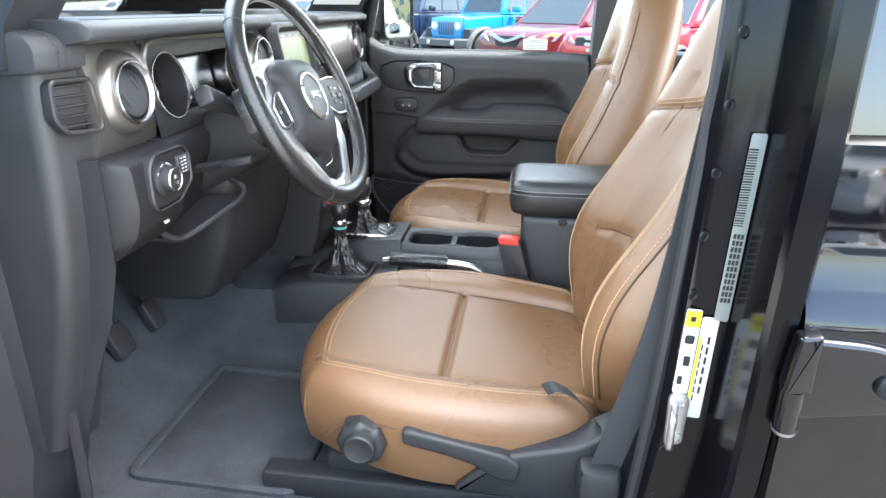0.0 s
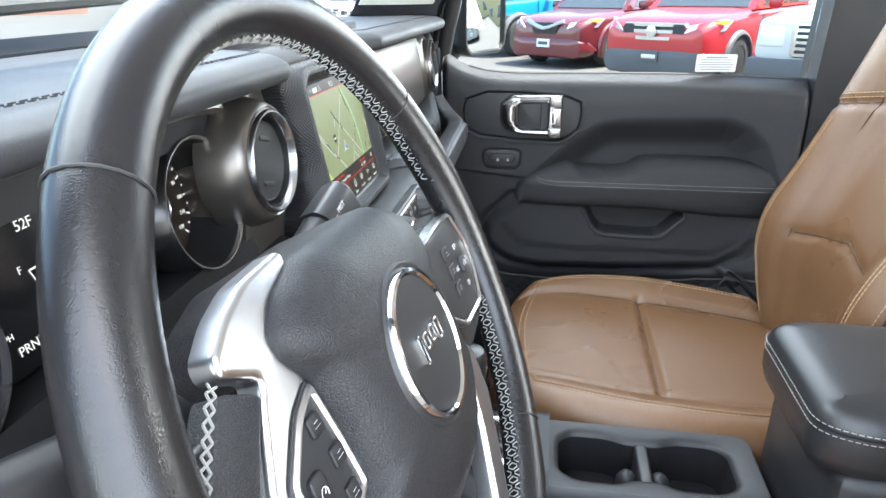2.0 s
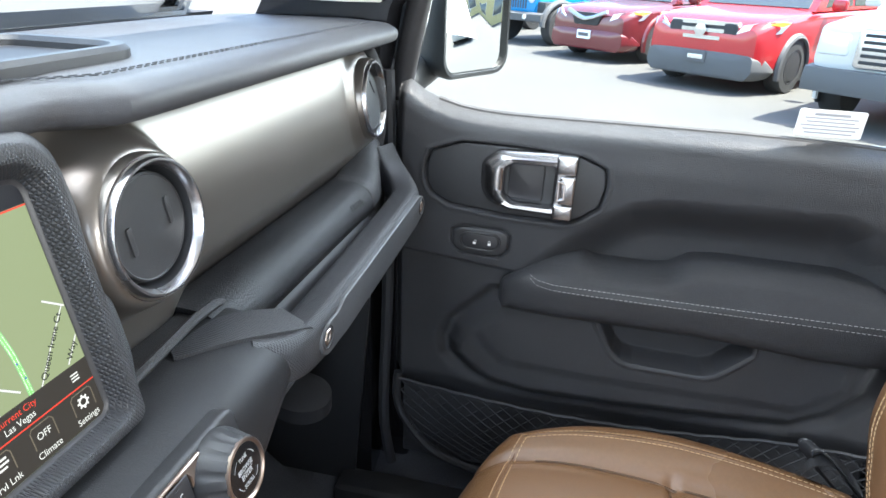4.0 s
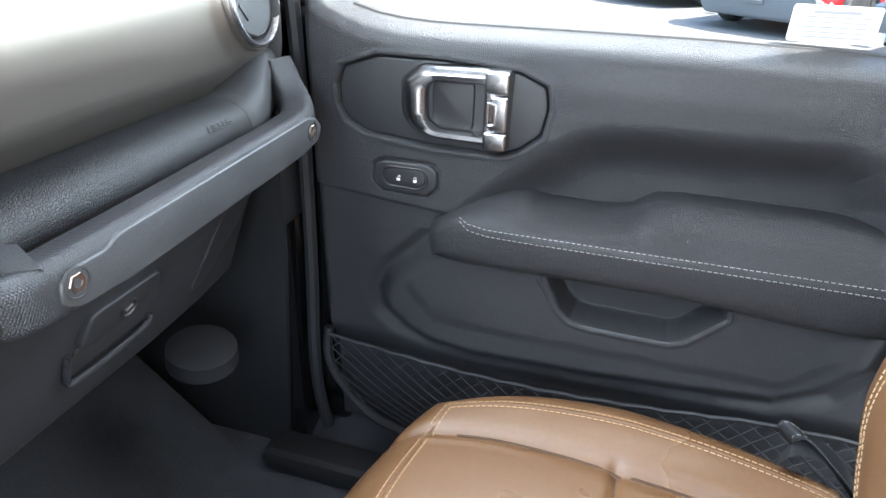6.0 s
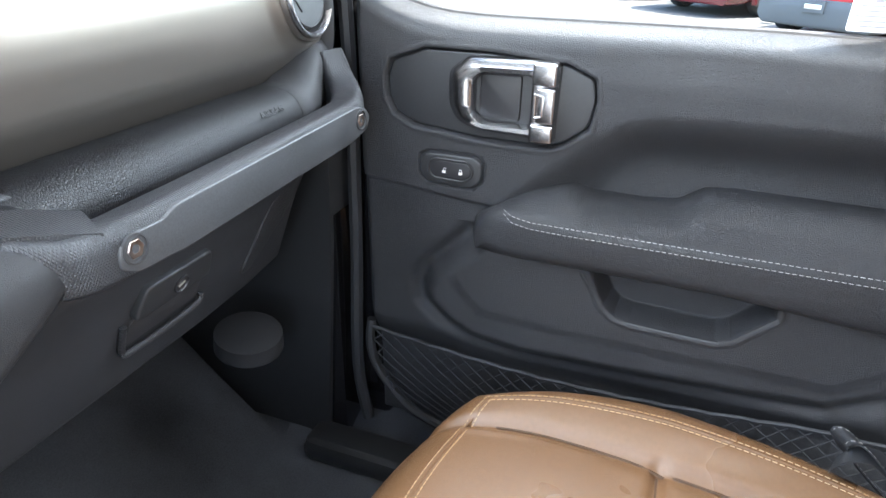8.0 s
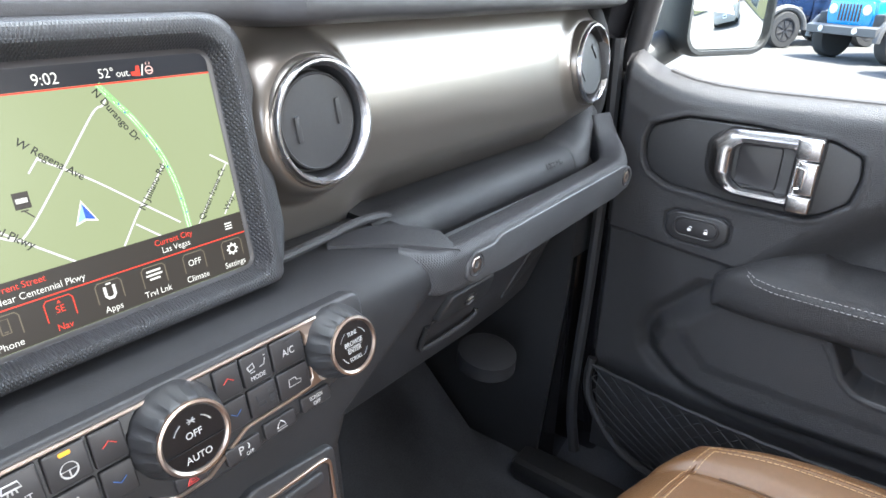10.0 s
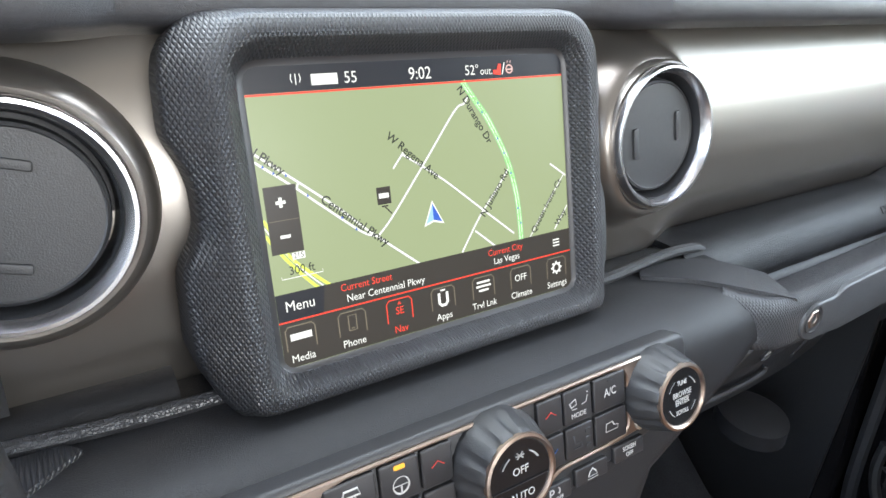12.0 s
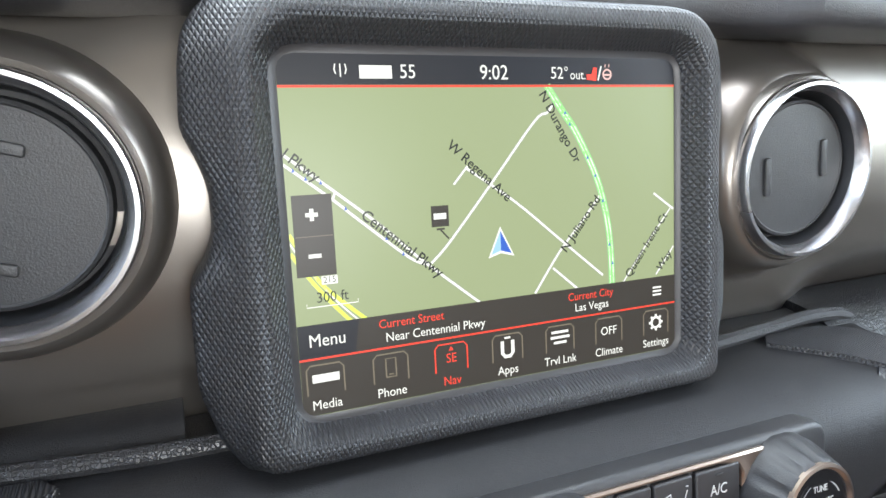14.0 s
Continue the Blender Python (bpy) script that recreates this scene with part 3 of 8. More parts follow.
bm = B()
loft(bm, [[(x, y + q, z) for y, z in rounded([(0.30, 1.294), (0.10, 1.297), (0.058, 1.290), (0.047, 1.275), (0.050, 1.246), (0.30, 1.240)], 0.010, 4)] for x, q in ((-0.742, 0.03), (-0.738, 0.008), (-0.728, 0.0), (-0.690, -0.006), (-0.664, -0.004), (-0.658, 0.010))])
cap = part("pad_end", bm, M_PAD, dash, "stitched end of the dash pad")
for x in (-0.712, -0.700):
    bm = B()
    stitches(bm, [(x, 0.20, 1.2965), (x, 0.10, 1.2985), (x, 0.056, 1.2895), (x, 0.0425, 1.275), (x, 0.0455, 1.248)], 0.0045, 0.0025, 0.0007)
    part("stitching", bm, M_NET, cap, "grey double stitching")

# ---- instrument cluster ----
cluster = thing("instrument_cluster", "dark instrument cluster with two chrome-ringed gauges", "gauge cluster", (-0.36, 0.09, 1.13))
CL = Fr((-0.3575, 0.066, 1.197), (1, 0, 0), (0, 0.16, 1))
bm = B()
slab(bm, CL, rrect(0.355, 0.140, 0.01), -0.040, -0.033, 0.002)
part("backplate", bm, M_BUTTON, cluster, "glossy black gauge backplate")
M_LIT = glow("lit_white_marks", (0.85, 0.86, 0.84), 0.2)
M_LITRED = glow("lit_red_mark", (1.0, 0.10, 0.04), 0.09)
M_LITORANGE = glow("lit_orange_mark", (1.0, 0.45, 0.05), 0.22)
M_DIAL = mat("bronze_dial", (0.085, 0.062, 0.047), 0.4, 0.3, grain=0.08, scale=500)
for k, x in enumerate((-0.121, 0.121)):
    f = CL.at(x, 0.005, 0.026)
    bm = B()
    lathe(bm, f, [(0.0506, -0.03), (0.0503, -0.001), (0.0496, 0.0014), (0.0481, 0.0012), (0.0473, -0.002)], 64, cap=False)
    ring = part("gauge_ring", bm, M_SATIN, cluster, "thin chrome gauge ring")
    bm = B()
    lathe(bm, f, [(0.0474, -0.0018), (0.0455, -0.024), (0.044, -0.044)], 64, cap=False)
    part("cowl", bm, M_BUTTON, ring)
    bm = B()
    lathe(bm, f, [(0.0445, -0.0435), (0.0005, -0.043)], 48)
    part("gauge_dial", bm, M_DIAL if k else M_GLOSS, ring)
    if k:
        bm = B()
        for i in range(25):
            a = radians(225 - 270 * i / 24)
            r0, r1 = (0.0365, 0.0415) if i % 2 == 0 else (0.039, 0.0415)
            c, s = math.cos(a), math.sin(a)
            vs = [bm.verts.new(f(r * c - w * s, r * s + w * c, -0.0423)) for r, w in ((r0, -0.0006), (r1, -0.0006), (r1, 0.0006), (r0, 0.0006))]
            bm.faces.new(vs)
        part("tick_marks", bm, M_LIT, ring)
        for i in range(13):
            a = radians(225 - 270 * i / 12)
            letters("speed_number", str(i * 10), 0.0046, f.at(0.0315 * math.cos(a), 0.0315 * math.sin(a), -0.0422), M_LIT, ring)
        bm = B()
        slab(bm, f.turned(232), rounded([(-0.005, -0.0009), (0.028, -0.0004), (0.028, 0.0004), (-0.005, 0.0009)], 0.0003), -0.0405, -0.039, 0.0003)
        part("needle", bm, M_LITRED, ring)
        bm = B()
        lathe(bm, f, [(0.016, -0.0417), (0.0163, -0.041), (0.0157, -0.0407), (0.015, -0.0417)], 40, cap=False)
        part("inner_ring", bm, M_SATIN, ring)
    else:
        bm = B()
        q = rounded([(-0.036, -0.028), (0.014, -0.024), (0.023, -0.006), (0.016, 0.016), (0.006, 0.026), (-0.030, 0.026)], 0.004)
        rim(bm, f.at(0.004, -0.003, -0.0425), q, offset(q, 0.0012), -0.001, 0.0015)
        part("window_frame", bm, M_SATIN, ring, "small chrome temperature gauge frame")
        bm = B()
        slab(bm, f.at(-0.008, -0.010, -0.042).turned(245), rounded([(-0.002, -0.0012), (0.018, -0.0006), (0.018, 0.0006), (-0.002, 0.0012)], 0.0005), 0, 0.001, 0.0003)
        part("needle", bm, M_LITRED, ring)
        bm = B()
        for a, b in ((-0.012, 0.014), (-0.008, 0.005), (-0.004, -0.003), (-0.001, -0.011)):
            slab(bm, f.at(a * 1.4 + 0.014, b * 1.3 + 0.003, -0.0425), rrect(0.004, 0.0012, 0.0004), 0, 0.0005, 0.0002)
        part("tick_marks", bm, M_LIT, ring)
hole = [(-0.121 + 0.0497 * math.cos(radians(a)), 0.005 + 0.0497 * math.sin(radians(a))) for a in range(58, 303, 8)] + [(0.121 + 0.0497 * math.cos(radians(a)), 0.005 + 0.0497 * math.sin(radians(a))) for a in range(-122, 123, 8)]
bm = B()
sheet(bm, CL, [(-0.186, -0.066), (0.176, -0.064), (0.176, 0.078), (-0.182, 0.078)], [hole], 0.0245)
loft(bm, [[CL(a, b, 0.0245) for a, b in hole], [CL(a, b, -0.034) for a, b in hole]], cap=False)
# Gunmetal plate drawn in darkened vinyl, so its shade sits in the colour.
part("surround", bm, M_DARK, cluster, "gauge surround, darkened to look shaded")
bm = B()
slab(bm, CL.at(-0.005, 0.005, 0), rrect(0.136, 0.080, 0.006), -0.034, 0.0004, 0.001)
part("display", bm, M_GLOSS, cluster, "glossy black display between the gauges")
letters("temperature", "52F", 0.0085, CL.at(-0.0125, 0.039, 0.001), M_LIT, cluster)
bm = B()
for i in range(9):
    slab(bm, CL.at(-0.017 + 0.0016 * i, 0.015 - 0.0052 * i, 0.0008), rrect(0.006 if i % 4 == 0 else 0.0035, 0.0011, 0.0004), 0, 0.0004, 0.0001)
tube(bm, [CL(-0.0205, 0.015, 0.001), CL(-0.0075, -0.028, 0.001)], 0.0004, 5)
part("fuel_scale", bm, M_LIT, cluster, "lit fuel scale")
letters("fuel_full", "F", 0.006, CL.at(-0.026, 0.017, 0.001), M_LIT, cluster)
letters("fuel_empty", "E", 0.006, CL.at(-0.014, -0.031, 0.001), M_LIT, cluster)
bm = B()
slab(bm, CL.at(-0.0050, -0.024, 0.001), rrect(0.005, 0.008, 0.0008), 0, 0.0004, 0.0001)
part("fuel_bar", bm, M_LITORANGE, cluster)
letters("gear_word", "PRND", 0.0075, CL.at(-0.036, -0.022, 0.001), M_LIT, cluster)
letters("speed_digit", "0", 0.015, CL.at(-0.058, 0.002, 0.001), M_LIT, cluster)
letters("speed_unit", "MPH", 0.005, CL.at(-0.050, -0.012, 0.001), M_LIT, cluster)
bm = B()
tube(bm, smooth_path([CL(-0.178, 0.02, 0.02), CL(-0.172, 0.06, 0.028), CL(-0.14, 0.071, 0.030), CL(0.0, 0.073, 0.030), CL(0.14, 0.071, 0.030), CL(0.172, 0.06, 0.028), CL(0.178, 0.02, 0.02)], 6), 0.005, 8)
part("hood_edge", bm, M_GUN, cluster, "gunmetal rim over the gauges")

# ---- touchscreen ----
LCD = 0.186  # brightness of the display against the daylight
SCR = Fr((0.0042, 0.0120, 1.2045), (1, 0, 0), (0, 0.185, 1))
unit = thing("touchscreen_unit", "touchscreen showing a green road map in a knurled black bezel", "touchscreen", (0, 0.0, 1.128))


def radial(poly, n=160):
    """An outline resampled at even angles round the origin."""
    out, k = [], len(poly)
    for i in range(n):
        d = V((math.cos(2 * math.pi * i / n), math.sin(2 * math.pi * i / n)))
        best = 0
        for j in range(k):
            a, b = V(poly[j]), V(poly[(j + 1) % k])
            e = b - a
            den = d.x * e.y - d.y * e.x
            if abs(den) > 1e-12:
                t, s = (a.x * e.y - a.y * e.x) / den, (a.x * d.y - a.y * d.x) / den
                if t > 0 and -1e-6 <= s <= 1 + 1e-6:
                    best = max(best, t)
        out.append((d.x * best, d.y * best))
    return out


def mix(p, q, t):
    return [(a[0] * (1 - t) + b[0] * t, a[1] * (1 - t) + b[1] * t) for a, b in zip(p, q)]


half = [(0.084, 0.0865), (0.099, 0.0850), (0.107, 0.0795), (0.1125, 0.0715), (0.1145, 0.062), (0.1160, 0.040), (0.1110, 0.0285), (0.1082, 0.0190), (0.1082, 0.004), (0.1115, -0.005), (0.1170, -0.013), (0.1180, -0.021), (0.1180, -0.050), (0.1120, -0.070), (0.1045, -0.0815)]
outp = radial(rounded(half[::-1] + [(-a, b) for a, b in half], 0.004, 4), 240)


def tight_below(w, h, top, low, dy):
    """A rounded rectangle with wide upper and tight lower corners."""
    pts = [p for p in rrect(w, h, top, 7, 0, dy) if p[1] > 0] + [p for p in rrect(w, h, low, 7, 0, dy) if p[1] <= 0]
    return sorted(pts, key=lambda p: math.atan2(p[1], p[0]))


crest = radial(tight_below(0.187, 0.145, 0.019, 0.010, 0.001), 240)
band = radial(tight_below(0.2015, 0.1605, 0.023, 0.007, 0.0015), 240)
inn = radial(rrect(0.1725, 0.1315, 0.009, 7, 0, -0.0005), 240)
lit = radial(rrect(0.1685, 0.1275, 0.006, 7, 0, -0.0005), 240)
rows = [(lit, 0.0002), (inn, 0.0006), (mix(inn, crest, 0.12), 0.0012), (mix(inn, crest, 0.72), 0.0080), (mix(inn, crest, 0.9), 0.0098), (crest, 0.0107), (mix(crest, band, 0.3), 0.0112), (mix(crest, band, 0.8), 0.0104), (band, 0.0094), (mix(band, outp, 0.25), 0.0066), (mix(band, outp, 0.7), 0.0005), (mix(band, outp, 0.92), -0.0030), (outp, -0.0070), (mix(band, outp, 1.01), -0.05)]
bm = B()
loft(bm, [[SCR(a, b, c) for a, b in p] for p, c in rows[2:]], cap=False)
part("bezel", bm, M_KNURL, unit, "knurled black plastic bezel", angle=50)
bm = B()
loft(bm, [[SCR(a, b, c) for a, b in p] for p, c in rows[:3]], cap=False)
part("display_border", bm, M_BUTTON, unit, "thin black display border", angle=60)
M_MAP = glow("lit_map_green", (0.47, 0.555, 0.30), 0.62 * LCD)
M_BARDARK = glow("screen_bar_black", (0.010, 0.012, 0.018), 1.0 * LCD)
M_BARBROWN = glow("screen_bar_brown", (0.035, 0.030, 0.024), 1.0 * LCD)
M_ROAD = glow("screen_white", (0.86, 0.87, 0.82), 0.95 * LCD)
M_ROADEDGE = glow("screen_road_edge", (0.40, 0.45, 0.33), 0.7 * LCD)
M_GREEN = glow("screen_green", (0.30, 0.75, 0.22), 0.9 * LCD)
M_YELLOW = glow("screen_lime", (0.72, 0.85, 0.12), 0.9 * LCD)
M_SRED = glow("screen_red", (0.90, 0.06, 0.03), 0.95 * LCD)
M_SDARK = glow("screen_ink", (0.02, 0.025, 0.02), 0.6 * LCD)
M_SBLUE = glow("screen_blue", (0.03, 0.12, 0.55), 0.9 * LCD)
M_SPALE = glow("screen_pale_blue", (0.35, 0.60, 0.90), 0.9 * LCD)
M_STAN = glow("screen_tan_outline", (0.20, 0.17, 0.12), 0.9 * LCD)
bm = B()
bm.faces.new([bm.verts.new(SCR(a, b, 0)) for a, b in lit])
display = part("display", bm, M_MAP, unit, "lit green map display")


def mm(a, b, c=0.0):
    return SCR(a * 0.001028, max(-0.0640, min(0.0634, (b * 1.016 - 1.6) / 1000)), c / 1000)


def flat_poly(name, pts, level, material):
    bm = B()
    bm.faces.new([bm.verts.new(mm(a, b, level)) for a, b in pts])
    return part(name, bm, material, display)


def stroke(bm, pts, w, level):
    pts = [V(p) for p in pts]
    left, right = [], []
    for i, p in enumerate(pts):
        d = (pts[min(i + 1, len(pts) - 1)] - pts[max(i - 1, 0)]).normalized()
        n = V((-d.y, d.x)) * w / 2
        left.append(bm.verts.new(mm(*(p + n), level)))
        right.append(bm.verts.new(mm(*(p - n), level)))
    for i in range(len(pts) - 1):
        bm.faces.new((right[i], right[i + 1], left[i + 1], left[i]))


def road(pts, w=1.1, material=None, name="road", edge=True):
    sm = [(p.x, p.y) for p in smooth_path([(a, b, 0) for a, b in pts], 5)]
    if edge:
        bm = B()
        stroke(bm, sm, w + 0.55, 0.06)
        part(name + "_edge", bm, M_ROADEDGE, display)
    bm = B()
    stroke(bm, sm, w, 0.10)
    part(name, bm, material or M_ROAD, display)


def screen_word(text, size, a, b, material, turn=0, level=0.34, align="CENTER", squeeze=0.92, bold=0.0):
    return letters("screen_text", text, size / 1000, Fr(mm(a, b, level), SCR.u, SCR.v).turned(turn), material, display, align, thick=0.00004, squeeze=squeeze, bold=bold)


road([(20.0, 53), (27, 43), (33.5, 33.8), (42.5, 15.5), (47.0, -1.1), (48.6, -15), (49.0, -30)], 3.0, M_GREEN, "green_road")
for k in (-0.75, 0.75):
    road([(20.0 + k, 53), (27 + k, 43), (33.5 + k, 33.8), (42.5 + k, 15.5), (47.0 + k, -1.1), (48.6 + k, -15), (49.0 + k, -30)], 0.55, edge=False)
road([(22.5, 46.0), (19.9, 42.7), (14.2, 39.6), (-4.1, 18.1), (-23.2, -3.9), (-31.3, -11.6)], 0.9)
road([(-15.7, 22.9), (4.3, 9.0), (24, -7.5), (44.5, -24.7)], 0.9)
road([(-20.9, 17.0), (-15.0, 23.6)], 0.8)
road([(-82, 30.6), (-64.8, 16.7), (-48, 2.5), (-35.7, -9.3), (-11.8, -29.4)], 0.95)
road([(-82, 27.2), (-66, 14.2), (-57.3, 6.5), (-40, -8.3), (-33.4, -11.6)], 0.95)
road([(-65.5, 16.5), (-66.3, 14.4)], 0.8)
road([(44.4, 9.7), (34, -2), (23.7, -12.9), (12.0, -28.5)], 0.9)
road([(20.6, -19.1), (32.0, -29.0)], 0.9)
road([(81.5, 0.5), (71.0, 8.0)], 0.9)
road([(79.9, 1.0), (66, -15), (54.7, -29)], 0.6)
road([(72.0, -27.5), (81.6, -15.8)], 0.7)
road([(-82, 3.5), (-78, -4), (-73, -13.5), (-66, -21), (-52, -34)], 1.5, M_YELLOW, "lime_road")
road([(-82, -3.0), (-75, -14), (-66, -25.5), (-57, -35)], 1.5, M_YELLOW, "lime_road")
road([(-82, 0.5), (-75.5, -10.5), (-66, -22.8), (-54.5, -34.5)], 0.6, edge=False)
for a, b in ((28, 42.5), (38, 24.5), (45, 6.5), (48, -12), (30, 38), (41.5, 17), (49.3, -20), (-75, 22), (-62, 11), (-48, -0.8), (-42, -7), (-70, 20.5), (-79, 25)):
    flat_poly("flow_mark", [(a - 0.6, b - 0.5), (a + 0.6, b - 0.5), (a, b + 0.9)], 0.2, M_SBLUE)
# dark bars
flat_poly("status_bar", [(-81.9, 53.4), (81.9, 53.4), (81.9, 62.2), (80.4, 64.0), (-80.4, 64.0), (-81.9, 62.2)], 0.05, M_BARDARK)
flat_poly("red_rule", [(-81.9, 52.5), (81.9, 52.5), (81.9, 53.3), (-81.9, 53.3)], 0.25, M_SRED)
flat_poly("street_bar", [(-81.9, -41.0), (81.9, -41.0), (81.9, -28.6), (-81.9, -28.6)], 0.28, M_BARBROWN)
flat_poly("menu_block", [(-81.9, -41.0), (-62, -41.0), (-60, -28.6), (-81.9, -28.6)], 0.30, M_BARDARK)
flat_poly("menu_bar", [(-80, -62.2), (80, -62.2), (81.9, -60.5), (81.9, -41.2), (-81.9, -41.2), (-81.9, -60.5)], 0.28, M_BARBROWN)
flat_poly("red_rule", [(-81.9, -41.3), (81.9, -41.3), (81.9, -40.6), (-81.9, -40.6)], 0.32, M_SRED)
# writing
screen_word("9:02", 7.8, -2.6, 57.6, M_ROAD)
flat_poly("radio_name", [(-54, 55.5), (-42.3, 55.5), (-42.3, 60), (-54, 60)], 0.2, M_ROAD)
screen_word("55", 7.0, -36.5, 57.7, M_ROAD)
screen_word("52°", 6.6, 25.8, 57.6, M_ROAD)
screen_word("out.", 5.2, 34.2, 57.0, M_ROAD)
for i in (-1, 0, 1):
    bm = B()
    stroke(bm, [(-60.6 + i * 1.6, 56 + abs(i)), (-60.6 + i * 2.1, 58.5), (-60.6 + i * 1.7, 60.4)], 0.45, 0.3)
    part("aerial_icon", bm, M_ROAD, display)
flat_poly("seat_icon", [(38.4, 55.3), (42.8, 54.8), (43.2, 60.0), (41.5, 60.2), (40.6, 57.4), (38.2, 57.4)], 0.3, M_SRED)
bm = B()
stroke(bm, [(43.6, 55.0), (45.2, 60.6)], 0.7, 0.31)
part("seat_icon_line", bm, M_ROAD, display)
bm = B()
stroke(bm, [(48.0 + 1.9 * math.cos(i * math.pi / 8), 57.4 + 1.9 * math.sin(i * math.pi / 8)) for i in range(17)], 0.7, 0.31)
stroke(bm, [(46.2, 57.2), (49.8, 57.2)], 0.7, 0.31)
stroke(bm, [(47.0, 60.2), (47.2, 61.4)], 0.5, 0.31)
stroke(bm, [(48.8, 60.2), (49.0, 61.4)], 0.5, 0.31)
part("wheel_icon", bm, glow("screen_pink", (0.85, 0.55, 0.50), 0.9 * LCD), display)
for w, s, a, b, turn in (("l Pkwy", 4.6, -76.2, 26.6, -40), ("Centennial Pkwy", 4.7, -41.8, -3.6, -41), ("W Regena Ave", 4.5, -10.0, 21.2, -42), ("N Durango Dr", 4.4, 25.5, 36.8, -60), ("N Juliano Rd", 4.4, 34.2, -2.2, 50), ("Queen Irene Ct", 4.2, 67.0, -14.0, 51), ("Way", 4.2, 76.4, -21.8, 50)):
    screen_word(w, s * 1.22, a, b, M_SDARK, turn, 0.22, squeeze=1.0, bold=0.00006)
screen_word("Menu", 6.6, -71.7, -34.6, M_ROAD)
screen_word("Current Street", 4.7, -40.2, -32.0, M_SRED)
screen_word("Near Centennial Pkwy", 4.9, -30.6, -37.2, M_ROAD)
screen_word("Current City", 4.7, 38.2, -32.3, M_SRED)
screen_word("Las Vegas", 4.8, 38.6, -37.0, M_ROAD)
for i in range(3):
    flat_poly("menu_lines", [(69.9, -33.6 - 1.6 * i), (74.5, -33.6 - 1.6 * i), (74.5, -32.8 - 1.6 * i), (69.9, -32.8 - 1.6 * i)], 0.4, M_ROAD)
for w, a, lit_one in (("Media", -73.3, 0), ("Phone", -49.3, 0), ("Nav", -25.3, 1), ("Apps", -1.3, 0), ("Trvl Lnk", 22.8, 0), ("Climate", 46.8, 0), ("Settings", 71.5, 0)):
    screen_word(w, 5.0, a, -57.9, M_SRED if lit_one else M_ROAD)
    bm = B()
    stroke(bm, [(a - 6.6, -54.0), (a - 6.6, -44.8), (a - 5.2, -43.2), (a + 5.2, -43.2), (a + 6.6, -44.8), (a + 6.6, -54.0)], 0.55, 0.36)
    part("tile_outline", bm, M_SRED if lit_one else M_STAN, display)
flat_poly("media_mark", [(-78, -49.6), (-68.4, -49.6), (-68.4, -46.6), (-78, -46.6)], 0.4, M_ROAD)
bm = B()
stroke(bm, [(-51.2, -52.0), (-51.2, -45.0), (-47.4, -45.0), (-47.4, -52.0), (-51.2, -52.0)], 0.6, 0.4)
stroke(bm, [(-50.2, -51.0), (-48.4, -51.0)], 0.5, 0.4)
part("phone_icon", bm, M_STAN, display)
screen_word("SE", 5.2, -25.3, -49.0, M_SRED)
flat_poly("north_mark", [(-26.3, -45.9), (-24.3, -45.9), (-25.3, -44.2)], 0.4, M_SRED)
bm = B()
stroke(bm, [(-3.6, -45.8), (-3.6, -50.8), (-2.4, -52.2), (-0.2, -52.2), (1.0, -50.8), (1.0, -45.8)], 1.5, 0.4)
stroke(bm, [(-2.6, -44.6), (0.0, -44.6)], 0.8, 0.4)
part("apps_icon", bm, M_ROAD, display)
for i, w in enumerate((8.0, 9.0, 6.0)):
    flat_poly("small_print", [(22.8 - w / 2, -46.4 - 2.2 * i), (22.8 + w / 2, -46.4 - 2.2 * i), (22.8 + w / 2, -45.3 - 2.2 * i), (22.8 - w / 2, -45.3 - 2.2 * i)], 0.4, M_ROAD)
screen_word("OFF", 5.2, 46.8, -49.0, M_ROAD)
bm = B()
stroke(bm, [(71.5 + 2.3 * math.cos(i * math.pi / 10), -48.8 + 2.3 * math.sin(i * math.pi / 10)) for i in range(21)], 1.1, 0.4)
for i in range(8):
    c, s = math.cos(i * math.pi / 4), math.sin(i * math.pi / 4)
    stroke(bm, [(71.5 + 2.6 * c, -48.8 + 2.6 * s), (71.5 + 3.7 * c, -48.8 + 3.7 * s)], 1.1, 0.4)
part("gear_icon", bm, M_ROAD, display)
flat_poly("zoom_block", [(-80.4, -11.6), (-66.7, -11.6), (-66.7, 16.7), (-80.4, 16.7)], 0.30, M_BARBROWN)
flat_poly("zoom_rule", [(-80.0, 2.2), (-67.1, 2.2), (-67.1, 2.5), (-80.0, 2.5)], 0.4, M_STAN)
bm = B()
stroke(bm, [(-76.0, 9.8), (-71.8, 9.8)], 1.4, 0.40)
stroke(bm, [(-73.9, 7.7), (-73.9, 11.9)], 1.4, 0.41)
part("plus_sign", bm, M_ROAD, display)
bm = B()
stroke(bm, [(-76.0, -4.5), (-71.6, -4.5)], 1.4, 0.40)
part("minus_sign", bm, M_ROAD, display)
flat_poly("route_shield", [(-72.2, -14.8), (-66.6, -14.8), (-66.6, -11.8), (-72.2, -11.8)], 0.42, M_ROAD)
screen_word("215", 3.4, -69.4, -13.3, M_SDARK, level=0.5)
screen_word("300 ft", 5.4, -68.8, -19.4, M_SDARK)
bm = B()
stroke(bm, [(-77.9, -21.2), (-77.9, -22.4), (-59.8, -22.4), (-59.8, -21.2)], 0.35, 0.4)
part("scale_bar", bm, M_ROAD, display)
flat_poly("dealer_flag", [(-30.5, 1.8), (-23.6, 1.8), (-23.6, 9.6), (-30.5, 9.6)], 0.30, M_BARBROWN)
flat_poly("dealer_mark", [(-29.6, 4.6), (-24.6, 4.6), (-24.6, 6.8), (-29.6, 6.8)], 0.40, M_ROAD)
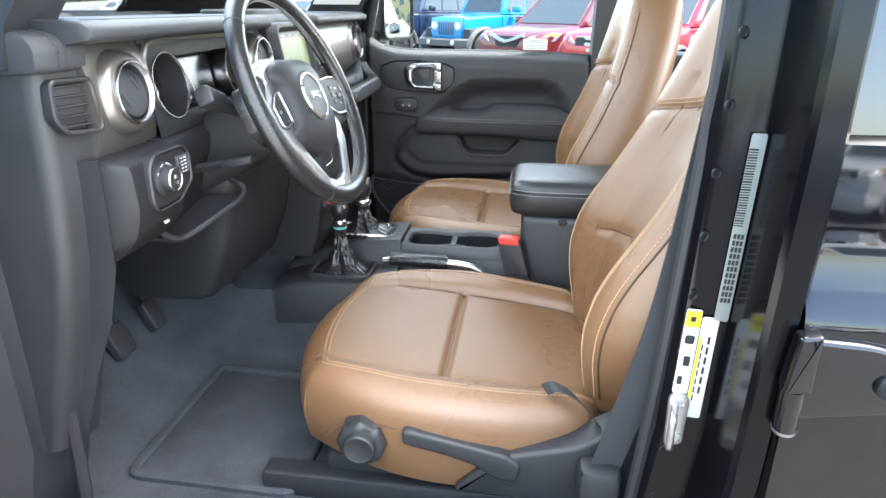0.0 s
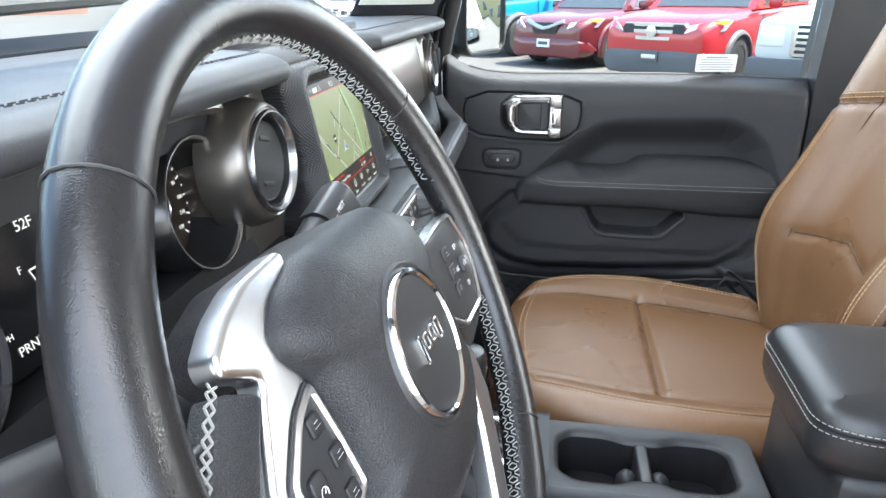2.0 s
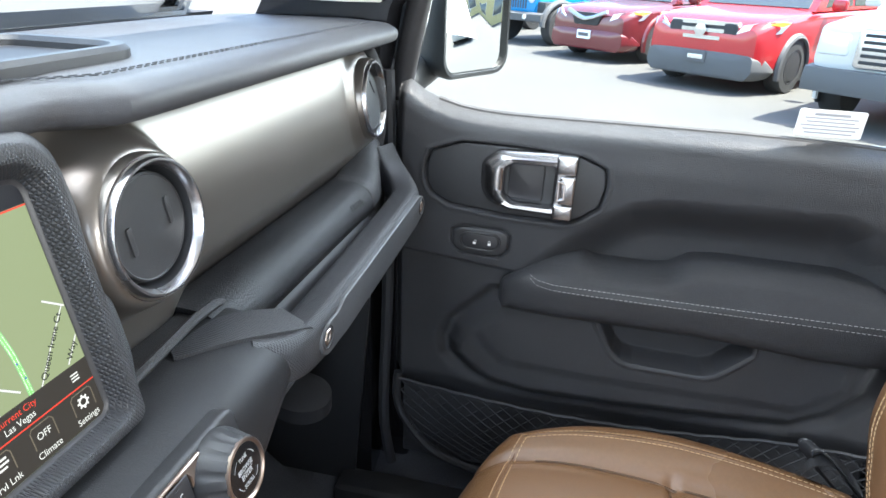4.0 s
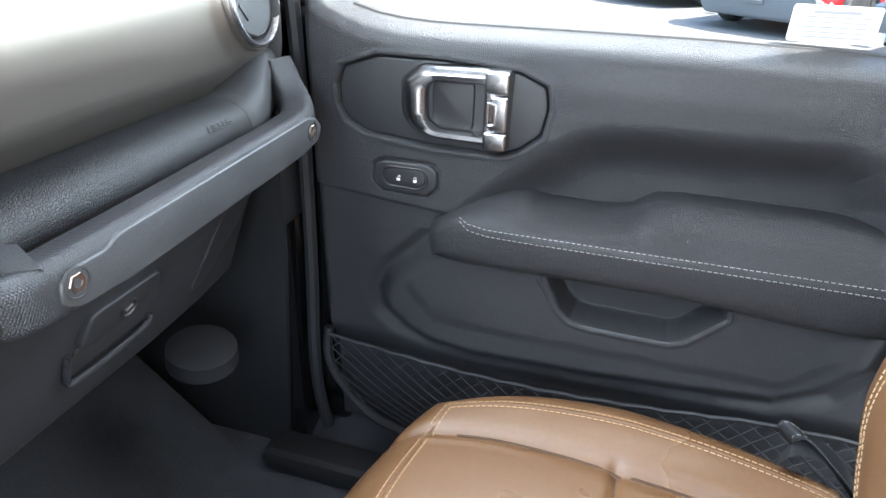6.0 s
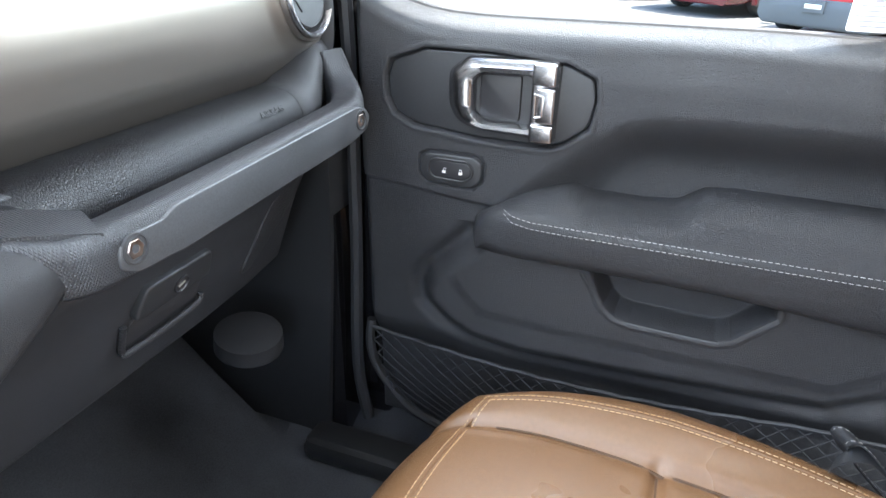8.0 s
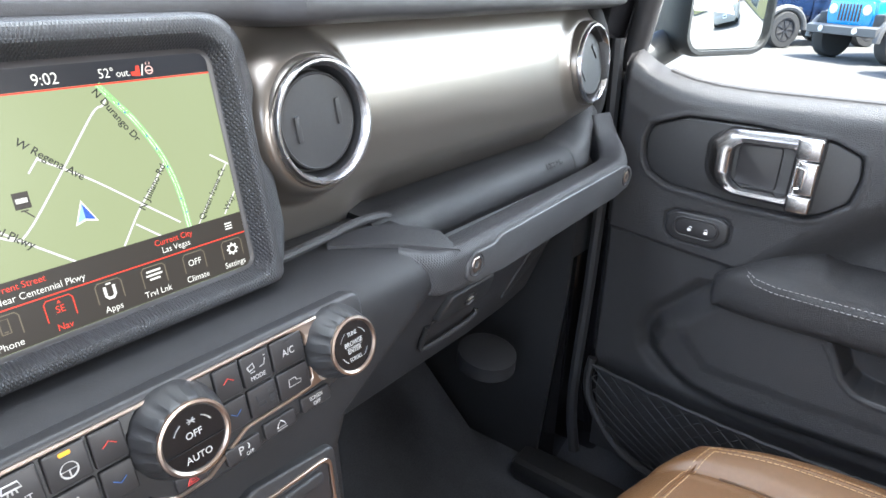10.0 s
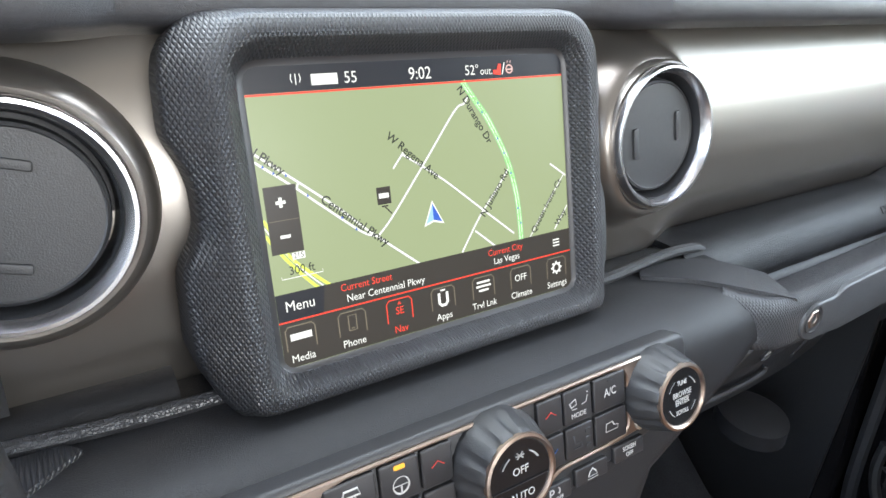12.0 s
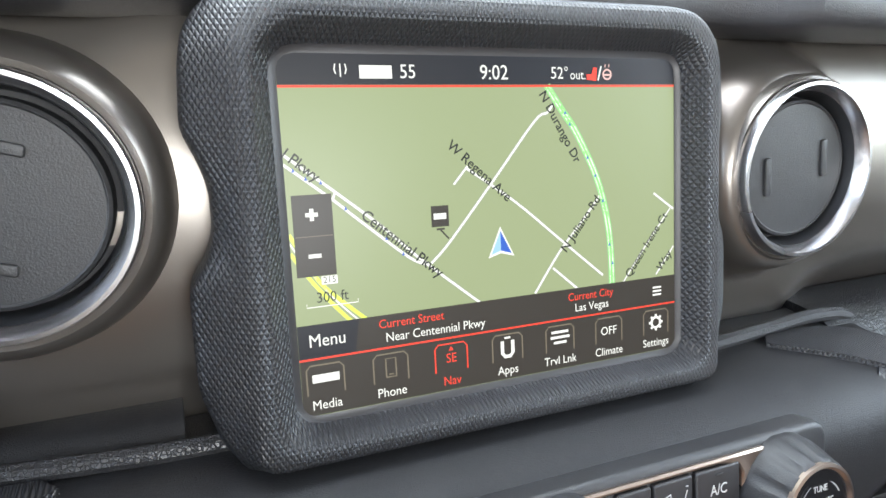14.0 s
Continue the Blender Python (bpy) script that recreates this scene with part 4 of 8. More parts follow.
bm = B()
stroke(bm, [(-28.6, 0.9), (-25.4, 0.9)], 0.7, 0.3)
stroke(bm, [(-27.0, 0.6), (-23.8, -3.0)], 0.6, 0.12)
part("flag_foot", bm, M_BARBROWN, display)
flat_poly("arrow_outline", [(-2.6, -0.2), (-8.0, -12.2), (-2.6, -10.6), (3.2, -12.2)], 0.40, M_ROAD)
flat_poly("arrow_light", [(-2.6, -1.8), (-6.8, -11.0), (-2.6, -9.6)], 0.46, M_SPALE)
flat_poly("arrow_dark", [(-2.6, -1.8), (-2.6, -9.6), (2.0, -11.0)], 0.46, M_SBLUE)

# ---- centre stack ----
stack = thing("centre_stack", "black centre stack fascia carrying the climate panel", "fascia", (0, 0, 0.7))
levels = [(0.045, 1.1255, 0.236), (0.012, 1.1248, 0.236), (-0.008, 1.1232, 0.236), (-0.022, 1.1205, 0.236), (-0.032, 1.1160, 0.236), (-0.0390, 1.1095, 0.236), (-0.0425, 1.1020, 0.234), (-0.0445, 1.0930, 0.228), (-0.0465, 1.082, 0.210), (-0.049, 1.066, 0.176), (-0.051, 1.052, 0.146), (-0.053, 1.040, 0.118), (-0.056, 1.02, 0.106), (-0.060, 0.98, 0.105), (-0.060, 0.92, 0.105), (-0.050, 0.84, 0.105), (-0.03, 0.78, 0.105)]
bm = B()
cols = [(-1.0, 0.10), (-1.0, 0.02), (-0.995, 0.009), (-0.98, 0.003), (-0.95, 0.0005)] + [(-0.9 + 0.1 * i, 0.0) for i in range(19)] + [(0.95, 0.0005), (0.98, 0.003), (0.995, 0.009), (1.0, 0.02), (1.0, 0.10)]
loft(bm, [[(hw * s, y + q, z) for s, q in cols] for y, z, hw in levels], ring_closed=False, cap=False)
part("fascia", bm, M_DARK, stack, "soft black fascia", angle=60)
for s in (-1, 1):
    bm = B()
    tube(bm, smooth_path([(s * 0.09, 0.018, 1.1265), (s * 0.13, 0.018, 1.1275), (s * 0.17, 0.020, 1.1290), (s * 0.20, 0.021, 1.1310), (s * 0.228, 0.022, 1.1290), (s * 0.240, 0.022, 1.1240)], 5), 0.0038, 8)
    part("piping", bm, M_SOFT, stack, "dark edge strip")

# knurled band that runs from the shelf into the grab bar
for s in (-1, 1):
    bm = B()
    front = smooth_path([(s * 0.160, 0.010, 1.1255), (s * 0.190, -0.012, 1.1240), (s * 0.218, -0.034, 1.1190), (s * 0.2420, -0.050, 1.1130)], 6)
    back = smooth_path([(s * 0.166, 0.016, 1.1262), (s * 0.200, 0.014, 1.1270), (s * 0.226, 0.004, 1.1250), (s * 0.2560, -0.018, 1.1165)], 6)
    lift = V((0, 0, 0.0016))
    loft(bm, [[p - lift * 4, p, p + lift, q + lift, q, q - lift * 4] for p, q in zip(front, back)])
    part("knurled_band", bm, M_KNURL, stack, "finely knurled edge band", angle=50)

STK = Fr((0, -0.0436, 1.098), (1, 0, 0), (0, 0.2, 1))
climate = thing("climate_panel", "climate control panel with three ribbed knobs and bronze outline", "control panel", (0, -0.05, 1.05))
bm = B()
base = rounded([(-0.139, 0.020), (-0.139, -0.012), (-0.112, -0.031), (-0.030, -0.046), (0.030, -0.046), (0.112, -0.031), (0.139, -0.012), (0.139, 0.020)], 0.010, 5)
slab(bm, STK, base, -0.02, 0.0035, 0.003)
part("plate", bm, M_PLASTIC, climate, "black climate panel plate")
outer = [(-0.104, 0.0165), (-0.104, -0.0235), (-0.084, -0.0265), (-0.038, -0.0275), (-0.010, -0.0425), (0.010, -0.0425), (0.038, -0.0275), (0.084, -0.0265), (0.104, -0.0235), (0.104, 0.0165)]
inner = [(-0.083, 0.0143), (-0.087, 0.009), (-0.087, -0.020), (-0.083, -0.0245), (-0.037, -0.0255), (-0.0095, -0.0403), (0.0095, -0.0403), (0.037, -0.0255), (0.083, -0.0245), (0.087, -0.020), (0.087, 0.009), (0.083, 0.0143)]
band_out = radial([(a, b + 0.010) for a, b in outer[::1]], 120)
band_in = radial([(a, b + 0.010) for a, b in inner[::1]], 120)
bm = B()
CF = STK.at(0, -0.010, 0)
rim(bm, CF, band_out, band_in, 0.002, 0.0055, 0.0008)
part("bronze_band", bm, M_BRONZE, climate, "thin bronze outline band")
for a, b in ((0.0955, 0.008), (0.0955, -0.0205), (-0.0955, 0.008), (-0.0955, -0.0205)):
    bm = B()
    lathe(bm, STK.at(a, b, 0.0055), [(0.0042, 0), (0.0042, 0.0007), (0.0038, 0.001), (0.0026, 0.001), (0.0022, -0.001), (0.0005, -0.001)], 20)
    part("screw", bm, M_STEEL, climate)


def knob(x, b, r, n=12):
    f = STK.at(x, b, 0.003)
    bm = B()
    rings = []
    m = n * 8
    for h, s in ((0.0, 1.10), (0.004, 1.08), (0.008, 1.03), (0.0150, 0.92), (0.0175, 0.89), (0.0187, 0.85)):
        ring = []
        for i in range(m):
            a = 2 * math.pi * i / m
            notch = 1 - 0.055 * (0.5 + 0.5 * math.tanh(7 * (math.cos(n * a) - 0.55))) * (1 if 0.006 < h < 0.0180 else 0.2)
            ring.append(f(r * s * notch * math.cos(a), r * s * notch * math.sin(a), h))
        rings.append(ring)
    loft(bm, rings)
    k = part("knob", bm, M_PLASTIC, climate, "ribbed black rotary knob")
    bm = B()
    lathe(bm, f, [(r * 0.85, 0.0180), (r * 0.84, 0.0200), (r * 0.78, 0.0203), (r * 0.73, 0.0193), (r * 0.72, 0.0175)], 48, cap=False)
    part("knob_ring", bm, M_BRONZE, k, "bronze ring")
    bm = B()
    lathe(bm, f, [(r * 0.73, 0.0181), (r * 0.71, 0.0187), (0.0005, 0.0189)], 40)
    part("knob_cap", bm, M_GLOSS, k, "black cap")
    return k, f.at(0, 0, 0.0191)


M_ICON = mat("pale_icon_print", (0.42, 0.42, 0.41), 0.6)
M_ICONRED = mat("red_icon_print", (0.60, 0.06, 0.05), 0.6)
M_ICONBLUE = mat("blue_icon_print", (0.06, 0.14, 0.36), 0.6)


def ink(parent, f, lines, material, w=0.0006, name="icon"):
    bm = B()
    for pts in lines:
        tube(bm, [f(a / 1000, b / 1000, 0.0002) for a, b in pts], w / 2, 4, flat=0.5)
    return part(name, bm, material, parent)


def arc(cx, cy, r, a0, a1, n=10):
    return [(cx + r * math.cos(radians(a0 + (a1 - a0) * i / n)), cy + r * math.sin(radians(a0 + (a1 - a0) * i / n))) for i in range(n + 1)]


k, f = knob(0.110, -0.005, 0.0220)
letters("knob_word", "BROWSE", 0.0044, f.at(0, 0.0018), M_ICON, k, squeeze=0.85)
letters("knob_word", "ENTER", 0.0044, f.at(0, -0.0028), M_ICON, k, squeeze=0.85)
letters("knob_word", "TUNE", 0.0038, f.at(0, 0.0080), M_ICON, k, squeeze=0.8)
letters("knob_word", "SCROLL", 0.0036, f.at(0, -0.0084), M_ICON, k, squeeze=0.8)
ink(k, f, [arc(0, 0, 11.4, 25, 60), arc(0, 0, 11.4, 120, 155), arc(0, 0, 11.4, 205, 235), arc(0, 0, 11.4, 305, 335), [(-6, -0.5), (6, -0.5)]], M_ICON)
k, f = knob(0.0, -0.006, 0.0232)
letters("knob_word", "OFF", 0.0052, f.at(0, 0.0022), M_ICON, k)
letters("knob_word", "AUTO", 0.0052, f.at(0, -0.0100), M_ICON, k)
ink(k, f, [[(-16, -4.0), (16, -4.0)]], M_RUBBER, 0.0008)
ink(k, f, [arc(0, 0, 11.5, 30, 60), arc(0, 0, 11.5, 120, 150), [(-1.6, 8.2), (1.6, 11.0)], [(1.6, 8.2), (-1.6, 11.0)], [(-2.2, 9.6), (2.2, 9.6)]], M_ICON, 0.0013)
k, f = knob(-0.112, -0.005, 0.0215)
letters("knob_word", "POWER", 0.0046, f.at(0, 0.0), M_ICON, k)


def button(a, b, w, h, name="button"):
    bm = B()
    slab(bm, STK.at(a, b, 0.0025), rrect(w - 0.0007, h - 0.0007, 0.0012, 3), 0, 0.0035, 0.0009)
    return part(name, bm, M_BUTTON, climate, "flat black push button"), STK.at(a, b, 0.0061)


for s in (-1, 1):
    bt, f = button(s * 0.0325, 0.0045, 0.0165, 0.019)
    ink(bt, f, [[(-3.2, 0), (0, 2.4), (3.2, 0)]], M_ICONRED, 0.0011, "up_mark")
    bt, f = button(s * 0.0325, -0.0150, 0.0165, 0.018)
    ink(bt, f, [[(-3.2, 1.4), (0, -1.0), (3.2, 1.4)]], M_ICONBLUE, 0.0011, "down_mark")
    bt, f = button(s * 0.0510, 0.0045, 0.0195, 0.019)
    if s > 0:
        ink(bt, f, [[(-6, 2.5), (-2, 4), (-1.5, 1), (-5, 0), (-6, 2.5)], [(2, 0), (5, 0.5), (6.2, 4)], [(-4.5, -1.2), (-1.5, -1.2)], [(5.6, 5.6), (6.6, 5.6)]], M_ICON, 0.0009)
        letters("button_word", "MODE", 0.0036, f.at(0, -0.0050), M_ICON, bt)
    else:
        ink(bt, f, [arc(0, -1.5, 3.8, 0, 360, 18), [(-3.6, -1.5), (3.6, -1.5)], [(0, -1.5), (0, -5.0)]], M_ICON, 0.0009)
        bm = B()
        slab(bm, f.at(0, 0.0068), rrect(0.0052, 0.0020, 0.0006), 0, 0.0004, 0.0001)
        part("lit_bar", bm, M_LITORANGE, bt, "lit amber bar")
    bt, f = button(s * 0.0510, -0.0150, 0.0195, 0.018)
    ink(bt, f.at(0.002 if s < 0 else -0.002, 0), [[(-2.5, 4), (-2.0, -0.5), (2.6, -0.8), (3, -3)], [(-2.6, -3), (2, -3)]], M_ICON if s < 0 else M_NET, 0.0012)
    for i in range(3):
        bm = B()
        slab(bm, f.at(-0.0055 if s < 0 else 0.0055, 0.0040 - 0.0040 * i), rrect(0.0036, 0.0024, 0.0006), 0, 0.0004, 0.0001)
        part("level_bar", bm, M_LITORANGE if s < 0 else M_PLASTIC, bt)
    bt, f = button(s * 0.0735, 0.0045, 0.0235, 0.019)
    if s > 0:
        letters("button_word", "A/C", 0.0062, f.at(0, 0.0), M_ICON, bt, squeeze=0.85)
        ink(bt, f, [[(-1.8, 6.6), (1.8, 6.6)]], M_NET, 0.0011)
    else:
        ink(bt, f, [[(-4, 2.5), (-3, 5.5), (3, 5.5), (4, 2.5), (-4, 2.5)], [(-1.6, 2.2), (-1.9, 0.4)], [(0, 2.2), (0, 0.4)], [(1.6, 2.2), (1.9, 0.4)]], M_ICON, 0.0009)
        letters("button_word", "FRONT", 0.0042, f.at(0, -0.0045), M_ICON, bt)
    bt, f = button(s * 0.0735, -0.0150, 0.0235, 0.018)
    ink(bt, f, [[(-4.5, -2), (4, -2), (4.5, 0), (1.5, 0.6), (0.5, 2.6), (-4, 2.6), (-4.5, -2)]], M_ICON, 0.0008)
bt, f = button(0.0, -0.0352, 0.018, 0.0095, "hazard_button")
ink(bt, f, [[(-3.2, -2.4), (3.2, -2.4), (0, 2.8), (-3.2, -2.4)], [(-1.4, -1.4), (1.4, -1.4), (0, 0.9), (-1.4, -1.4)]], M_ICONRED, 0.0010, "hazard_mark")
for a, w in ((0.032, "P"), (0.058, ""), (0.086, "SCREEN"), (-0.032, ""), (-0.058, ""), (-0.086, "")):
    b = -0.0375 + (abs(a) - 0.03) * 0.075
    bt, f = button(a, b, 0.0235, 0.0105)
    if w == "SCREEN":
        letters("button_word", "SCREEN", 0.0036, f.at(0, 0.0016), M_ICON, bt, squeeze=0.8)
        letters("button_word", "OFF", 0.0036, f.at(0, -0.0022), M_ICON, bt, squeeze=0.9)
    elif w == "P":
        letters("button_word", "P", 0.0072, f.at(-0.002, 0.0004), M_ICON, bt)
        letters("button_word", "OFF", 0.0032, f.at(0.003, -0.0030), M_ICON, bt, squeeze=0.9)
        ink(bt, f, [arc(1.0, 1.6, 2.2, -50, 50, 6)], M_ICON, 0.0008)
    else:
        ink(bt, f, [[(-3.2, -1.6), (3.2, -1.6), (2, 0.6), (0, 2.4), (-2, 0.6), (-3.2, -1.6)], [(-3.6, -3), (3.6, -3)]], M_ICON, 0.0009)

# media ports under the climate panel
ports = thing("media_ports", "black media port block with bronze edge and hinged covers", "port panel", (0.0, -0.06, 0.98))
PF = Fr((0, -0.058, 1.008), (1, 0, 0), (0, 0.10, 1))
bm = B()
slab(bm, PF, rounded([(-0.094, 0.020), (-0.094, -0.050), (0.094, -0.050), (0.094, 0.020), (0.030, 0.026), (0.018, 0.018), (-0.018, 0.018), (-0.030, 0.026)][::1], 0.006), -0.01, 0.0045, 0.002)
part("block", bm, M_PLASTIC, ports)
for s in (-1, 1):
    bm = B()
    rim(bm, PF.at(s * 0.054, -0.004, 0.0045), rrect(0.070, 0.040, 0.007, 5), rrect(0.065, 0.035, 0.006, 5), -0.001, 0.0018, 0.0006)
    part("bronze_edge", bm, M_BRONZE, ports, "bronze edge")
    bm = B()
    slab(bm, PF.at(s * 0.054, -0.004, 0.0045), rrect(0.064, 0.034, 0.005, 4), -0.001, 0.001, 0.0006)
    cov = part("port_cover", bm, M_BUTTON, ports, "hinged black cover")
    bm = B()
    slab(bm, PF.at(s * 0.054, 0.007, 0.0055), rrect(0.050, 0.009, 0.003, 4), 0, 0.004, 0.0015)
    part("cover_lip", bm, M_PLASTIC, cov)
    ink(cov, PF.at(s * 0.054, -0.012, 0.0055), [[(-9, 0), (-2, 0)], [(1, 0), (9, 0)]], M_ICON, 0.0012, "port_print")
# window switch block low on the stack, with a red cover
sw = thing("window_switch_block", "black window switch block with a red switch cover", "switch panel", (0.0, -0.06, 0.90))
bm = B()
slab(bm, Fr((0, -0.0605, 0.915), (1, 0, 0), (0, -0.02, 1)), rrect(0.17, 0.045, 0.006), -0.01, 0.004, 0.002)
part("block", bm, M_PLASTIC, sw)
for i in range(4):
    bm = B()
    slab(bm, Fr((-0.063 + 0.033 * i, -0.0645, 0.915), (1, 0, 0), (0, -0.02, 1)), rrect(0.028, 0.034, 0.004), 0, 0.006, 0.002)
    part("rocker", bm, M_RED if i == 0 else M_BUTTON, sw, "red rocker" if i == 0 else "")

# ---- grab bar ----
bar = thing("grab_bar", "long padded passenger grab bar with two hex bolts", "grab handle", (0.42, -0.03, 1.07))
bm = B()
prof = rounded([(-0.019, -0.017), (0.013, -0.019), (0.016, 0.016), (-0.012, 0.020), (-0.0185, 0.012)], 0.007, 4)
track = [(0.205, -0.012, 1.103), (0.222, -0.027, 1.098), (0.24, -0.0345, 1.0965), (0.30, -0.035, 1.0965), (0.42, -0.031, 1.0965), (0.55, -0.026, 1.097), (0.585, -0.020, 1.099), (0.608, -0.006, 1.106), (0.624, 0.014, 1.122), (0.632, 0.03, 1.145)]
sm = smooth_path(track, 6)
rings = []
for i, p in enumerate(sm):
    d = (sm[min(i + 1, len(sm) - 1)] - sm[max(i - 1, 0)]).normalized()
    up = V((0, 0, 1))
    up = (up - d * up.dot(d)).normalized()
    side = up.cross(d)
    rings.append([p + side * a + up * b for a, b in prof])
loft(bm, rings)
core = part("bar_core", bm, M_KNURL, bar, "finely knurled black bar", angle=60)


def bar_front(x, z, c):
    t = (x - 0.25) / 0.32
    return V((x, -0.0535 + 0.009 * t - c, z))


class BarFrame(Fr):
    def __call__(self, a, b, c=0.0):
        return bar_front(a, b, c)


BF = BarFrame((0, 0, 0), (1, 0, 0), (0, 0, 1))
ins = rounded([(0.243, 1.089), (0.256, 1.0815), (0.286, 1.0800), (0.296, 1.0785), (0.545, 1.080), (0.582, 1.085), (0.590, 1.098), (0.580, 1.109), (0.560, 1.1135), (0.296, 1.1125), (0.284, 1.1075), (0.258, 1.1085), (0.245, 1.103)], 0.005, 3)
bm = B()
slab(bm, BF, ins, -0.012, 0.0024, 0.0016)
M_INSERT = mat("speckled_grey_rubber", (0.040, 0.042, 0.045), 0.44, grain=0.45, scale=700, bump=0.12, bscale=1200, spec=0.5)
part("bar_insert", bm, M_INSERT, bar, "smooth insert panel", angle=60)
for x in (0.2565, 0.5685):
    f = Fr(bar_front(x, 1.0985, 0.001), (1, 0.02, 0), (0, 0, 1))
    bm = B()
    lathe(bm, f, [(0.0105, 0.0), (0.0103, 0.0022), (0.0092, 0.0024), (0.0084, 0.0004), (0.0084, -0.004)], 32, cap=False)
    part("bolt_cup", bm, M_RUBBER, bar)
    bm = B()
    ring = [circle(r, 6) for r in (0.0036, 0.0030)]
    loft(bm, [[f(a, b, -0.003) for a, b in circle(0.0075, 6)], [f(a, b, 0.0012) for a, b in circle(0.0072, 6)], [f(a, b, 0.0022) for a, b in circle(0.0062, 6)], [f(a, b, 0.0020) for a, b in ring[0]], [f(a, b, -0.001) for a, b in ring[1]]])
    part("bolt", bm, M_BRONZE, bar, "dull hex bolt")

# ---- passenger door ----
DR = Fr((0.68, 0, 0), (0, -1, 0), (0, 0, 1))  # a runs to the rear, b up, c into the cabin
door = thing("passenger_door", "closed black passenger door with chrome handle and padded armrest", "car door", (0.72, -0.35, 0.55))


def sdist(A, Bv, poly):
    """Signed distance of grid points to an outline, negative inside."""
    best = np.full(A.shape, 1e9)
    inside = np.zeros(A.shape, bool)
    k = len(poly)
    for i in range(k):
        (x0, y0), (x1, y1) = poly[i], poly[(i + 1) % k]
        ex, ey = x1 - x0, y1 - y0
        t = np.clip(((A - x0) * ex + (Bv - y0) * ey) / (ex * ex + ey * ey + 1e-12), 0, 1)
        best = np.minimum(best, np.hypot(A - x0 - t * ex, Bv - y0 - t * ey))
        cross = ((y0 > Bv) != (y1 > Bv)) & (A < (x1 - x0) * (Bv - y0) / (y1 - y0 + 1e-12) + x0)
        inside ^= cross
    return np.where(inside, -best, best)


def ease(x, lo, hi):
    t = np.clip((x - lo) / (hi - lo), 0, 1)
    return t * t * (3 - 2 * t)


SILL_A = [-0.03, -0.004, 0.012, 0.033, 0.060, 0.088, 0.12, 0.164, 0.30, 0.424, 0.55, 0.70]
SILL_B = [1.238, 1.222, 1.212, 1.203, 1.196, 1.192, 1.190, 1.1895, 1.190, 1.190, 1.187, 1.180]
BEZEL = [(0.134, 1.058), (0.219, 1.057), (0.238, 1.064), (0.262, 1.083), (0.268, 1.113), (0.264, 1.137), (0.233, 1.150), (0.149, 1.156), (0.072, 1.156), (0.030, 1.141), (0.023, 1.120), (0.024, 1.097), (0.033, 1.079), (0.059, 1.066)]
SCOOP = [(0.165, 0.972), (0.207, 1.016), (0.268, 1.068), (0.299, 1.089), (0.335, 1.098), (0.39, 1.100), (0.554, 1.103), (0.59, 1.090), (0.625, 1.055), (0.648, 1.00), (0.65, 0.95), (0.40, 0.94), (0.18, 0.94)]
ISLE = [(0.135, 0.930), (0.080, 0.875), (0.070, 0.850), (0.074, 0.828), (0.105, 0.800), (0.135, 0.785), (0.193, 0.776), (0.337, 0.780), (0.468, 0.788), (0.558, 0.795), (0.608, 0.824), (0.637, 0.861), (0.645, 0.918), (0.60, 0.95), (0.16, 0.95)]
ISLE2 = [(0.150, 0.93), (0.108, 0.885), (0.112, 0.868), (0.150, 0.828), (0.266, 0.824), (0.56, 0.826), (0.61, 0.87), (0.62, 0.95), (0.16, 0.95)]
BIN = [(0.277, 0.930), (0.302, 0.880), (0.316, 0.867), (0.335, 0.862), (0.431, 0.860), (0.448, 0.867), (0.486, 0.905), (0.486, 0.935)]


def grid_mesh(P):
    """A quad sheet from an (n, m, 3) array."""
    n, m = P.shape[:2]
    idx = np.arange(n * m).reshape(n, m)
    quads = np.stack([idx[:-1, :-1], idx[1:, :-1], idx[1:, 1:], idx[:-1, 1:]], -1).reshape(-1, 4)
    return P.reshape(-1, 3), quads


def sheet_part(name, P, material, parent, label=""):
    co, quads = grid_mesh(P)
    me = bpy.data.meshes.new(name)
    me.from_pydata(co.tolist(), [], quads.tolist())
    me.shade_smooth()
    me.materials.append(material)
    ob = new(name, me)
    ob.parent = parent
    ob.matrix_parent_inverse = parent.matrix_basis.inverted() if parent.parent is None else Matrix.Identity(4)
    if label:
        ob["label"] = label
    return ob


na, nb = 560, 460
av = np.linspace(-0.022, 0.70, na)
A, T = np.meshgrid(av, np.linspace(0, 1, nb), indexing="ij")
TOP = np.interp(A, SILL_A, SILL_B)
Bv = 0.60 + (TOP - 0.60) * T
C = np.zeros_like(A)
d = TOP - Bv
C -= 0.040 * np.clip(1 - d / 0.030, 0, 1) ** 2.2
C += 0.004 * ease(d, 0.02, 0.06)
s = sdist(A, Bv, BEZEL)
C -= 0.013 * ease(-s, -0.0008, 0.0014) - 0.0012 * np.exp(-((s - 0.004) / 0.0025) ** 2)
s = sdist(A, Bv, SCOOP)
C -= 0.042 * ease(-s, -0.010, 0.060) ** 0.9
low = ease(0.9915 - 0.095 * A - Bv, 0.0, 0.003)
out_of_scoop = ease(s, 0.0, 0.01)
C -= 0.006 * low * out_of_scoop + 0.0045 * np.exp(-((Bv - 0.9915 + 0.095 * A) / 0.0014) ** 2) * out_of_scoop * (A < 0.17)
s1, s2 = sdist(A, Bv, ISLE), sdist(A, Bv, ISLE2)
C += 0.014 * ease(-s1, -0.006, 0.020) + 0.004 * ease(-s2, -0.006, 0.014)
C -= 0.022 * ease(0.79 - Bv, 0.0, 0.06) * ease(s1, -0.01, 0.02)
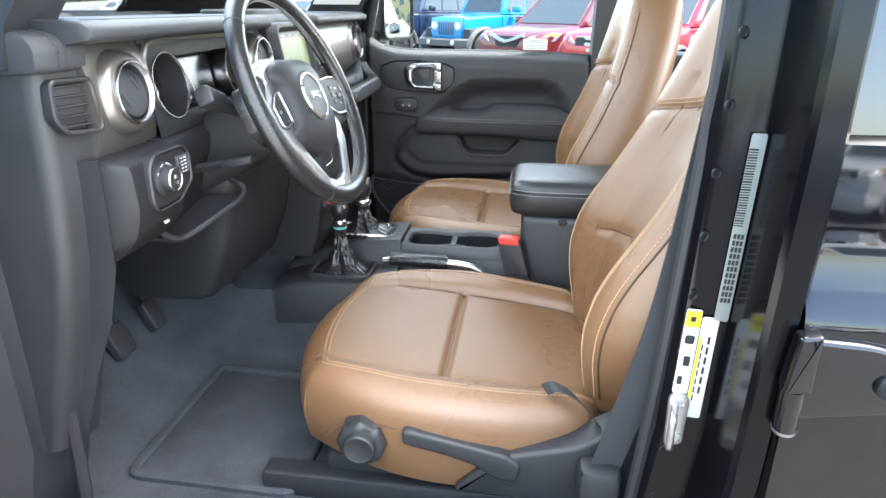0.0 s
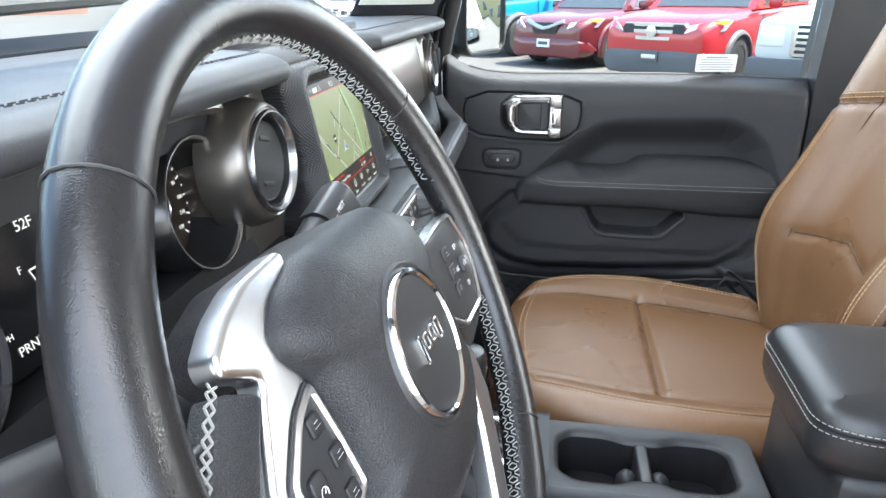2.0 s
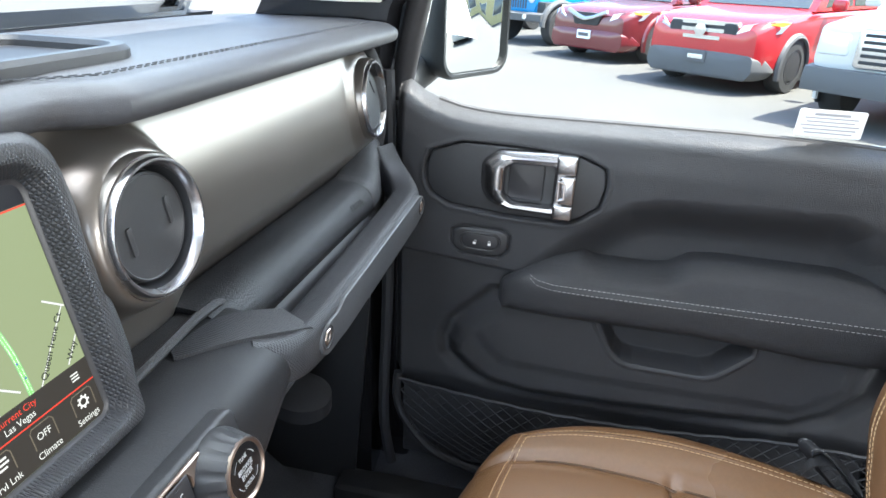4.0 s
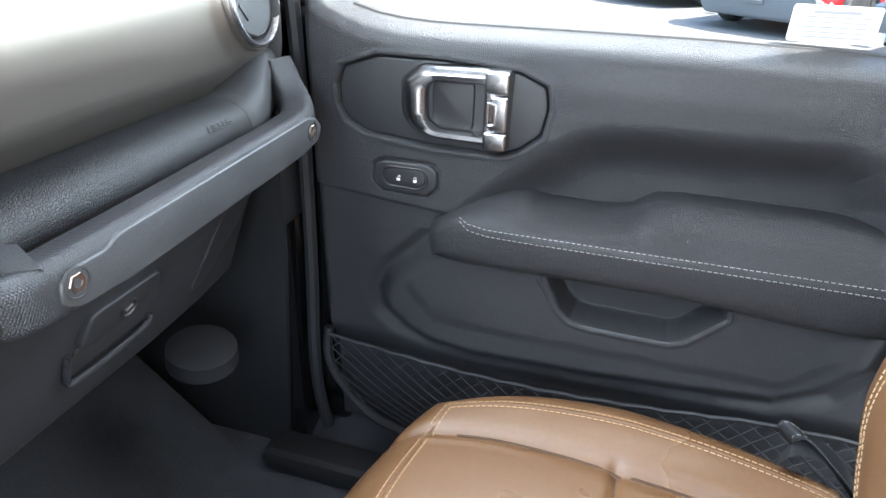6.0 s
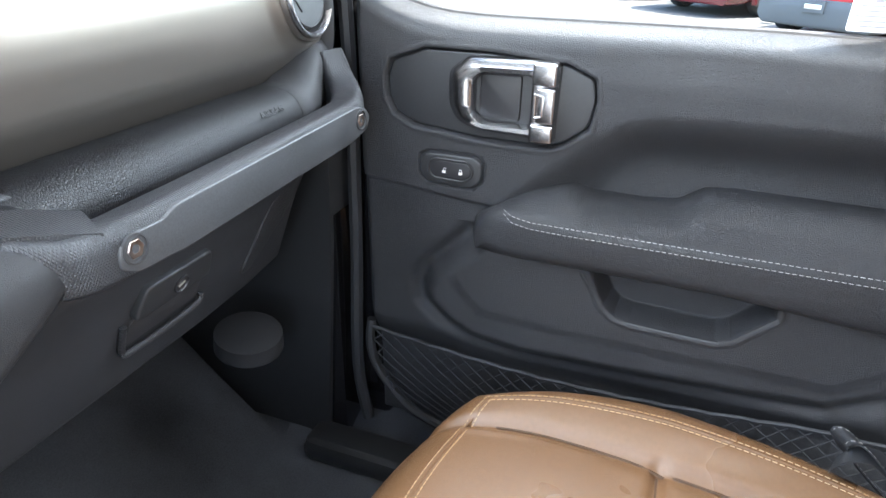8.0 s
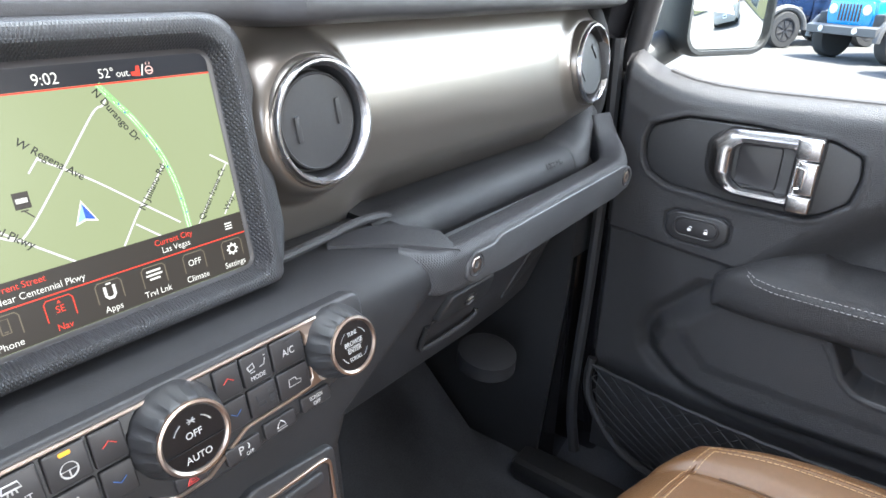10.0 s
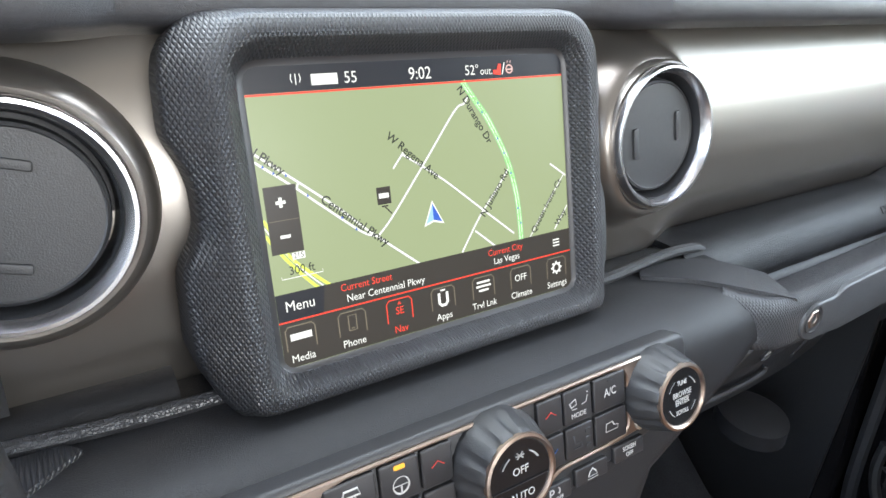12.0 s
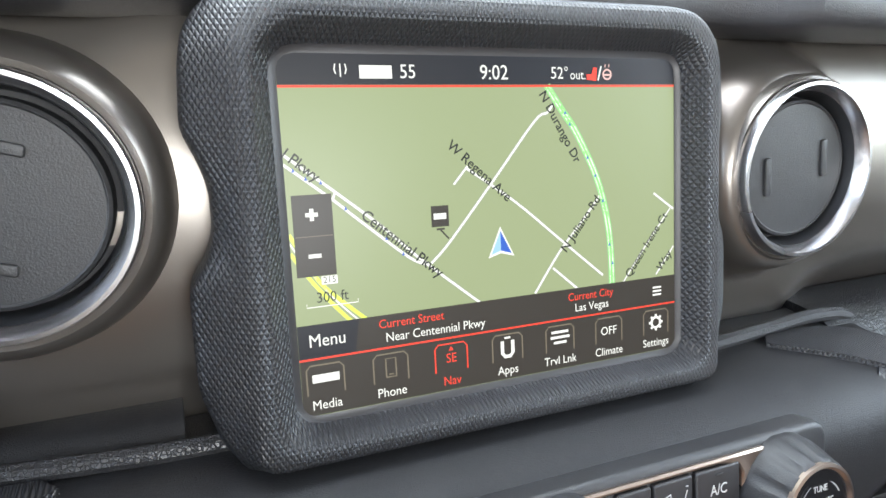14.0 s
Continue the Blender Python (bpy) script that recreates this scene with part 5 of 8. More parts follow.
C -= 0.010 * np.exp(-((s1 - 0.010) / 0.010) ** 2) * (Bv < 0.95)
s = sdist(A, Bv, BIN)
C -= 0.040 * ease(-s, 0.001, 0.010) - 0.002 * np.exp(-((s - 0.003) / 0.003) ** 2)
C -= 0.02 * ease(-0.004 - A, 0.0, 0.018) ** 2 + 0.02 * ease(A, 0.675, 0.70) ** 2
s = sdist(A, Bv, [(0.077, 0.9985), (0.133, 0.997), (0.145, 1.009), (0.1455, 1.029), (0.136, 1.0365), (0.078, 1.0365), (0.067, 1.030), (0.067, 1.009)])
C -= 0.0045 * np.exp(-((s - 0.001) / 0.0016) ** 2)
P = np.stack([0.68 - C, -A, Bv], -1)
sheet_part("panel", P, M_DOOR, door, "moulded black door panel")
bm = B()
shell = [(-0.022, 0.55), (0.70, 0.55), (0.70, 1.175), (0.06, 1.180), (-0.022, 1.205)]
slab(bm, DR, shell, -0.10, -0.045, 0.004)
part("door_shell", bm, M_PAINT, door, "black painted door shell")

# armrest
bm = B()
rings = []
for a, top, out in ((0.138, 0.940, 0.004), (0.140, 0.952, 0.014), (0.146, 0.964, 0.022), (0.160, 0.978, 0.029), (0.178, 0.992, 0.034), (0.20, 1.004, 0.036), (0.235, 1.012, 0.038), (0.252, 1.012, 0.038), (0.262, 1.004, 0.038), (0.275, 1.000, 0.038), (0.33, 0.999, 0.038), (0.365, 1.003, 0.038), (0.378, 1.012, 0.038), (0.390, 1.020, 0.038), (0.42, 1.023, 0.038), (0.56, 1.022, 0.038), (0.61, 1.018, 0.037), (0.640, 1.008, 0.032), (0.652, 0.995, 0.022), (0.657, 0.975, 0.006)):
    lowb = 0.9225 if a < 0.45 else 0.912
    lowb = min(lowb, top - 0.012) if a > 0.145 else 0.930
    q = [(-0.045, top + 0.004), (-0.010, top), (out * 0.45, top - (top - 0.985) * 0.45), (out * 0.86, min(0.986, top)), (out, min(0.978, top - 0.004)), (out + 0.001, min(0.968, top - 0.008)), (out * 0.97, (lowb + 0.965) / 2 if top > 0.97 else lowb + 0.004), (out * 0.8, lowb + 0.008), (out * 0.45, lowb), (-0.045, lowb + 0.002)]
    q = rounded(q, 0.006, 2)
    rings.append([DR(a, b, c) for c, b in q])
loft(bm, rings)
arm = part("armrest_pad", bm, M_DOOR, door, "padded black vinyl armrest", angle=70)
for k, off in enumerate((0.0035, -0.0045)):
    bm = B()
    line = [DR(0.182 + 0.006 * 0, 0.988 + off * 0.6, 0.0335), DR(0.192, 0.981 + off, 0.0365), DR(0.215, 0.978 + off, 0.0390)] + [DR(0.215 + 0.0435 * i, 0.9775 + off, 0.0392 - (0.0008 if k == 0 else -0.0006)) for i in range(1, 11)]
    stitches(bm, line, 0.0040, 0.0022, 0.00038)
    part("stitching", bm, M_WSTITCH, arm, "pale grey stitching")
# bin lip
bm = B()
tube(bm, smooth_path([DR(a, b, 0.014) for a, b in ((0.274, 0.918), (0.300, 0.881), (0.316, 0.867), (0.335, 0.862), (0.431, 0.860), (0.448, 0.867), (0.488, 0.906))], 5), 0.0032, 8)
part("bin_lip", bm, M_PLASTIC, door, "smooth lip of the door bin")

# handle in its tray
bm = B()
slab(bm, DR, rounded(offset(BEZEL, 0.0022), 0.006, 4), -0.012, -0.0012, 0.0022, 4)
part("handle_tray", bm, M_PLASTIC, door, "plain black handle tray")
HC = DR.at(0.167, 1.110, 0.0)
ho = [(0.112, 1.079), (0.136, 1.0700), (0.225, 1.0665), (0.2275, 1.153), (0.124, 1.151), (0.102, 1.133), (0.102, 1.096)]
hi = [(0.1335, 1.091), (0.145, 1.0815), (0.199, 1.081), (0.200, 1.1365), (0.146, 1.1365), (0.1335, 1.127)]
ro = radial(rounded([(a - 0.167, b - 1.110) for a, b in ho], 0.008, 4), 96)
ri = radial(rounded([(a - 0.167, b - 1.110) for a, b in hi], 0.006, 4), 96)
bm = B()
rows = [(ro, -0.010), (mix(ro, ri, -0.03), 0.001), (mix(ro, ri, 0.05), 0.006), (mix(ro, ri, 0.40), 0.0150), (mix(ro, ri, 0.55), 0.0172), (mix(ro, ri, 0.88), 0.0165), (ri, 0.0125), (ri, -0.006)]
loft(bm, [[HC(a, b, c) for a, b in p] for p, c in rows], closed=True, cap=False)
handle = part("door_handle", bm, M_HANDLE, door, "satin chrome pull handle", angle=45)
for b0, b1 in ((1.067, 1.0875), (1.0885, 1.1270), (1.1280, 1.1525)):
    bm = B()
    w = 0.010 if 1.08 < b0 < 1.1 else 0.013
    slab(bm, DR.at(0.2265 - w, (b0 + b1) / 2, 0.0), rrect(2 * w, b1 - b0, 0.003, 3), -0.008, 0.0205, 0.003, 4)
    part("hinge_barrel", bm, M_HANDLE, handle, "chrome hinge barrel")
bm = B()
q = rounded([(0.2045, 1.094), (0.2145, 1.096), (0.2145, 1.119), (0.2045, 1.1215)], 0.002)
rim(bm, DR, q, offset(q, 0.0022), 0.019, 0.0232, 0.0005)
part("latch_frame", bm, M_BRIGHT, handle)
bm = B()
slab(bm, DR, rounded([(0.138, 1.0845), (0.185, 1.0825), (0.186, 1.1345), (0.138, 1.1335)], 0.006), -0.006, 0.0015, 0.002)
part("pull_plate", bm, M_BUTTON, handle, "dark plate behind the handle")
# lock switch
bm = B()
sw_out = rounded([(0.077, 0.9985), (0.133, 0.997), (0.145, 1.009), (0.1455, 1.029), (0.136, 1.0365), (0.078, 1.0365), (0.067, 1.030), (0.067, 1.009)], 0.006)
slab(bm, DR, sw_out, -0.004, 0.0065, 0.003)
lsw = part("lock_switch", bm, M_PLASTIC, door, "black lock switch")
sw_in = rounded([(0.086, 1.0075), (0.123, 1.0065), (0.132, 1.013), (0.1325, 1.022), (0.127, 1.0285), (0.087, 1.0285), (0.080, 1.023), (0.080, 1.013)], 0.004)
bm = B()
rim(bm, DR, offset(sw_in, -0.003), sw_in, 0.003, 0.0085, 0.0008)
part("switch_rim", bm, M_BUTTON, lsw)
bm = B()
slab(bm, DR, sw_in, 0.003, 0.0078, 0.0015)
part("rocker", bm, M_BUTTON, lsw)
for a, opened in ((0.0985, 1), (0.1195, 0)):
    f = DR.at(a, 1.0165, 0.0078)
    ink(lsw, f, [arc(1.2 if opened else 0, 2.0, 1.6, -10, 190), [(1.6, 2.0), (1.6, 0.6)] if not opened else [(-0.4, 2.0), (-0.4, 1.2)]], M_WHITE, 0.0007, "lock_mark")
    bm = B()
    slab(bm, f.at(0, -0.0012), rrect(0.0044, 0.0034, 0.0006), 0, 0.0004, 0.0001)
    part("lock_body", bm, M_WHITE, lsw)

# net pocket
bm = B()
tube(bm, smooth_path([DR(a, b, c) for a, b, c in ((-0.012, 0.775, 0.0), (-0.014, 0.740, 0.004), (-0.006, 0.705, 0.006), (0.016, 0.672, 0.007), (0.048, 0.640, 0.008), (0.09, 0.622, 0.008), (0.16, 0.612, 0.008), (0.45, 0.612, 0.008), (0.69, 0.62, 0.006))], 6), 0.007, 8)
part("pocket_rim", bm, M_PLASTIC, door, "black plastic rim of the net pocket")
bm = B()


def net_at(u, v):
    a0 = -0.010 + 0.055 * (v ** 1.3)
    a = a0 + (0.690 - a0) * u
    topb = 0.766 - 0.020 * math.sin(min(1, u * 1.25) * math.pi)
    b = topb + (0.618 - topb) * v
    return DR(a, b, 0.004 + 0.016 * math.sin(v * math.pi) * (0.4 + 0.6 * math.sin(min(1, u + 0.1) * math.pi)))


rows_n, cols_n = 15, 54
for j in range(rows_n):
    for ph in (0, 1):
        pts = []
        for i in range(cols_n + 1):
            wob = 0.5 + 0.5 * (1 if (i + ph) % 2 else -1)
            pts.append(net_at(i / cols_n, min(1, max(0, (j + wob) / rows_n))))
        if ph == j % 2:
            tube(bm, pts, 0.0011, 4)
part("net", bm, M_NET, door, "stretched black elastic net", angle=80)
bm = B()
tube(bm, [net_at(i / 40, 0.0) + V((-0.001, 0, 0.001 * math.sin(i * 2.1))) for i in range(41)], 0.0026, 6)
part("net_cord", bm, M_NET, door, "elastic top cord")

# window glass with a paper sticker, mirror outside
bm = B()
GW = Fr((0.847, 0, 0), (0, -1, 0), (-0.10, 0, 1))
slab(bm, GW, rounded([(-0.02, 1.17), (0.69, 1.15), (0.69, 1.70), (0.10, 1.70)], 0.02), 0, 0.004, 0.001)
glass = single("window_1", bm, M_GLASS, "clear glass of the passenger door window", "window", "structure")
glass.visible_shadow = False
bm = B()
GS = GW.at(0.520, 1.216, 0.0045)
slab(bm, GS, rrect(0.076, 0.034, 0.003), 0, 0.0003, 0.0001)
sticker = single("window_sticker", bm, mat("white_paper", (0.72, 0.72, 0.70), 0.7, grain=0.03, scale=200), "white paper warning sticker on the window", "sticker")
bm = B()
for i in range(6):
    slab(bm, GS.at(0, 0.011 - 0.0046 * i, 0.0003), rrect(0.040 if i == 0 else 0.066 - 0.006 * (i % 3), 0.0032 if i == 0 else 0.0015, 0.0005), 0, 0.0002, 0.0001)
part("print_block", bm, mat("grey_print", (0.30, 0.30, 0.31), 0.7), sticker)
# upper door frame seals and front corner post
bm = B()
tube(bm, [(0.735, 0.030, 1.20), (0.72, 0.012, 1.28), (0.695, -0.035, 1.45), (0.668, -0.085, 1.70)], 0.016, 10)
part("window_post", bm, M_RUBBER, door, "black front window post")
bm = B()
tube(bm, [DR(0.03 + 0.033 * i, float(np.interp(0.03 + 0.033 * i, SILL_A, SILL_B)) - 0.004, -0.040) for i in range(21)], 0.006, 8)
part("window_seal", bm, M_RUBBER, door, "black window seal")

mirror = thing("side_mirror", "black door mirror with its glass toward the cabin", "wing mirror", (0.90, -0.02, 1.20))
MF = Fr((0.884, -0.048, 1.302), (0.136, -0.071, 0), (0, 0, 1))
bm = B()
q = rrect(0.165, 0.182, 0.03, 6)
loft(bm, [[MF(a * k, b * k, c) for a, b in q] for k, c in ((0.55, -0.10), (0.85, -0.08), (1.0, -0.03), (1.02, -0.005), (0.98, 0.003), (0.93, 0.003), (0.92, -0.004))])
part("housing", bm, M_PLASTIC, mirror, "black mirror housing")
bm = B()
slab(bm, MF, rrect(0.151, 0.166, 0.026, 6), -0.006, -0.002, 0.001)
part("mirror_glass", bm, mat("mirror_silver", (0.86, 0.88, 0.88), 0.01, 1.0), mirror, "silvered mirror glass")
bm = B()
tube(bm, [(0.74, 0.06, 1.18), (0.80, 0.05, 1.20), (0.87, 0.02, 1.23)], 0.025, 10)
part("mirror_arm", bm, M_PLASTIC, mirror)

# pillars and kick panels on the far side
bm = B()
loft(bm, [[(x0, y0, z), (x1, y0, z), (x1, y1, z), (x0, y1, z)] for x0, x1, y0, y1, z in ((0.655, 0.74, 0.050, 0.34, 0.55), (0.655, 0.745, 0.048, 0.30, 1.0), (0.655, 0.745, 0.045, 0.25, 1.22), (0.650, 0.735, 0.020, 0.19, 1.32), (0.625, 0.715, -0.11, 0.06, 1.55), (0.60, 0.69, -0.23, -0.06, 1.76))])
single("wall_front_pillar", bm, M_PAINT, "glossy black front pillar beside the dash", "pillar", "structure")
bm = B()
loft(bm, [[(x - 0.030, y + 0.135, z), (x - 0.034, y + 0.03, z), (x - 0.012, y - 0.006, z), (x + 0.005, y + 0.0, z), (x + 0.008, y + 0.15, z)] for x, y, z in ((0.655, 0.035, 1.325), (0.645, -0.01, 1.40), (0.63, -0.075, 1.52), (0.615, -0.135, 1.64), (0.60, -0.20, 1.76))])
single("trim_pillar", bm, M_LINER, "pale grey trim on the front pillar", "pillar trim", "structure", angle=60)
bm = B()
loft(bm, [[(0.648, y, z) for y, z in ((0.08, 0.55), (0.62, 0.55), (0.62, 1.2), (0.04, 1.13), (0.05, 0.9))], [(0.70, y, z) for y, z in ((0.08, 0.55), (0.62, 0.55), (0.62, 1.2), (0.04, 1.13), (0.05, 0.9))]])
single("wall_kick_panel", bm, M_PLASTIC, "dark plastic kick panel in the passenger footwell", "kick panel", "structure")
bm = B()
tube(bm, smooth_path([(0.690, 0.034, 1.24), (0.688, 0.030, 1.1), (0.684, 0.032, 0.9), (0.672, 0.034, 0.7), (0.67, 0.02, 0.60)], 5), 0.009, 8)
single("trim_door_seal", bm, M_DULL, "black rubber door seal", "seal", "structure")
bm = B()
box(bm, 0.705, 0.80, 0.0, 0.14, 0.45, 1.20, 0.01)
single("wall_far_jamb", bm, M_PAINT, "black painted far door jamb", "door jamb", "structure")
# door sill plate and footwell details
bm = B()
box(bm, 0.60, 0.66, -0.70, 0.10, 0.545, 0.585, 0.012)
single("trim_sill_far", bm, M_PLASTIC, "black sill plate under the passenger door", "sill", "structure")
bm = B()
lathe(bm, Fr((0.535, 0.11, 0.818), (1, 0.1, 0), (0, 1, 0.1)), [(0.045, -0.02), (0.044, 0.0), (0.036, 0.003), (0.0005, 0.004)], 32)
single("footwell_vent", bm, M_DULL, "oval black footwell vent under the dash", "vent")

# ---- steering wheel ----
WC, WT, WY = (-0.3615, -0.1320, 1.1800), radians(23.9), radians(2.5)
WN = V((-math.sin(WY) * math.cos(WT), -math.cos(WY) * math.cos(WT), math.sin(WT)))
WU = V((math.cos(WY), -math.sin(WY), 0))
WH = Fr(WC, WU, WN.cross(WU)).turned(-4)
wheel = thing("steering_wheel", "black leather steering wheel with silver spokes and grey cross stitching", "steering wheel", WC)
WR = 0.1805
bm = B()
rings = []
for i in range(96):
    a = 2 * math.pi * i / 96
    grip = 0.0150 + 0.0012 * math.exp(-((math.degrees(a) % 180 - 20) / 20) ** 2)
    ca, sa = math.cos(a), math.sin(a)
    rings.append([WH((WR + grip * 1.06 * math.cos(t)) * ca, (WR + grip * 1.06 * math.cos(t)) * sa, grip * 0.94 * math.sin(t)) for t in [2 * math.pi * j / 16 for j in range(16)]])
loft(bm, rings, closed=True, cap=False)
rim_part = part("rim", bm, M_WHEEL, wheel, "black leather rim", angle=80)
# seams round the rim and baseball stitching on its inner side
for deg in (40, 140, 242, 312):
    a = radians(deg)
    bm = B()
    tube(bm, [WH((WR + 0.0161 * math.cos(t)) * math.cos(a), (WR + 0.0161 * math.cos(t)) * math.sin(a), 0.0143 * math.sin(t)) for t in [2 * math.pi * j / 20 for j in range(20)]], 0.0006, 5, True)
    part("rim_seam", bm, M_RUBBER, rim_part)
for a0, a1 in ((20, 160), (200, 256), (284, 345)):
    bm = B()
    n = int((a1 - a0) * 0.58)
    for i in range(n):
        for s in (-1, 1):
            t0, t1 = a0 + (a1 - a0) * i / n, a0 + (a1 - a0) * (i + 1) / n
            pts = []
            for k in range(4):
                t = radians(t0 + (t1 - t0) * k / 3)
                w = math.pi + s * (0.34 - 0.34 * abs(2 * ((k / 3 + 0.5 * (i % 2)) % 1) - 1)) * 0.9
                pts.append(WH((WR + 0.0166 * math.cos(w)) * math.cos(t), (WR + 0.0166 * math.cos(w)) * math.sin(t), 0.0148 * math.sin(w) - 0.0025))
            tube(bm, pts, 0.00045, 4)
    part("cross_stitching", bm, M_WSTITCH, rim_part, "pale grey cross stitching", angle=80)
# hub
HB, WS = WH.at(-0.002, -0.002, -0.023), WH.at(-0.002, -0.006, -0.005)
half_hub = [(0.026, -0.099), (0.046, -0.093), (0.072, -0.074), (0.083, -0.055), (0.080, -0.047), (0.073, -0.041), (0.072, -0.010), (0.075, 0.022), (0.085, 0.035), (0.086, 0.046), (0.074, 0.058), (0.046, 0.068)]
hub = rounded(half_hub + [(-a, b) for a, b in half_hub[::-1]], 0.005, 4)
hr = radial(hub, 160)
soft_hub = radial(rounded([(0.035, -0.096), (0.082, -0.050), (0.080, 0.045), (0.050, 0.066), (-0.050, 0.066), (-0.080, 0.045), (-0.082, -0.050), (-0.035, -0.096)], 0.025, 5), 160)
bm = B()
loft(bm, [[HB(a * k, b * k, c) for a, b in mix(hr, soft_hub, w)] for k, c, w in ((0.97, -0.045, 0), (1.0, 0.0, 0), (1.0, 0.012, 0), (0.988, 0.0165, 0), (0.955, 0.0215, 0.08), (0.90, 0.0270, 0.25), (0.80, 0.0330, 0.6), (0.6, 0.0385, 1), (0.35, 0.0405, 1), (0.02, 0.041, 1))])
M_COVER = mat("grained_airbag_vinyl", (0.018, 0.018, 0.020), 0.42, grain=0.15, scale=200, bump=0.30, bscale=560, kind="leather", spec=0.4)
airbag = part("airbag_cover", bm, M_COVER, wheel, "grained black airbag cover", angle=60)
EM = HB.at(-0.0040, -0.0050, 0.0392)
bm = B()
lathe(bm, EM, [(0.041, -0.01), (0.041, 0.001), (0.0395, 0.0035), (0.0375, 0.0038), (0.0365, 0.002)], 64, cap=False)
part("badge_ring", bm, M_BRIGHT, airbag, "chrome badge ring")
bm = B()
lathe(bm, EM, [(0.045, -0.012), (0.0448, -0.001), (0.043, 0.0015), (0.041, 0.001)], 64, cap=False)
part("badge_bezel", bm, M_PLASTIC, airbag)
bm = B()
lathe(bm, EM, [(0.037, 0.0), (0.036, 0.0020), (0.0005, 0.0022)], 48)
part("badge_disc", bm, M_PLASTIC, airbag, "black badge disc")
for a, w, h, b in ((-0.0145, 0.0045, 0.016, 0.001), (-0.0065, 0.0075, 0.009, 0.0025), (0.0035, 0.0075, 0.009, 0.0025), (0.0135, 0.0075, 0.012, 0.001)):
    bm = B()
    q = rrect(w, h, 0.002, 3)
    rim(bm, EM.at(a, b, 0.002), q, offset(q, min(w, h) * 0.22), 0, 0.0022, 0.0005)
    part("badge_mark", bm, M_CHROME, airbag, "raised chrome badge shape")


def side(s, pts):
    """A half outline mirrored to one side of the wheel, anticlockwise."""
    out = [(s * a, b) for a, b in pts]
    return out if s > 0 else out[::-1]


def spoke(s):
    near = s < 0
    W = WS.at(0, 0, -0.010) if near else WS
    outer = side(s, [(0.078, -0.050), (0.116, -0.058), (0.156, -0.052), (0.174, -0.030), (0.178, 0.010), (0.170, 0.036), (0.120, 0.034), (0.078, 0.034)])
    bm = B()
    slab(bm, W, rounded(outer, 0.008, 3), -0.018, 0.001, 0.006, 3)
    sp = part("spoke", bm, M_WHEEL, wheel, "leather-covered side spoke", angle=50)
    # silver wing that runs from the top of the hub past the switches into the lower spoke
    leg = [(0.060, -0.030), (0.068, -0.066), (0.058, -0.088), (0.022, -0.137), (0.0, -0.143), (0.0, -0.160), (0.026, -0.160), (0.042, -0.152), (0.053, -0.136)]
    if near:
        leg += [(0.110, -0.062), (0.118, -0.050), (0.1235, -0.034), (0.1235, 0.0), (0.104, 0.030), (0.097, 0.038), (0.117, 0.049), (0.116, 0.057), (0.101, 0.067), (0.082, 0.074), (0.046, 0.077), (0.050, 0.030)]
        shape = [(0.075, 0.025), (0.071, -0.004), (0.069, -0.032), (0.096, -0.042), (0.112, -0.036), (0.1155, -0.002), (0.094, 0.017)]
        keys, dial = [(0.085, 0.008), (0.080, -0.010), (0.082, -0.028)], (0.101, -0.014)
    else:
        leg += [(0.094, -0.084), (0.098, -0.052), (0.086, -0.038), (0.074, -0.026)]
        shape = [(0.078, -0.018), (0.104, -0.034), (0.148, -0.034), (0.162, -0.014), (0.166, 0.006), (0.154, 0.030), (0.120, 0.030), (0.078, 0.026)]
        keys, dial = [(0.1165, 0.012), (0.1165, -0.001), (0.1165, -0.014)], (0.142, -0.004)
    bm = B()
    slab(bm, W, rounded(side(s, leg), 0.005, 4), -0.008, 0.0050, 0.0036, 4)
    part("silver_wing", bm, M_WSILVER, sp, "satin silver wing and lower spoke", angle=50)
    win = rounded(side(s, shape[::-1] if near else shape), 0.005, 3)
    bm = B()
    rim(bm, W, offset(win, -0.0042), offset(win, -0.0004), -0.002, 0.0085 if near else 0.0080, 0.0014)
    part("spoke_bezel", bm, M_WSILVER, sp, "satin silver switch surround")
    bm = B()
    slab(bm, W, win, -0.002, 0.0062, 0.001)
    blk = part("switch_block", bm, M_PLASTIC, sp, "black wheel switches")
    cx, cy = s * dial[0], dial[1]
    bm = B()
    slab(bm, W.at(cx, cy, 0.0062), rrect(0.011 if near else 0.013, 0.018 if near else 0.013, 0.003, 3), 0, 0.0024, 0.001)
    part("switch_button", bm, M_BUTTON, blk)
    for a, b, w in ((cx, 0.010, "SET+"), (cx, -0.019, "SET-"), (cx + 0.013, -0.004, "RES"), (cx - 0.014, -0.004, "CANC")) if s > 0 else ():
        letters("switch_word", w, 0.0050, W.at(a, b, 0.0064), M_WHITE, blk, squeeze=0.75)
    ink(blk, W.at(cx, cy, 0.0087), [arc(0, 0, 2.6, -40, 220), [(0, 0), (1.6, 1.6)]], M_WHITE, 0.0006)
    for a, b in keys:
        bm = B()
        slab(bm, W.at(s * a, b, 0.0062), rrect(0.010 if near else 0.014, 0.010, 0.002, 3), 0, 0.0016, 0.0008)
        bt = part("switch_button", bm, M_BUTTON, blk)
        ink(bt, W.at(s * a, b, 0.0079), [[(-2.4, -1), (2.4, -1)], [(-1.6, 1.2), (1.6, 1.2)]], M_WHITE, 0.0006)
    # leather tab and stitched edge between wing and rim
    if near:
        bm = B()
        slab(bm, W, rounded(side(s, [(0.127, -0.030), (0.152, -0.030), (0.148, 0.020), (0.120, 0.045), (0.101, 0.034), (0.127, 0.004)]), 0.004, 3), -0.01, 0.0045, 0.0025, 3)
        part("leather_tab", bm, M_SOFT, sp, "smooth black leather tab", angle=50)
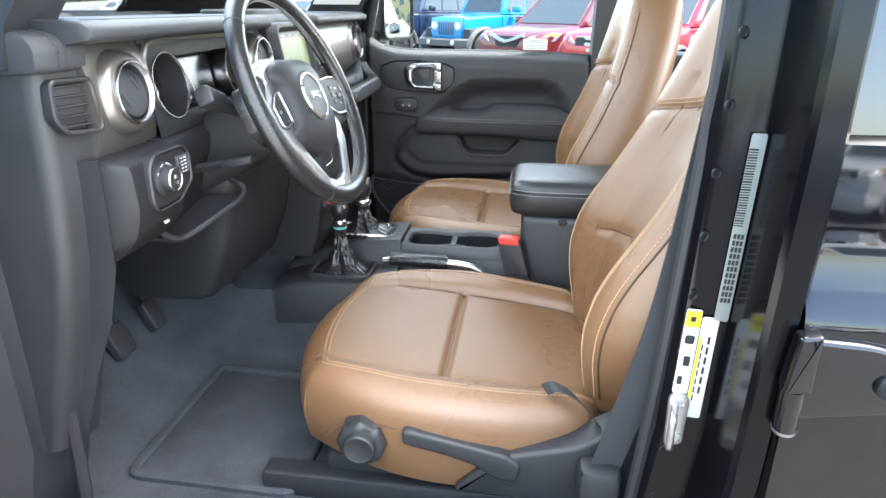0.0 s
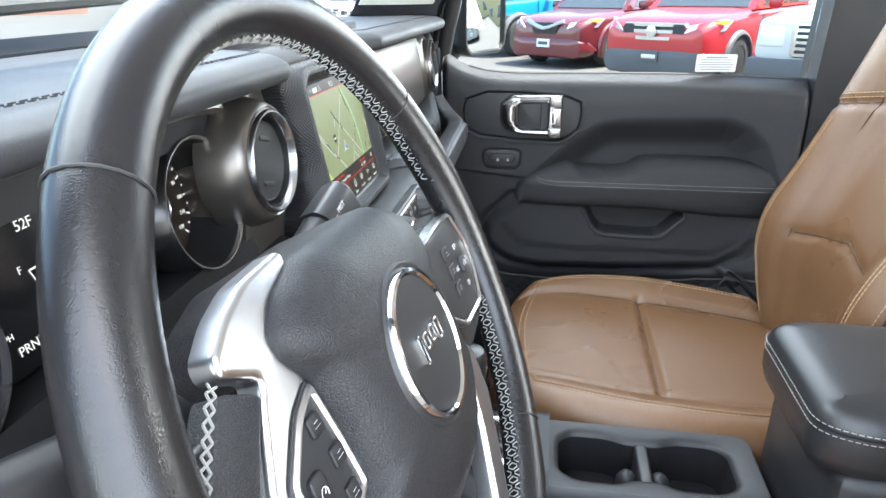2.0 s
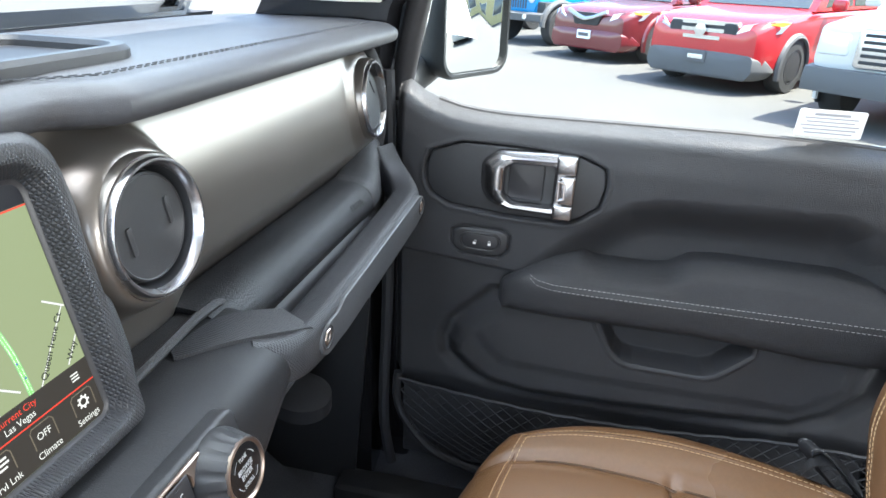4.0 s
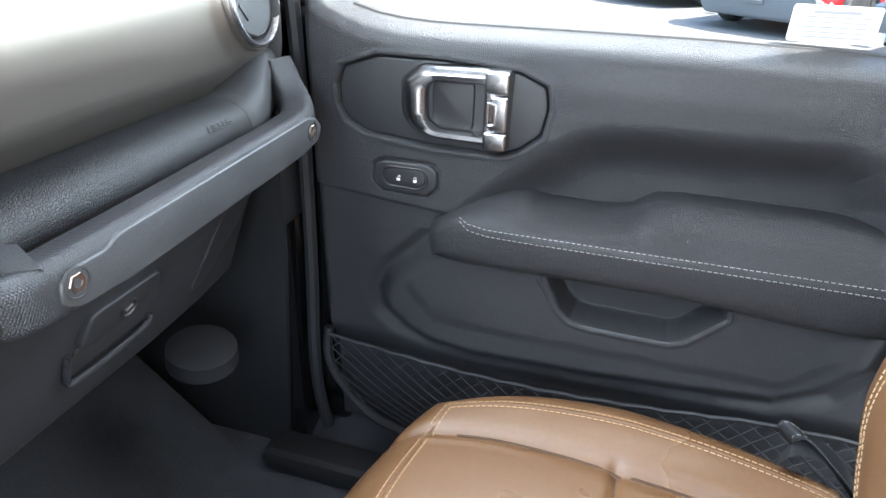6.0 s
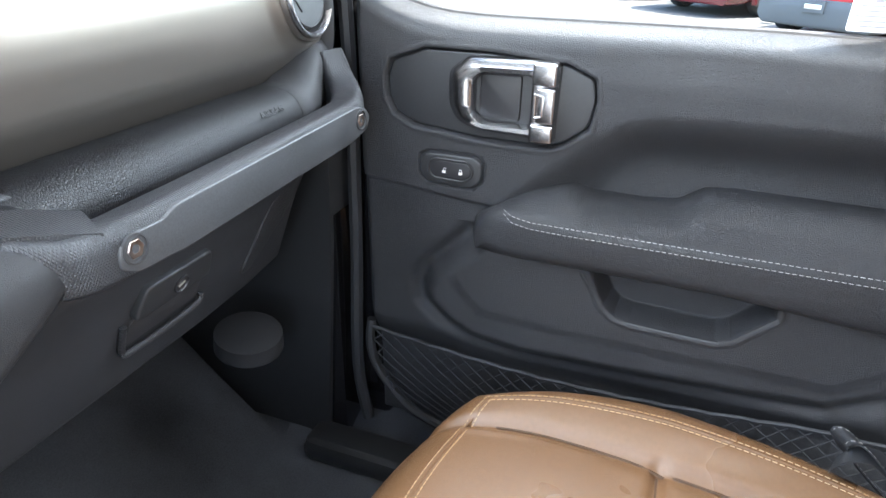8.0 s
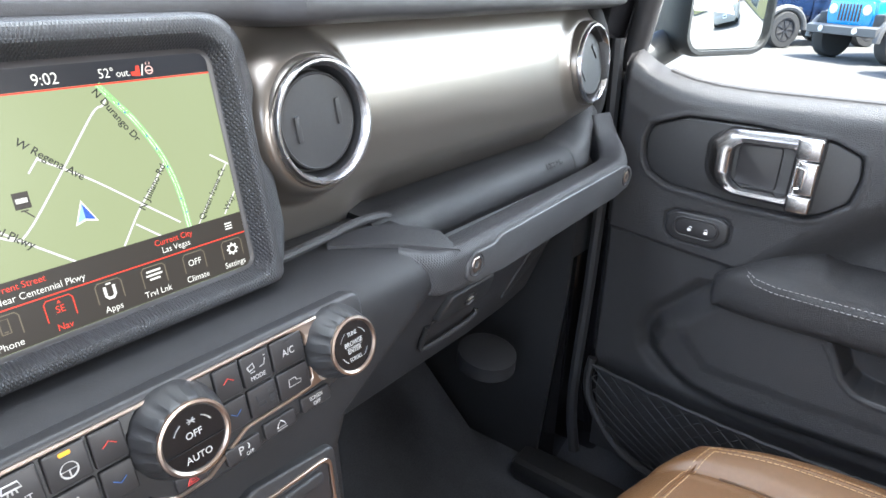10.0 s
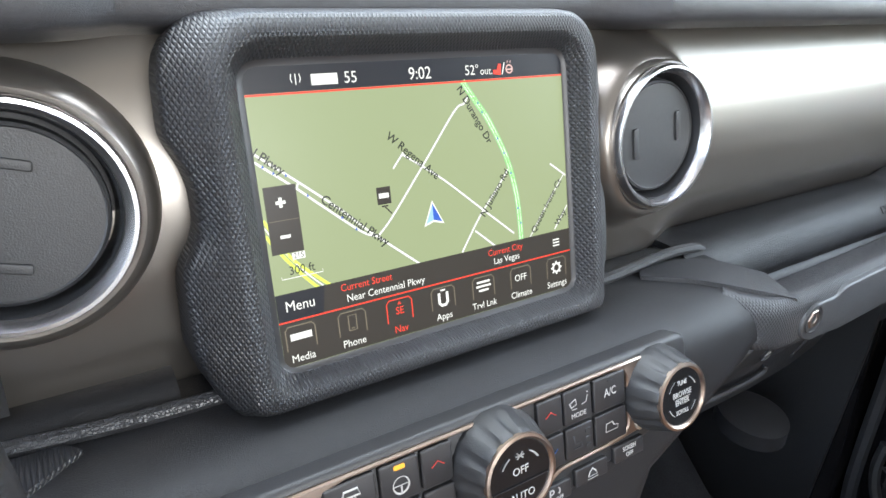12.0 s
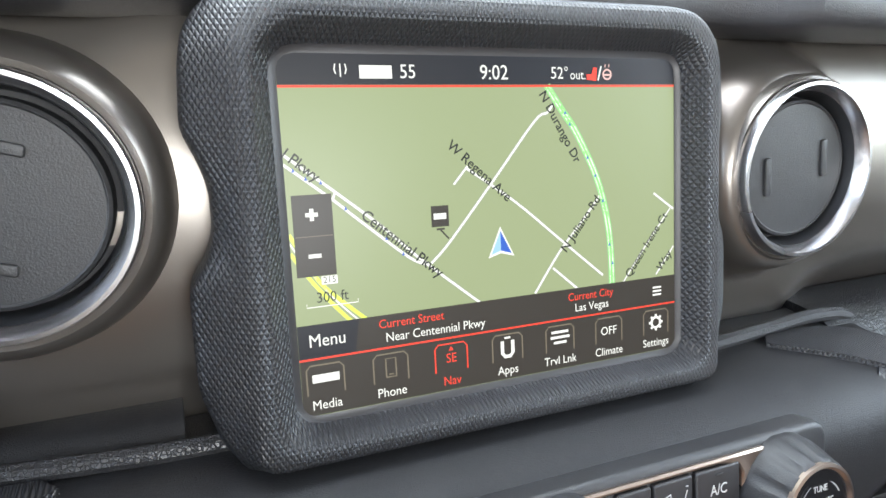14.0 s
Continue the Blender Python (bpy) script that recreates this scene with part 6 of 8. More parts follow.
    path = [(0.123, 0.050), (0.137, 0.036), (0.149, 0.020), (0.152, -0.006), (0.153, -0.032)] if near else [(0.172, 0.026), (0.172, 0.008), (0.172, -0.010), (0.172, -0.028), (0.172, -0.046)]
    line = smooth_path([W(s * a, b, 0.0050 if near else 0.0012) for a, b in path], 4)
    bm = B()
    for p, q in zip(line, line[1:]):
        d = (q - p).normalized().cross(W.n) * 0.0024
        for k in (-1, 1):
            tube(bm, [p + d * k, q - d * k], 0.00055, 4)
    part("cross_stitching", bm, M_WSTITCH, sp, "pale grey cross stitching", angle=80)


spoke(-1)
spoke(1)
bm = B()
slab(bm, WS, rounded([(-0.016, -0.142), (0.016, -0.142), (0.040, -0.094), (-0.040, -0.094)], 0.006), -0.036, -0.024, 0.003)
part("spoke_back", bm, M_PLASTIC, wheel)
column = thing("steering_column", "black plastic steering column shroud with stalks", "steering column", (-0.366, 0.02, 1.10))
CO = Fr(WH(0, 0, -0.045), WH.u, WH.v)
bm = B()
loft(bm, [[CO(a * k, b * k + dy, c) for a, b in rrect(0.125, 0.115, 0.035, 5)] for k, c, dy in ((0.80, 0.012, -0.004), (0.95, 0.0, -0.006), (1.0, -0.05, -0.012), (1.02, -0.13, -0.018), (1.02, -0.20, -0.022))])
part("shroud", bm, M_PLASTIC, column, "black plastic shroud")


def stalk(s, name, label):
    bm = B()
    root, tip = CO(s * 0.05, 0.030 if s > 0 else 0.012, -0.05), (V((-0.195, -0.048, 1.202)) if s > 0 else V((-0.532, -0.036, 1.199)))
    tube(bm, [root.lerp(tip, t) for t in (0, 0.2, 0.45, 0.62)], [0.011, 0.0115, 0.0125, 0.0135], 12)
    st = part(name, bm, M_PLASTIC, column, label)
    d = (tip - root).normalized()
    up = (WH.v - d * WH.v.dot(d)).normalized()
    f = Fr(root.lerp(tip, 0.62), up.cross(d), up)
    L = (tip - root).length * 0.38
    bm = B()
    q = rounded([(-0.013, -0.014), (0.013, -0.014), (0.015, 0.006), (0.008, 0.015), (-0.008, 0.015), (-0.015, 0.006)], 0.004)
    fn = f if f.n.dot(d) > 0 else Fr(f.o, -f.u, f.v)
    slab(bm, fn, q, 0.001, L, 0.004)
    tip_ob = part("stalk_tip", bm, M_BUTTON, st, "faceted end of the stalk")
    return st, root, tip, d


st, root, tip, d = stalk(1, "wiper_stalk", "black wiper stalk with white marks")
fx = Fr(root.lerp(tip, 0.40) + WH.n * 0.0128, d, WH.n.cross(d))
fx = Fr(fx.o, fx.u, WH.n.cross(fx.u))
letters("stalk_word", "PULL", 0.0055, fx.at(-0.012, -0.002, 0.0002), M_WHITE, st)
letters("stalk_word", "OFF", 0.0055, fx.at(0.004, 0.006, 0.0012), M_WHITE, st)
letters("stalk_word", "FRONT", 0.0048, fx.at(0.026, 0.001, 0.0028), M_WHITE, st)
letters("stalk_word", "WIPER", 0.0048, fx.at(0.026, -0.004, 0.0028), M_WHITE, st)
letters("stalk_word", "MIST", 0.0055, fx.at(0.042, 0.004, 0.0028), M_WHITE, st)
ink(st, fx.at(0.012, 0.0, 0.0020), [[(0, -6), (0, 6)]], M_WHITE, 0.0016, "stalk_line")
stalk(-1, "signal_stalk", "black indicator stalk")
bm = B()
loft(bm, [[(-0.456 + a * k, y, z + b * k) for a, b in rrect(0.030, 0.015, 0.005, 3)] for k, y, z in ((0.4, -0.074, 1.090), (0.9, -0.070, 1.090), (1.0, -0.06, 1.088), (1.0, -0.025, 1.081), (0.7, -0.016, 1.079))])
part("tilt_lever", bm, M_PLASTIC, column, "black column tilt lever")
bm = B()
tube(bm, [(-0.456, -0.02, 1.080), (-0.454, 0.02, 1.071), (-0.45, 0.06, 1.064)], 0.010, 8, flat=0.6)
part("lever_arm", bm, M_PLASTIC, column)

# ---- light switch ----
ls = thing("light_switch", "black rotary headlight switch with thumb wheels", "light switch", (-0.60, -0.005, 1.05))
LF = Fr((-0.600, 0.001, 1.090), (1, 0, 0), (0, 0.02, 1))
bm = B()
slab(bm, LF, rounded([(-0.032, -0.036), (0.020, -0.036), (0.060, -0.014), (0.060, 0.026), (0.046, 0.036), (-0.026, 0.036), (-0.040, 0.022), (-0.042, -0.022)], 0.008), -0.01, 0.004, 0.003)
part("plate", bm, M_BUTTON, ls, "dark recessed switch plate")
bm = B()
q = rounded([(-0.034, -0.038), (0.021, -0.038), (0.062, -0.015), (0.062, 0.027), (0.047, 0.038), (-0.027, 0.038), (-0.042, 0.023), (-0.044, -0.023)], 0.008)
rim(bm, LF, offset(q, -0.003), offset(q, 0.001), -0.008, 0.0065, 0.002)
part("plate_edge", bm, M_PLASTIC, ls, "raised black edge of the plate")
bm = B()
kf = LF.at(-0.016, 0.004, 0.004)
lathe(bm, kf, [(0.024, 0), (0.0238, 0.006), (0.021, 0.008), (0.018, 0.009), (0.0175, 0.020), (0.0165, 0.022), (0.0005, 0.022)], 40)
kn = part("switch_knob", bm, M_PLASTIC, ls, "black rotary knob")
bm = B()
lathe(bm, kf, [(0.0172, 0.0205), (0.0165, 0.0228), (0.0150, 0.0230), (0.0142, 0.0215)], 40, cap=False)
part("knob_ring", bm, M_CHROME, kn)
ink(kn, kf.at(0, 0, 0.0222), [arc(-2, 4, 2.4, 90, 270), [(-2, 1.6), (-2, 6.4)], [(0.5, 2.6), (3.5, 2.6)], [(0.5, 4), (3.5, 4)], [(0.5, 5.4), (3.5, 5.4)], arc(2, -5, 2.2, -90, 90), [(-3, -4), (0, -4)], [(-3, -6), (0, -6)]], M_WHITE, 0.0008)
for w, dg in (("O", 150), ("AUTO", 62), ("DD", 110)):
    f = kf.at(0.0208 * math.cos(radians(dg)), 0.0208 * math.sin(radians(dg)), 0.0082)
    letters("switch_word", w, 0.0055, f.turned(dg - 90), M_WHITE, ls)
for i in range(4):
    bm = B()
    w = LF.at(0.028 + 0.0085 * i, 0.012, 0.0)
    slab(bm, w, rrect(0.0055, 0.030, 0.002, 3), 0, 0.0085, 0.004)
    th = part("thumb_wheel", bm, M_BUTTON, ls)
    bm = B()
    for j in range(5):
        slab(bm, w.at(0, -0.010 + 0.005 * j, 0.0078), rrect(0.004, 0.0012, 0.0004), 0, 0.0012, 0.0004)
    part("thumb_marks", bm, M_WHITE if i in (1, 2) else M_CHROME, th)
bm = B()
hf = Fr((-0.604, 0.006, 1.027), (1, 0, 0), (0, 0.1, 1))
slab(bm, hf, rrect(0.010, 0.0045, 0.001), -0.002, 0.0012, 0.0004)
single("release_switch", bm, M_ICON, "small pale release switch under the light switch", "switch")


# ---- seats ----
def pillow(f, w, l, h, top, shape, n=44, tuck=0.04, roll=0.045):
    """A cushion as a closed sheet: shape(a, b) gives the plan place, top(a, b) the height, the rim rolls down to -h."""
    m = n + 24
    us = np.concatenate([np.linspace(-1, -1, 8) - np.linspace(1, 0.125, 8), np.linspace(-1, 1, n), 1 + np.linspace(0.125, 1, 8)])
    U, W = np.meshgrid(us, us, indexing="ij")
    P = np.zeros(U.shape + (3,))
    for i in range(U.shape[0]):
        for j in range(U.shape[1]):
            a, b = max(-1, min(1, U[i, j])), max(-1, min(1, W[i, j]))
            over = min(1.0, max(abs(U[i, j]), abs(W[i, j])) - 1) if max(abs(U[i, j]), abs(W[i, j])) > 1 else 0.0
            x, y = shape(a, b)
            e = max(0.0, (max(abs(a), abs(b)) - 0.78) / 0.22)
            z = top(a, b) - roll * (1 - math.sqrt(max(0.0, 1 - (0.96 * e) ** 2)))
            k = 1 + 0.025 * math.sin(over * math.pi) - tuck * over
            z = z + (-h - z) * over
            P[i, j] = f(x * k * w / 2, y * k * l / 2, z)
    return P


def seat(cx, z, label, driver, upright=0.0):
    t = thing("car_seat", label, "car seat", (cx, -0.40, 0.56), "front seats")
    cf = Fr((cx, -0.400, z), (1, 0, 0), (0, 1, 0.085))
    W, L = 0.535, 0.555

    def cshape(a, b):
        x, y = a * math.sqrt(1 - 0.30 * b * b), b * math.sqrt(1 - 0.34 * a * a)
        return x * (1 - 0.10 * max(0, b) ** 2), y

    def ctop(a, b):
        e = max(0, abs(a) - 0.58) / 0.42
        edge = 0.62 + 0.05 * max(0, b)
        groove = -0.009 * math.exp(-((b - 0.02) / 0.024) ** 2) * (1 if abs(a) < edge else math.exp(-((abs(a) - edge) / 0.03) ** 2))
        seam = -0.009 * math.exp(-((abs(a) - edge) / 0.03) ** 2)
        puff = 0.006 * math.cos(min(1, abs(a) / edge) * math.pi / 2) * (abs(math.sin((b - 0.02) * math.pi / 1.1)))
        nose = -0.016 * max(0, b - 0.45) ** 2 / 0.3
        return 0.026 * math.sin(min(1, e * 1.3) * math.pi / 2) * (1 - 0.5 * max(0, b)) + groove + seam + puff + nose
    P = pillow(cf, W, L, 0.135, ctop, cshape, 120)
    cushion = sheet_part("cushion", P, M_LEATHER, t, "tan leather seat cushion with bolsters")

    def on(a, b, lift=0.0):
        x, y = cshape(a, b)
        e = max(0.0, (max(abs(a), abs(b)) - 0.78) / 0.22)
        return cf(x * W / 2, y * L / 2, ctop(a, b) - 0.045 * (1 - math.sqrt(max(0.0, 1 - (0.96 * e) ** 2))) + lift)
    for ring in (0.80, 0.835):
        bm = B()
        line = [on(-ring, -0.95 + 0.05 * i, 0.0004) for i in range(int((0.95 + ring) / 0.05))] + [on(-ring + 0.05 * i, ring, 0.0004) for i in range(int(2 * ring / 0.05) + 1)] + [on(ring, ring - 0.05 * i, 0.0004) for i in range(int((0.95 + ring) / 0.05))]
        stitches(bm, smooth_path(line, 2), 0.0048, 0.0022, 0.00062)
        part("stitching", bm, M_STITCH, cushion, "cream stitching")
    bm = B()
    tube(bm, [on(-0.817, -0.95 + 0.05 * i, 0.0002) for i in range(35)] + [on(-0.817 + 0.05 * i, 0.817, 0.0002) for i in range(33)] + [on(0.817, 0.8 - 0.05 * i, 0.0002) for i in range(35)], 0.0013, 5)
    part("piping", bm, M_LEATHER, cushion)
    for sd in (-1, 1):
        bm = B()
        tube(bm, [on(sd * (0.62 + 0.05 * max(0, -0.95 + 0.05 * i)), -0.95 + 0.05 * i, 0.0003) for i in range(34)], 0.0016, 5)
        part("seam", bm, M_SEAM, cushion)
    bm = B()
    tube(bm, [on(-0.62 + 0.04 * i, 0.02, 0.0003) for i in range(32)], 0.0016, 5)
    part("seam", bm, M_SEAM, cushion)
    # lower decorative seam on the outer side
    side = -1 if driver else 1
    for sd in (-1, 1):
        bm = B()
        tube(bm, smooth_path([cf(sd * (W / 2) * 0.985, L / 2 * y, zz) for y, zz in ((0.62, -0.075), (0.52, -0.048), (0.30, -0.040), (0.0, -0.044), (-0.35, -0.055), (-0.75, -0.075))], 5), 0.0016, 5)
        part("side_seam", bm, M_SEAM, cushion)
    # backrest
    bf = Fr((cx, -0.790 + upright * 0.22, z + 0.300), (1, 0, 0), (0, -0.44 + upright, 0.898))
    hs = [-0.03, 0.04, 0.10, 0.15, 0.20, 0.27, 0.33, 0.39, 0.45, 0.50, 0.55, 0.60, 0.635, 0.65]
    ridge = [-0.625, -0.612, -0.605, -0.612, -0.629, -0.674, -0.708, -0.738, -0.763, -0.782, -0.799, -0.817, -0.838, -0.860]
    wide = [0.20, 0.235, 0.255, 0.262, 0.264, 0.262, 0.258, 0.250, 0.236, 0.218, 0.194, 0.165, 0.130, 0.075]
    dip = [0.02, 0.035, 0.050, 0.056, 0.058, 0.056, 0.052, 0.045, 0.036, 0.028, 0.020, 0.014, 0.008, 0.004]
    deep = [0.13, 0.15, 0.16, 0.165, 0.16, 0.15, 0.14, 0.13, 0.122, 0.115, 0.105, 0.088, 0.062, 0.03]

    def at_h(row, h):
        return sum(np.interp(h + d, hs, row) for d in (-0.03, -0.015, 0, 0.015, 0.03)) / 5

    def ease(q):
        q = max(0.0, min(1.0, q))
        return q * q * (3 - 2 * q)

    def front(a, h, lift=0.0):
        m = abs(a)
        edge = 0.52 - 0.10 * ease((h - 0.3) / 0.3)
        y = at_h(ridge, h) + upright * max(0.0, h - 0.08) - at_h(dip, h) * (1 - ease((m - 0.30) / 0.42)) - 0.070 * (max(0, m - 0.76) / 0.24) ** 2.2
        y -= 0.006 * math.exp(-((m - edge) / 0.022) ** 2) * (h < 0.46)
        yoke = 0.425 - 0.05 * m
        y -= 0.006 * math.exp(-((h - yoke) / 0.007) ** 2) * (m < 0.92)
        cross = 0.20 - 0.06 * m
        y -= 0.005 * math.exp(-((h - cross) / 0.008) ** 2) * (m < edge)
        y += 0.005 * math.sin(math.pi * ease((h - cross) / 0.2)) * (m < edge) * (1 - m / edge)
        return V((cx + a * at_h(wide, h), y + lift, z + h + lift * 0.4))
    bm = B()
    rings = []
    for i in range(92):
        h = -0.03 + 0.68 * i / 91
        ring = [front(1 - 2 * j / 56, h) for j in range(57)]
        y0, dp, hw = at_h(ridge, h) + upright * max(0.0, h - 0.08), at_h(deep, h), at_h(wide, h)
        ring += [V((cx - hw * math.cos(math.pi * j / 20), y0 - 0.070 - (dp - 0.04) * math.sin(math.pi * j / 20) ** 0.5, z + h)) for j in range(1, 20)]
        rings.append(ring)
    loft(bm, rings)
    back = part("backrest", bm, M_LEATHER, t, "tan leather backrest with side bolsters", angle=75)
    for off in (0.0, 0.03):
        for sd in (-1, 1):
            bm = B()
            stitches(bm, [front(sd * (0.72 + off), 0.0 + 0.01 * i, 0.0005) for i in range(38)], 0.0048, 0.0022, 0.0009)
            part("stitching", bm, M_STITCH, back, "cream stitching")
        bm = B()
        stitches(bm, [front(-0.88 + 0.04 * i, 0.425 - 0.05 * abs(-0.88 + 0.04 * i) + 0.010 + off * 0.25, 0.0005) for i in range(45)], 0.0048, 0.0022, 0.0009)
        part("stitching", bm, M_STITCH, back, "cream stitching")
    # welted edge round each side bolster
    for sd in (-1, 1):
        bm = B()
        tube(bm, [front(sd * 0.90, 0.012 * i, 0.0006) for i in range(46)], 0.0018, 6)
        part("welt", bm, M_SEAM, back)
        bm = B()
        stitches(bm, [front(sd * 0.875, 0.012 * i, 0.0005) for i in range(46)], 0.0048, 0.0022, 0.0009)
        part("stitching", bm, M_STITCH, back, "cream stitching")
    for sd in (-1, 1):
        bm = B()
        tube(bm, [front(sd * (0.52 - 0.10 * ease((0.012 * i - 0.3) / 0.3)), 0.012 * i, 0.0004) for i in range(36)], 0.0016, 5)
        part("seam", bm, M_SEAM, back)
    for line in ([front(-0.9 + 0.05 * i, 0.425 - 0.05 * abs(-0.9 + 0.05 * i), 0.0004) for i in range(37)], [front(-0.5 + 0.05 * i, 0.20 - 0.06 * abs(-0.5 + 0.05 * i), 0.0004) for i in range(21)]):
        bm = B()
        tube(bm, line, 0.0016, 5)
        part("seam", bm, M_SEAM, back)
    bm = B()
    pm, pu = front(0, 0.50), front(0, 0.52)
    slab(bm, Fr(pm, (1, 0, 0), pu - pm), rrect(0.085, 0.013, 0.004), -0.003, 0.001, 0.0004)
    part("embroidered_band", bm, M_STITCH, back, "pale embroidered band")
    # headrest
    hf = Fr((cx, -0.965 + upright * 0.62, z + 0.705), (1, 0, 0), (0, -0.22 + upright, 0.97))
    P = pillow(hf, 0.27, 0.20, 0.085, lambda a, b: 0.012 * math.cos(a * 1.3), lambda a, b: (a * math.sqrt(1 - 0.35 * b * b), b * math.sqrt(1 - 0.35 * a * a)), 20)
    sheet_part("headrest", P, M_LEATHER, t, "tan leather headrest")
    for s in (-1, 1):
        bm = B()
        tube(bm, [bf(s * 0.06, 0.27, -0.05), hf(s * 0.06, -0.03, -0.045)], 0.006, 10)
        part("headrest_post", bm, M_STEEL, t)
    # base, rails
    bm = B()
    box(bm, cx - 0.22, cx + 0.22, -0.62, -0.20, 0.575, z - 0.125, 0.02)
    part("base", bm, M_PLASTIC, t, "black seat base")
    for s in (-1, 1):
        bm = B()
        box(bm, cx + s * 0.225 - 0.022, cx + s * 0.225 + 0.022, -0.68, -0.10, 0.553, 0.60, 0.006)
        part("rail", bm, M_PLASTIC, t, "seat rail")
    x = cx + side * 0.262
    SF = Fr((x, 0, 0), (0, 1, 0) if side > 0 else (0, -1, 0), (0, 0, 1))
    if driver:
        zz = z - 0.005
        bm = B()
        q = rounded([(0.42, zz - 0.13), (0.70, zz - 0.14), (0.72, zz + 0.01), (0.67, zz + 0.015), (0.60, zz - 0.03), (0.50, zz - 0.055), (0.455, zz - 0.09)], 0.015)
        slab(bm, SF, q, -0.04, 0.012, 0.008)
        part("side_cover", bm, M_PLASTIC, t, "black plastic seat hinge cover")
        bm = B()
        kf2 = SF.at(0.280, zz - 0.058, 0.0)
        rings = []
        for h, r in ((-0.02, 0.037), (0.008, 0.037), (0.014, 0.034), (0.016, 0.026), (0.024, 0.0245), (0.026, 0.022), (0.024, 0.018), (0.022, 0.002)):
            rings.append([kf2(r * (1 + 0.05 * (math.cos(8 * u) > 0.3) * (h < 0.012)) * math.cos(u), r * (1 + 0.05 * (math.cos(8 * u) > 0.3) * (h < 0.012)) * math.sin(u), h) for u in [2 * math.pi * k / 64 for k in range(64)]])
        loft(bm, rings)
        part("lumbar_knob", bm, M_PLASTIC, t, "round black lumbar knob")
        bm = B()
        q = rounded([(0.345, zz - 0.024), (0.345, zz - 0.046), (0.42, zz - 0.062), (0.455, zz - 0.074), (0.490, zz - 0.096), (0.520, zz - 0.098), (0.525, zz - 0.066), (0.50, zz - 0.050), (0.355, zz - 0.020)], 0.008)
        slab(bm, SF, q, -0.01, 0.018, 0.006)
        part("recline_lever", bm, M_PLASTIC, t, "black recline lever")
    # grey release strap
    if not driver:
        bm = B()
        loop = smooth_path([(cx + 0.240, -0.665, z - 0.050), (cx + 0.238, -0.610, z + 0.010), (cx + 0.236, -0.572, z + 0.046), (cx + 0.238, -0.560, z + 0.038), (cx + 0.244, -0.585, z + 0.006), (cx + 0.250, -0.640, z - 0.050)], 6)
        loft(bm, [[p + V((-0.011, -0.006, 0)), p + V((0.011, 0.006, 0)), p + V((0.011, 0.006, 0.0018)), p + V((-0.011, -0.006, 0.0018))] for p in loop])
        part("strap_loop", bm, M_WEB, t, "black webbing strap loop")
        for e in (-1, 1):
            bm = B()
            stitches(bm, [p + V((e * 0.0085, e * 0.0046, 0.0022)) for p in loop], 0.004, 0.003, 0.0004)
            part("stitching", bm, M_WSTITCH, t)
    bm = B()
    sx0 = cx + side * 0.235
    pts = [V((sx0 - side * 0.02, -0.555, z + 0.022)), V((sx0 - side * 0.012, -0.57, z + 0.034)), V((sx0, -0.60, z + 0.025)), V((sx0 + side * 0.008, -0.64, z - 0.02)), V((sx0 + side * 0.01, -0.655, z - 0.05))]
    sp = smooth_path(pts, 5)
    rows = []
    for i, p in enumerate(sp):
        w = 0.013
        rows.append([p + V((-side * w, w * 0.4, 0)), p + V((side * w, -w * 0.4, 0)), p + V((side * w, -w * 0.4, 0.002)), p + V((-side * w, w * 0.4, 0.002))])
    loft(bm, rows)
    part("release_strap", bm, M_WEB, t, "grey webbing release strap")
    return t


seat(-0.372, 0.757, "tan leather driver's seat with cream stitching and side levers", True)
seat(0.372, 0.772, "tan leather passenger seat with cream stitching", False, 0.14)

# ---- console ----
console = thing("centre_console", "black centre console with two cup holders and levers", "console", (0, -0.3, 0.60))
bm = B()
loft(bm, [[(x0, y, 0.56), (x0 - 0.004, y, z0 - 0.012), (x0 + 0.008, y, z0), (-0.045, y, z0), (-0.035, y, z1 - 0.004), (-0.030, y, z1), (-0.020, y, z1)] + [(x, y, z1) for x in (0.085, 0.095)] + [(0.103, y, z1 - 0.008), (0.112, y, 0.56)] for x0, y, z0, z1 in ((-0.150, 0.05, 0.72, 0.735), (-0.150, -0.0, 0.735, 0.765), (-0.145, -0.13, 0.742, 0.800), (-0.140, -0.20, 0.745, 0.806), (-0.135, -0.225, 0.748, 0.8065))])
part("front_body", bm, M_PLASTIC, console, "black shifter console", angle=50)
CT = Fr((0.0345, -0.345, 0.790), (1, 0, 0), (0, 1, 0))
bm = B()
co = rrect(0.138, 0.285, 0.022, 6)
lobes = [(-0.045, 0.086), (-0.030, 0.1075), (0.030, 0.1075), (0.044, 0.090), (0.044, 0.044), (0.035, 0.022), (0.035, -0.022), (0.044, -0.044), (0.044, -0.090), (0.030, -0.1075), (-0.030, -0.1075), (-0.045, -0.086), (-0.045, -0.036), (-0.035, -0.018), (-0.035, 0.018), (-0.045, 0.036)]
co, ci = radial(co, 160), radial(rounded(lobes[::-1], 0.012, 5), 160)
loft(bm, [[CT(a, b, c) for a, b in p] for p, c in ((offset(co, -0.012), -0.22), (offset(co, -0.006), -0.03), (co, -0.004), (offset(co, 0.004), 0.002), (offset(ci, -0.008), 0.002), (offset(ci, -0.002), -0.001), (ci, -0.006))], cap=False)
part("cup_tray", bm, M_PLASTIC, console, "black cup holder tray", angle=50)
bm = B()
loft(bm, [[CT(a, b, c) for a, b in p] for p, c in ((ci, -0.006), (offset(ci, 0.004), -0.060))], cap=False)
# Darker copy of the rubber: the shade inside the wells, put into colour.
M_WELL = mat("shaded_well_rubber", (0.010, 0.010, 0.011), 0.7, grain=0.2, scale=200, spec=0.25)
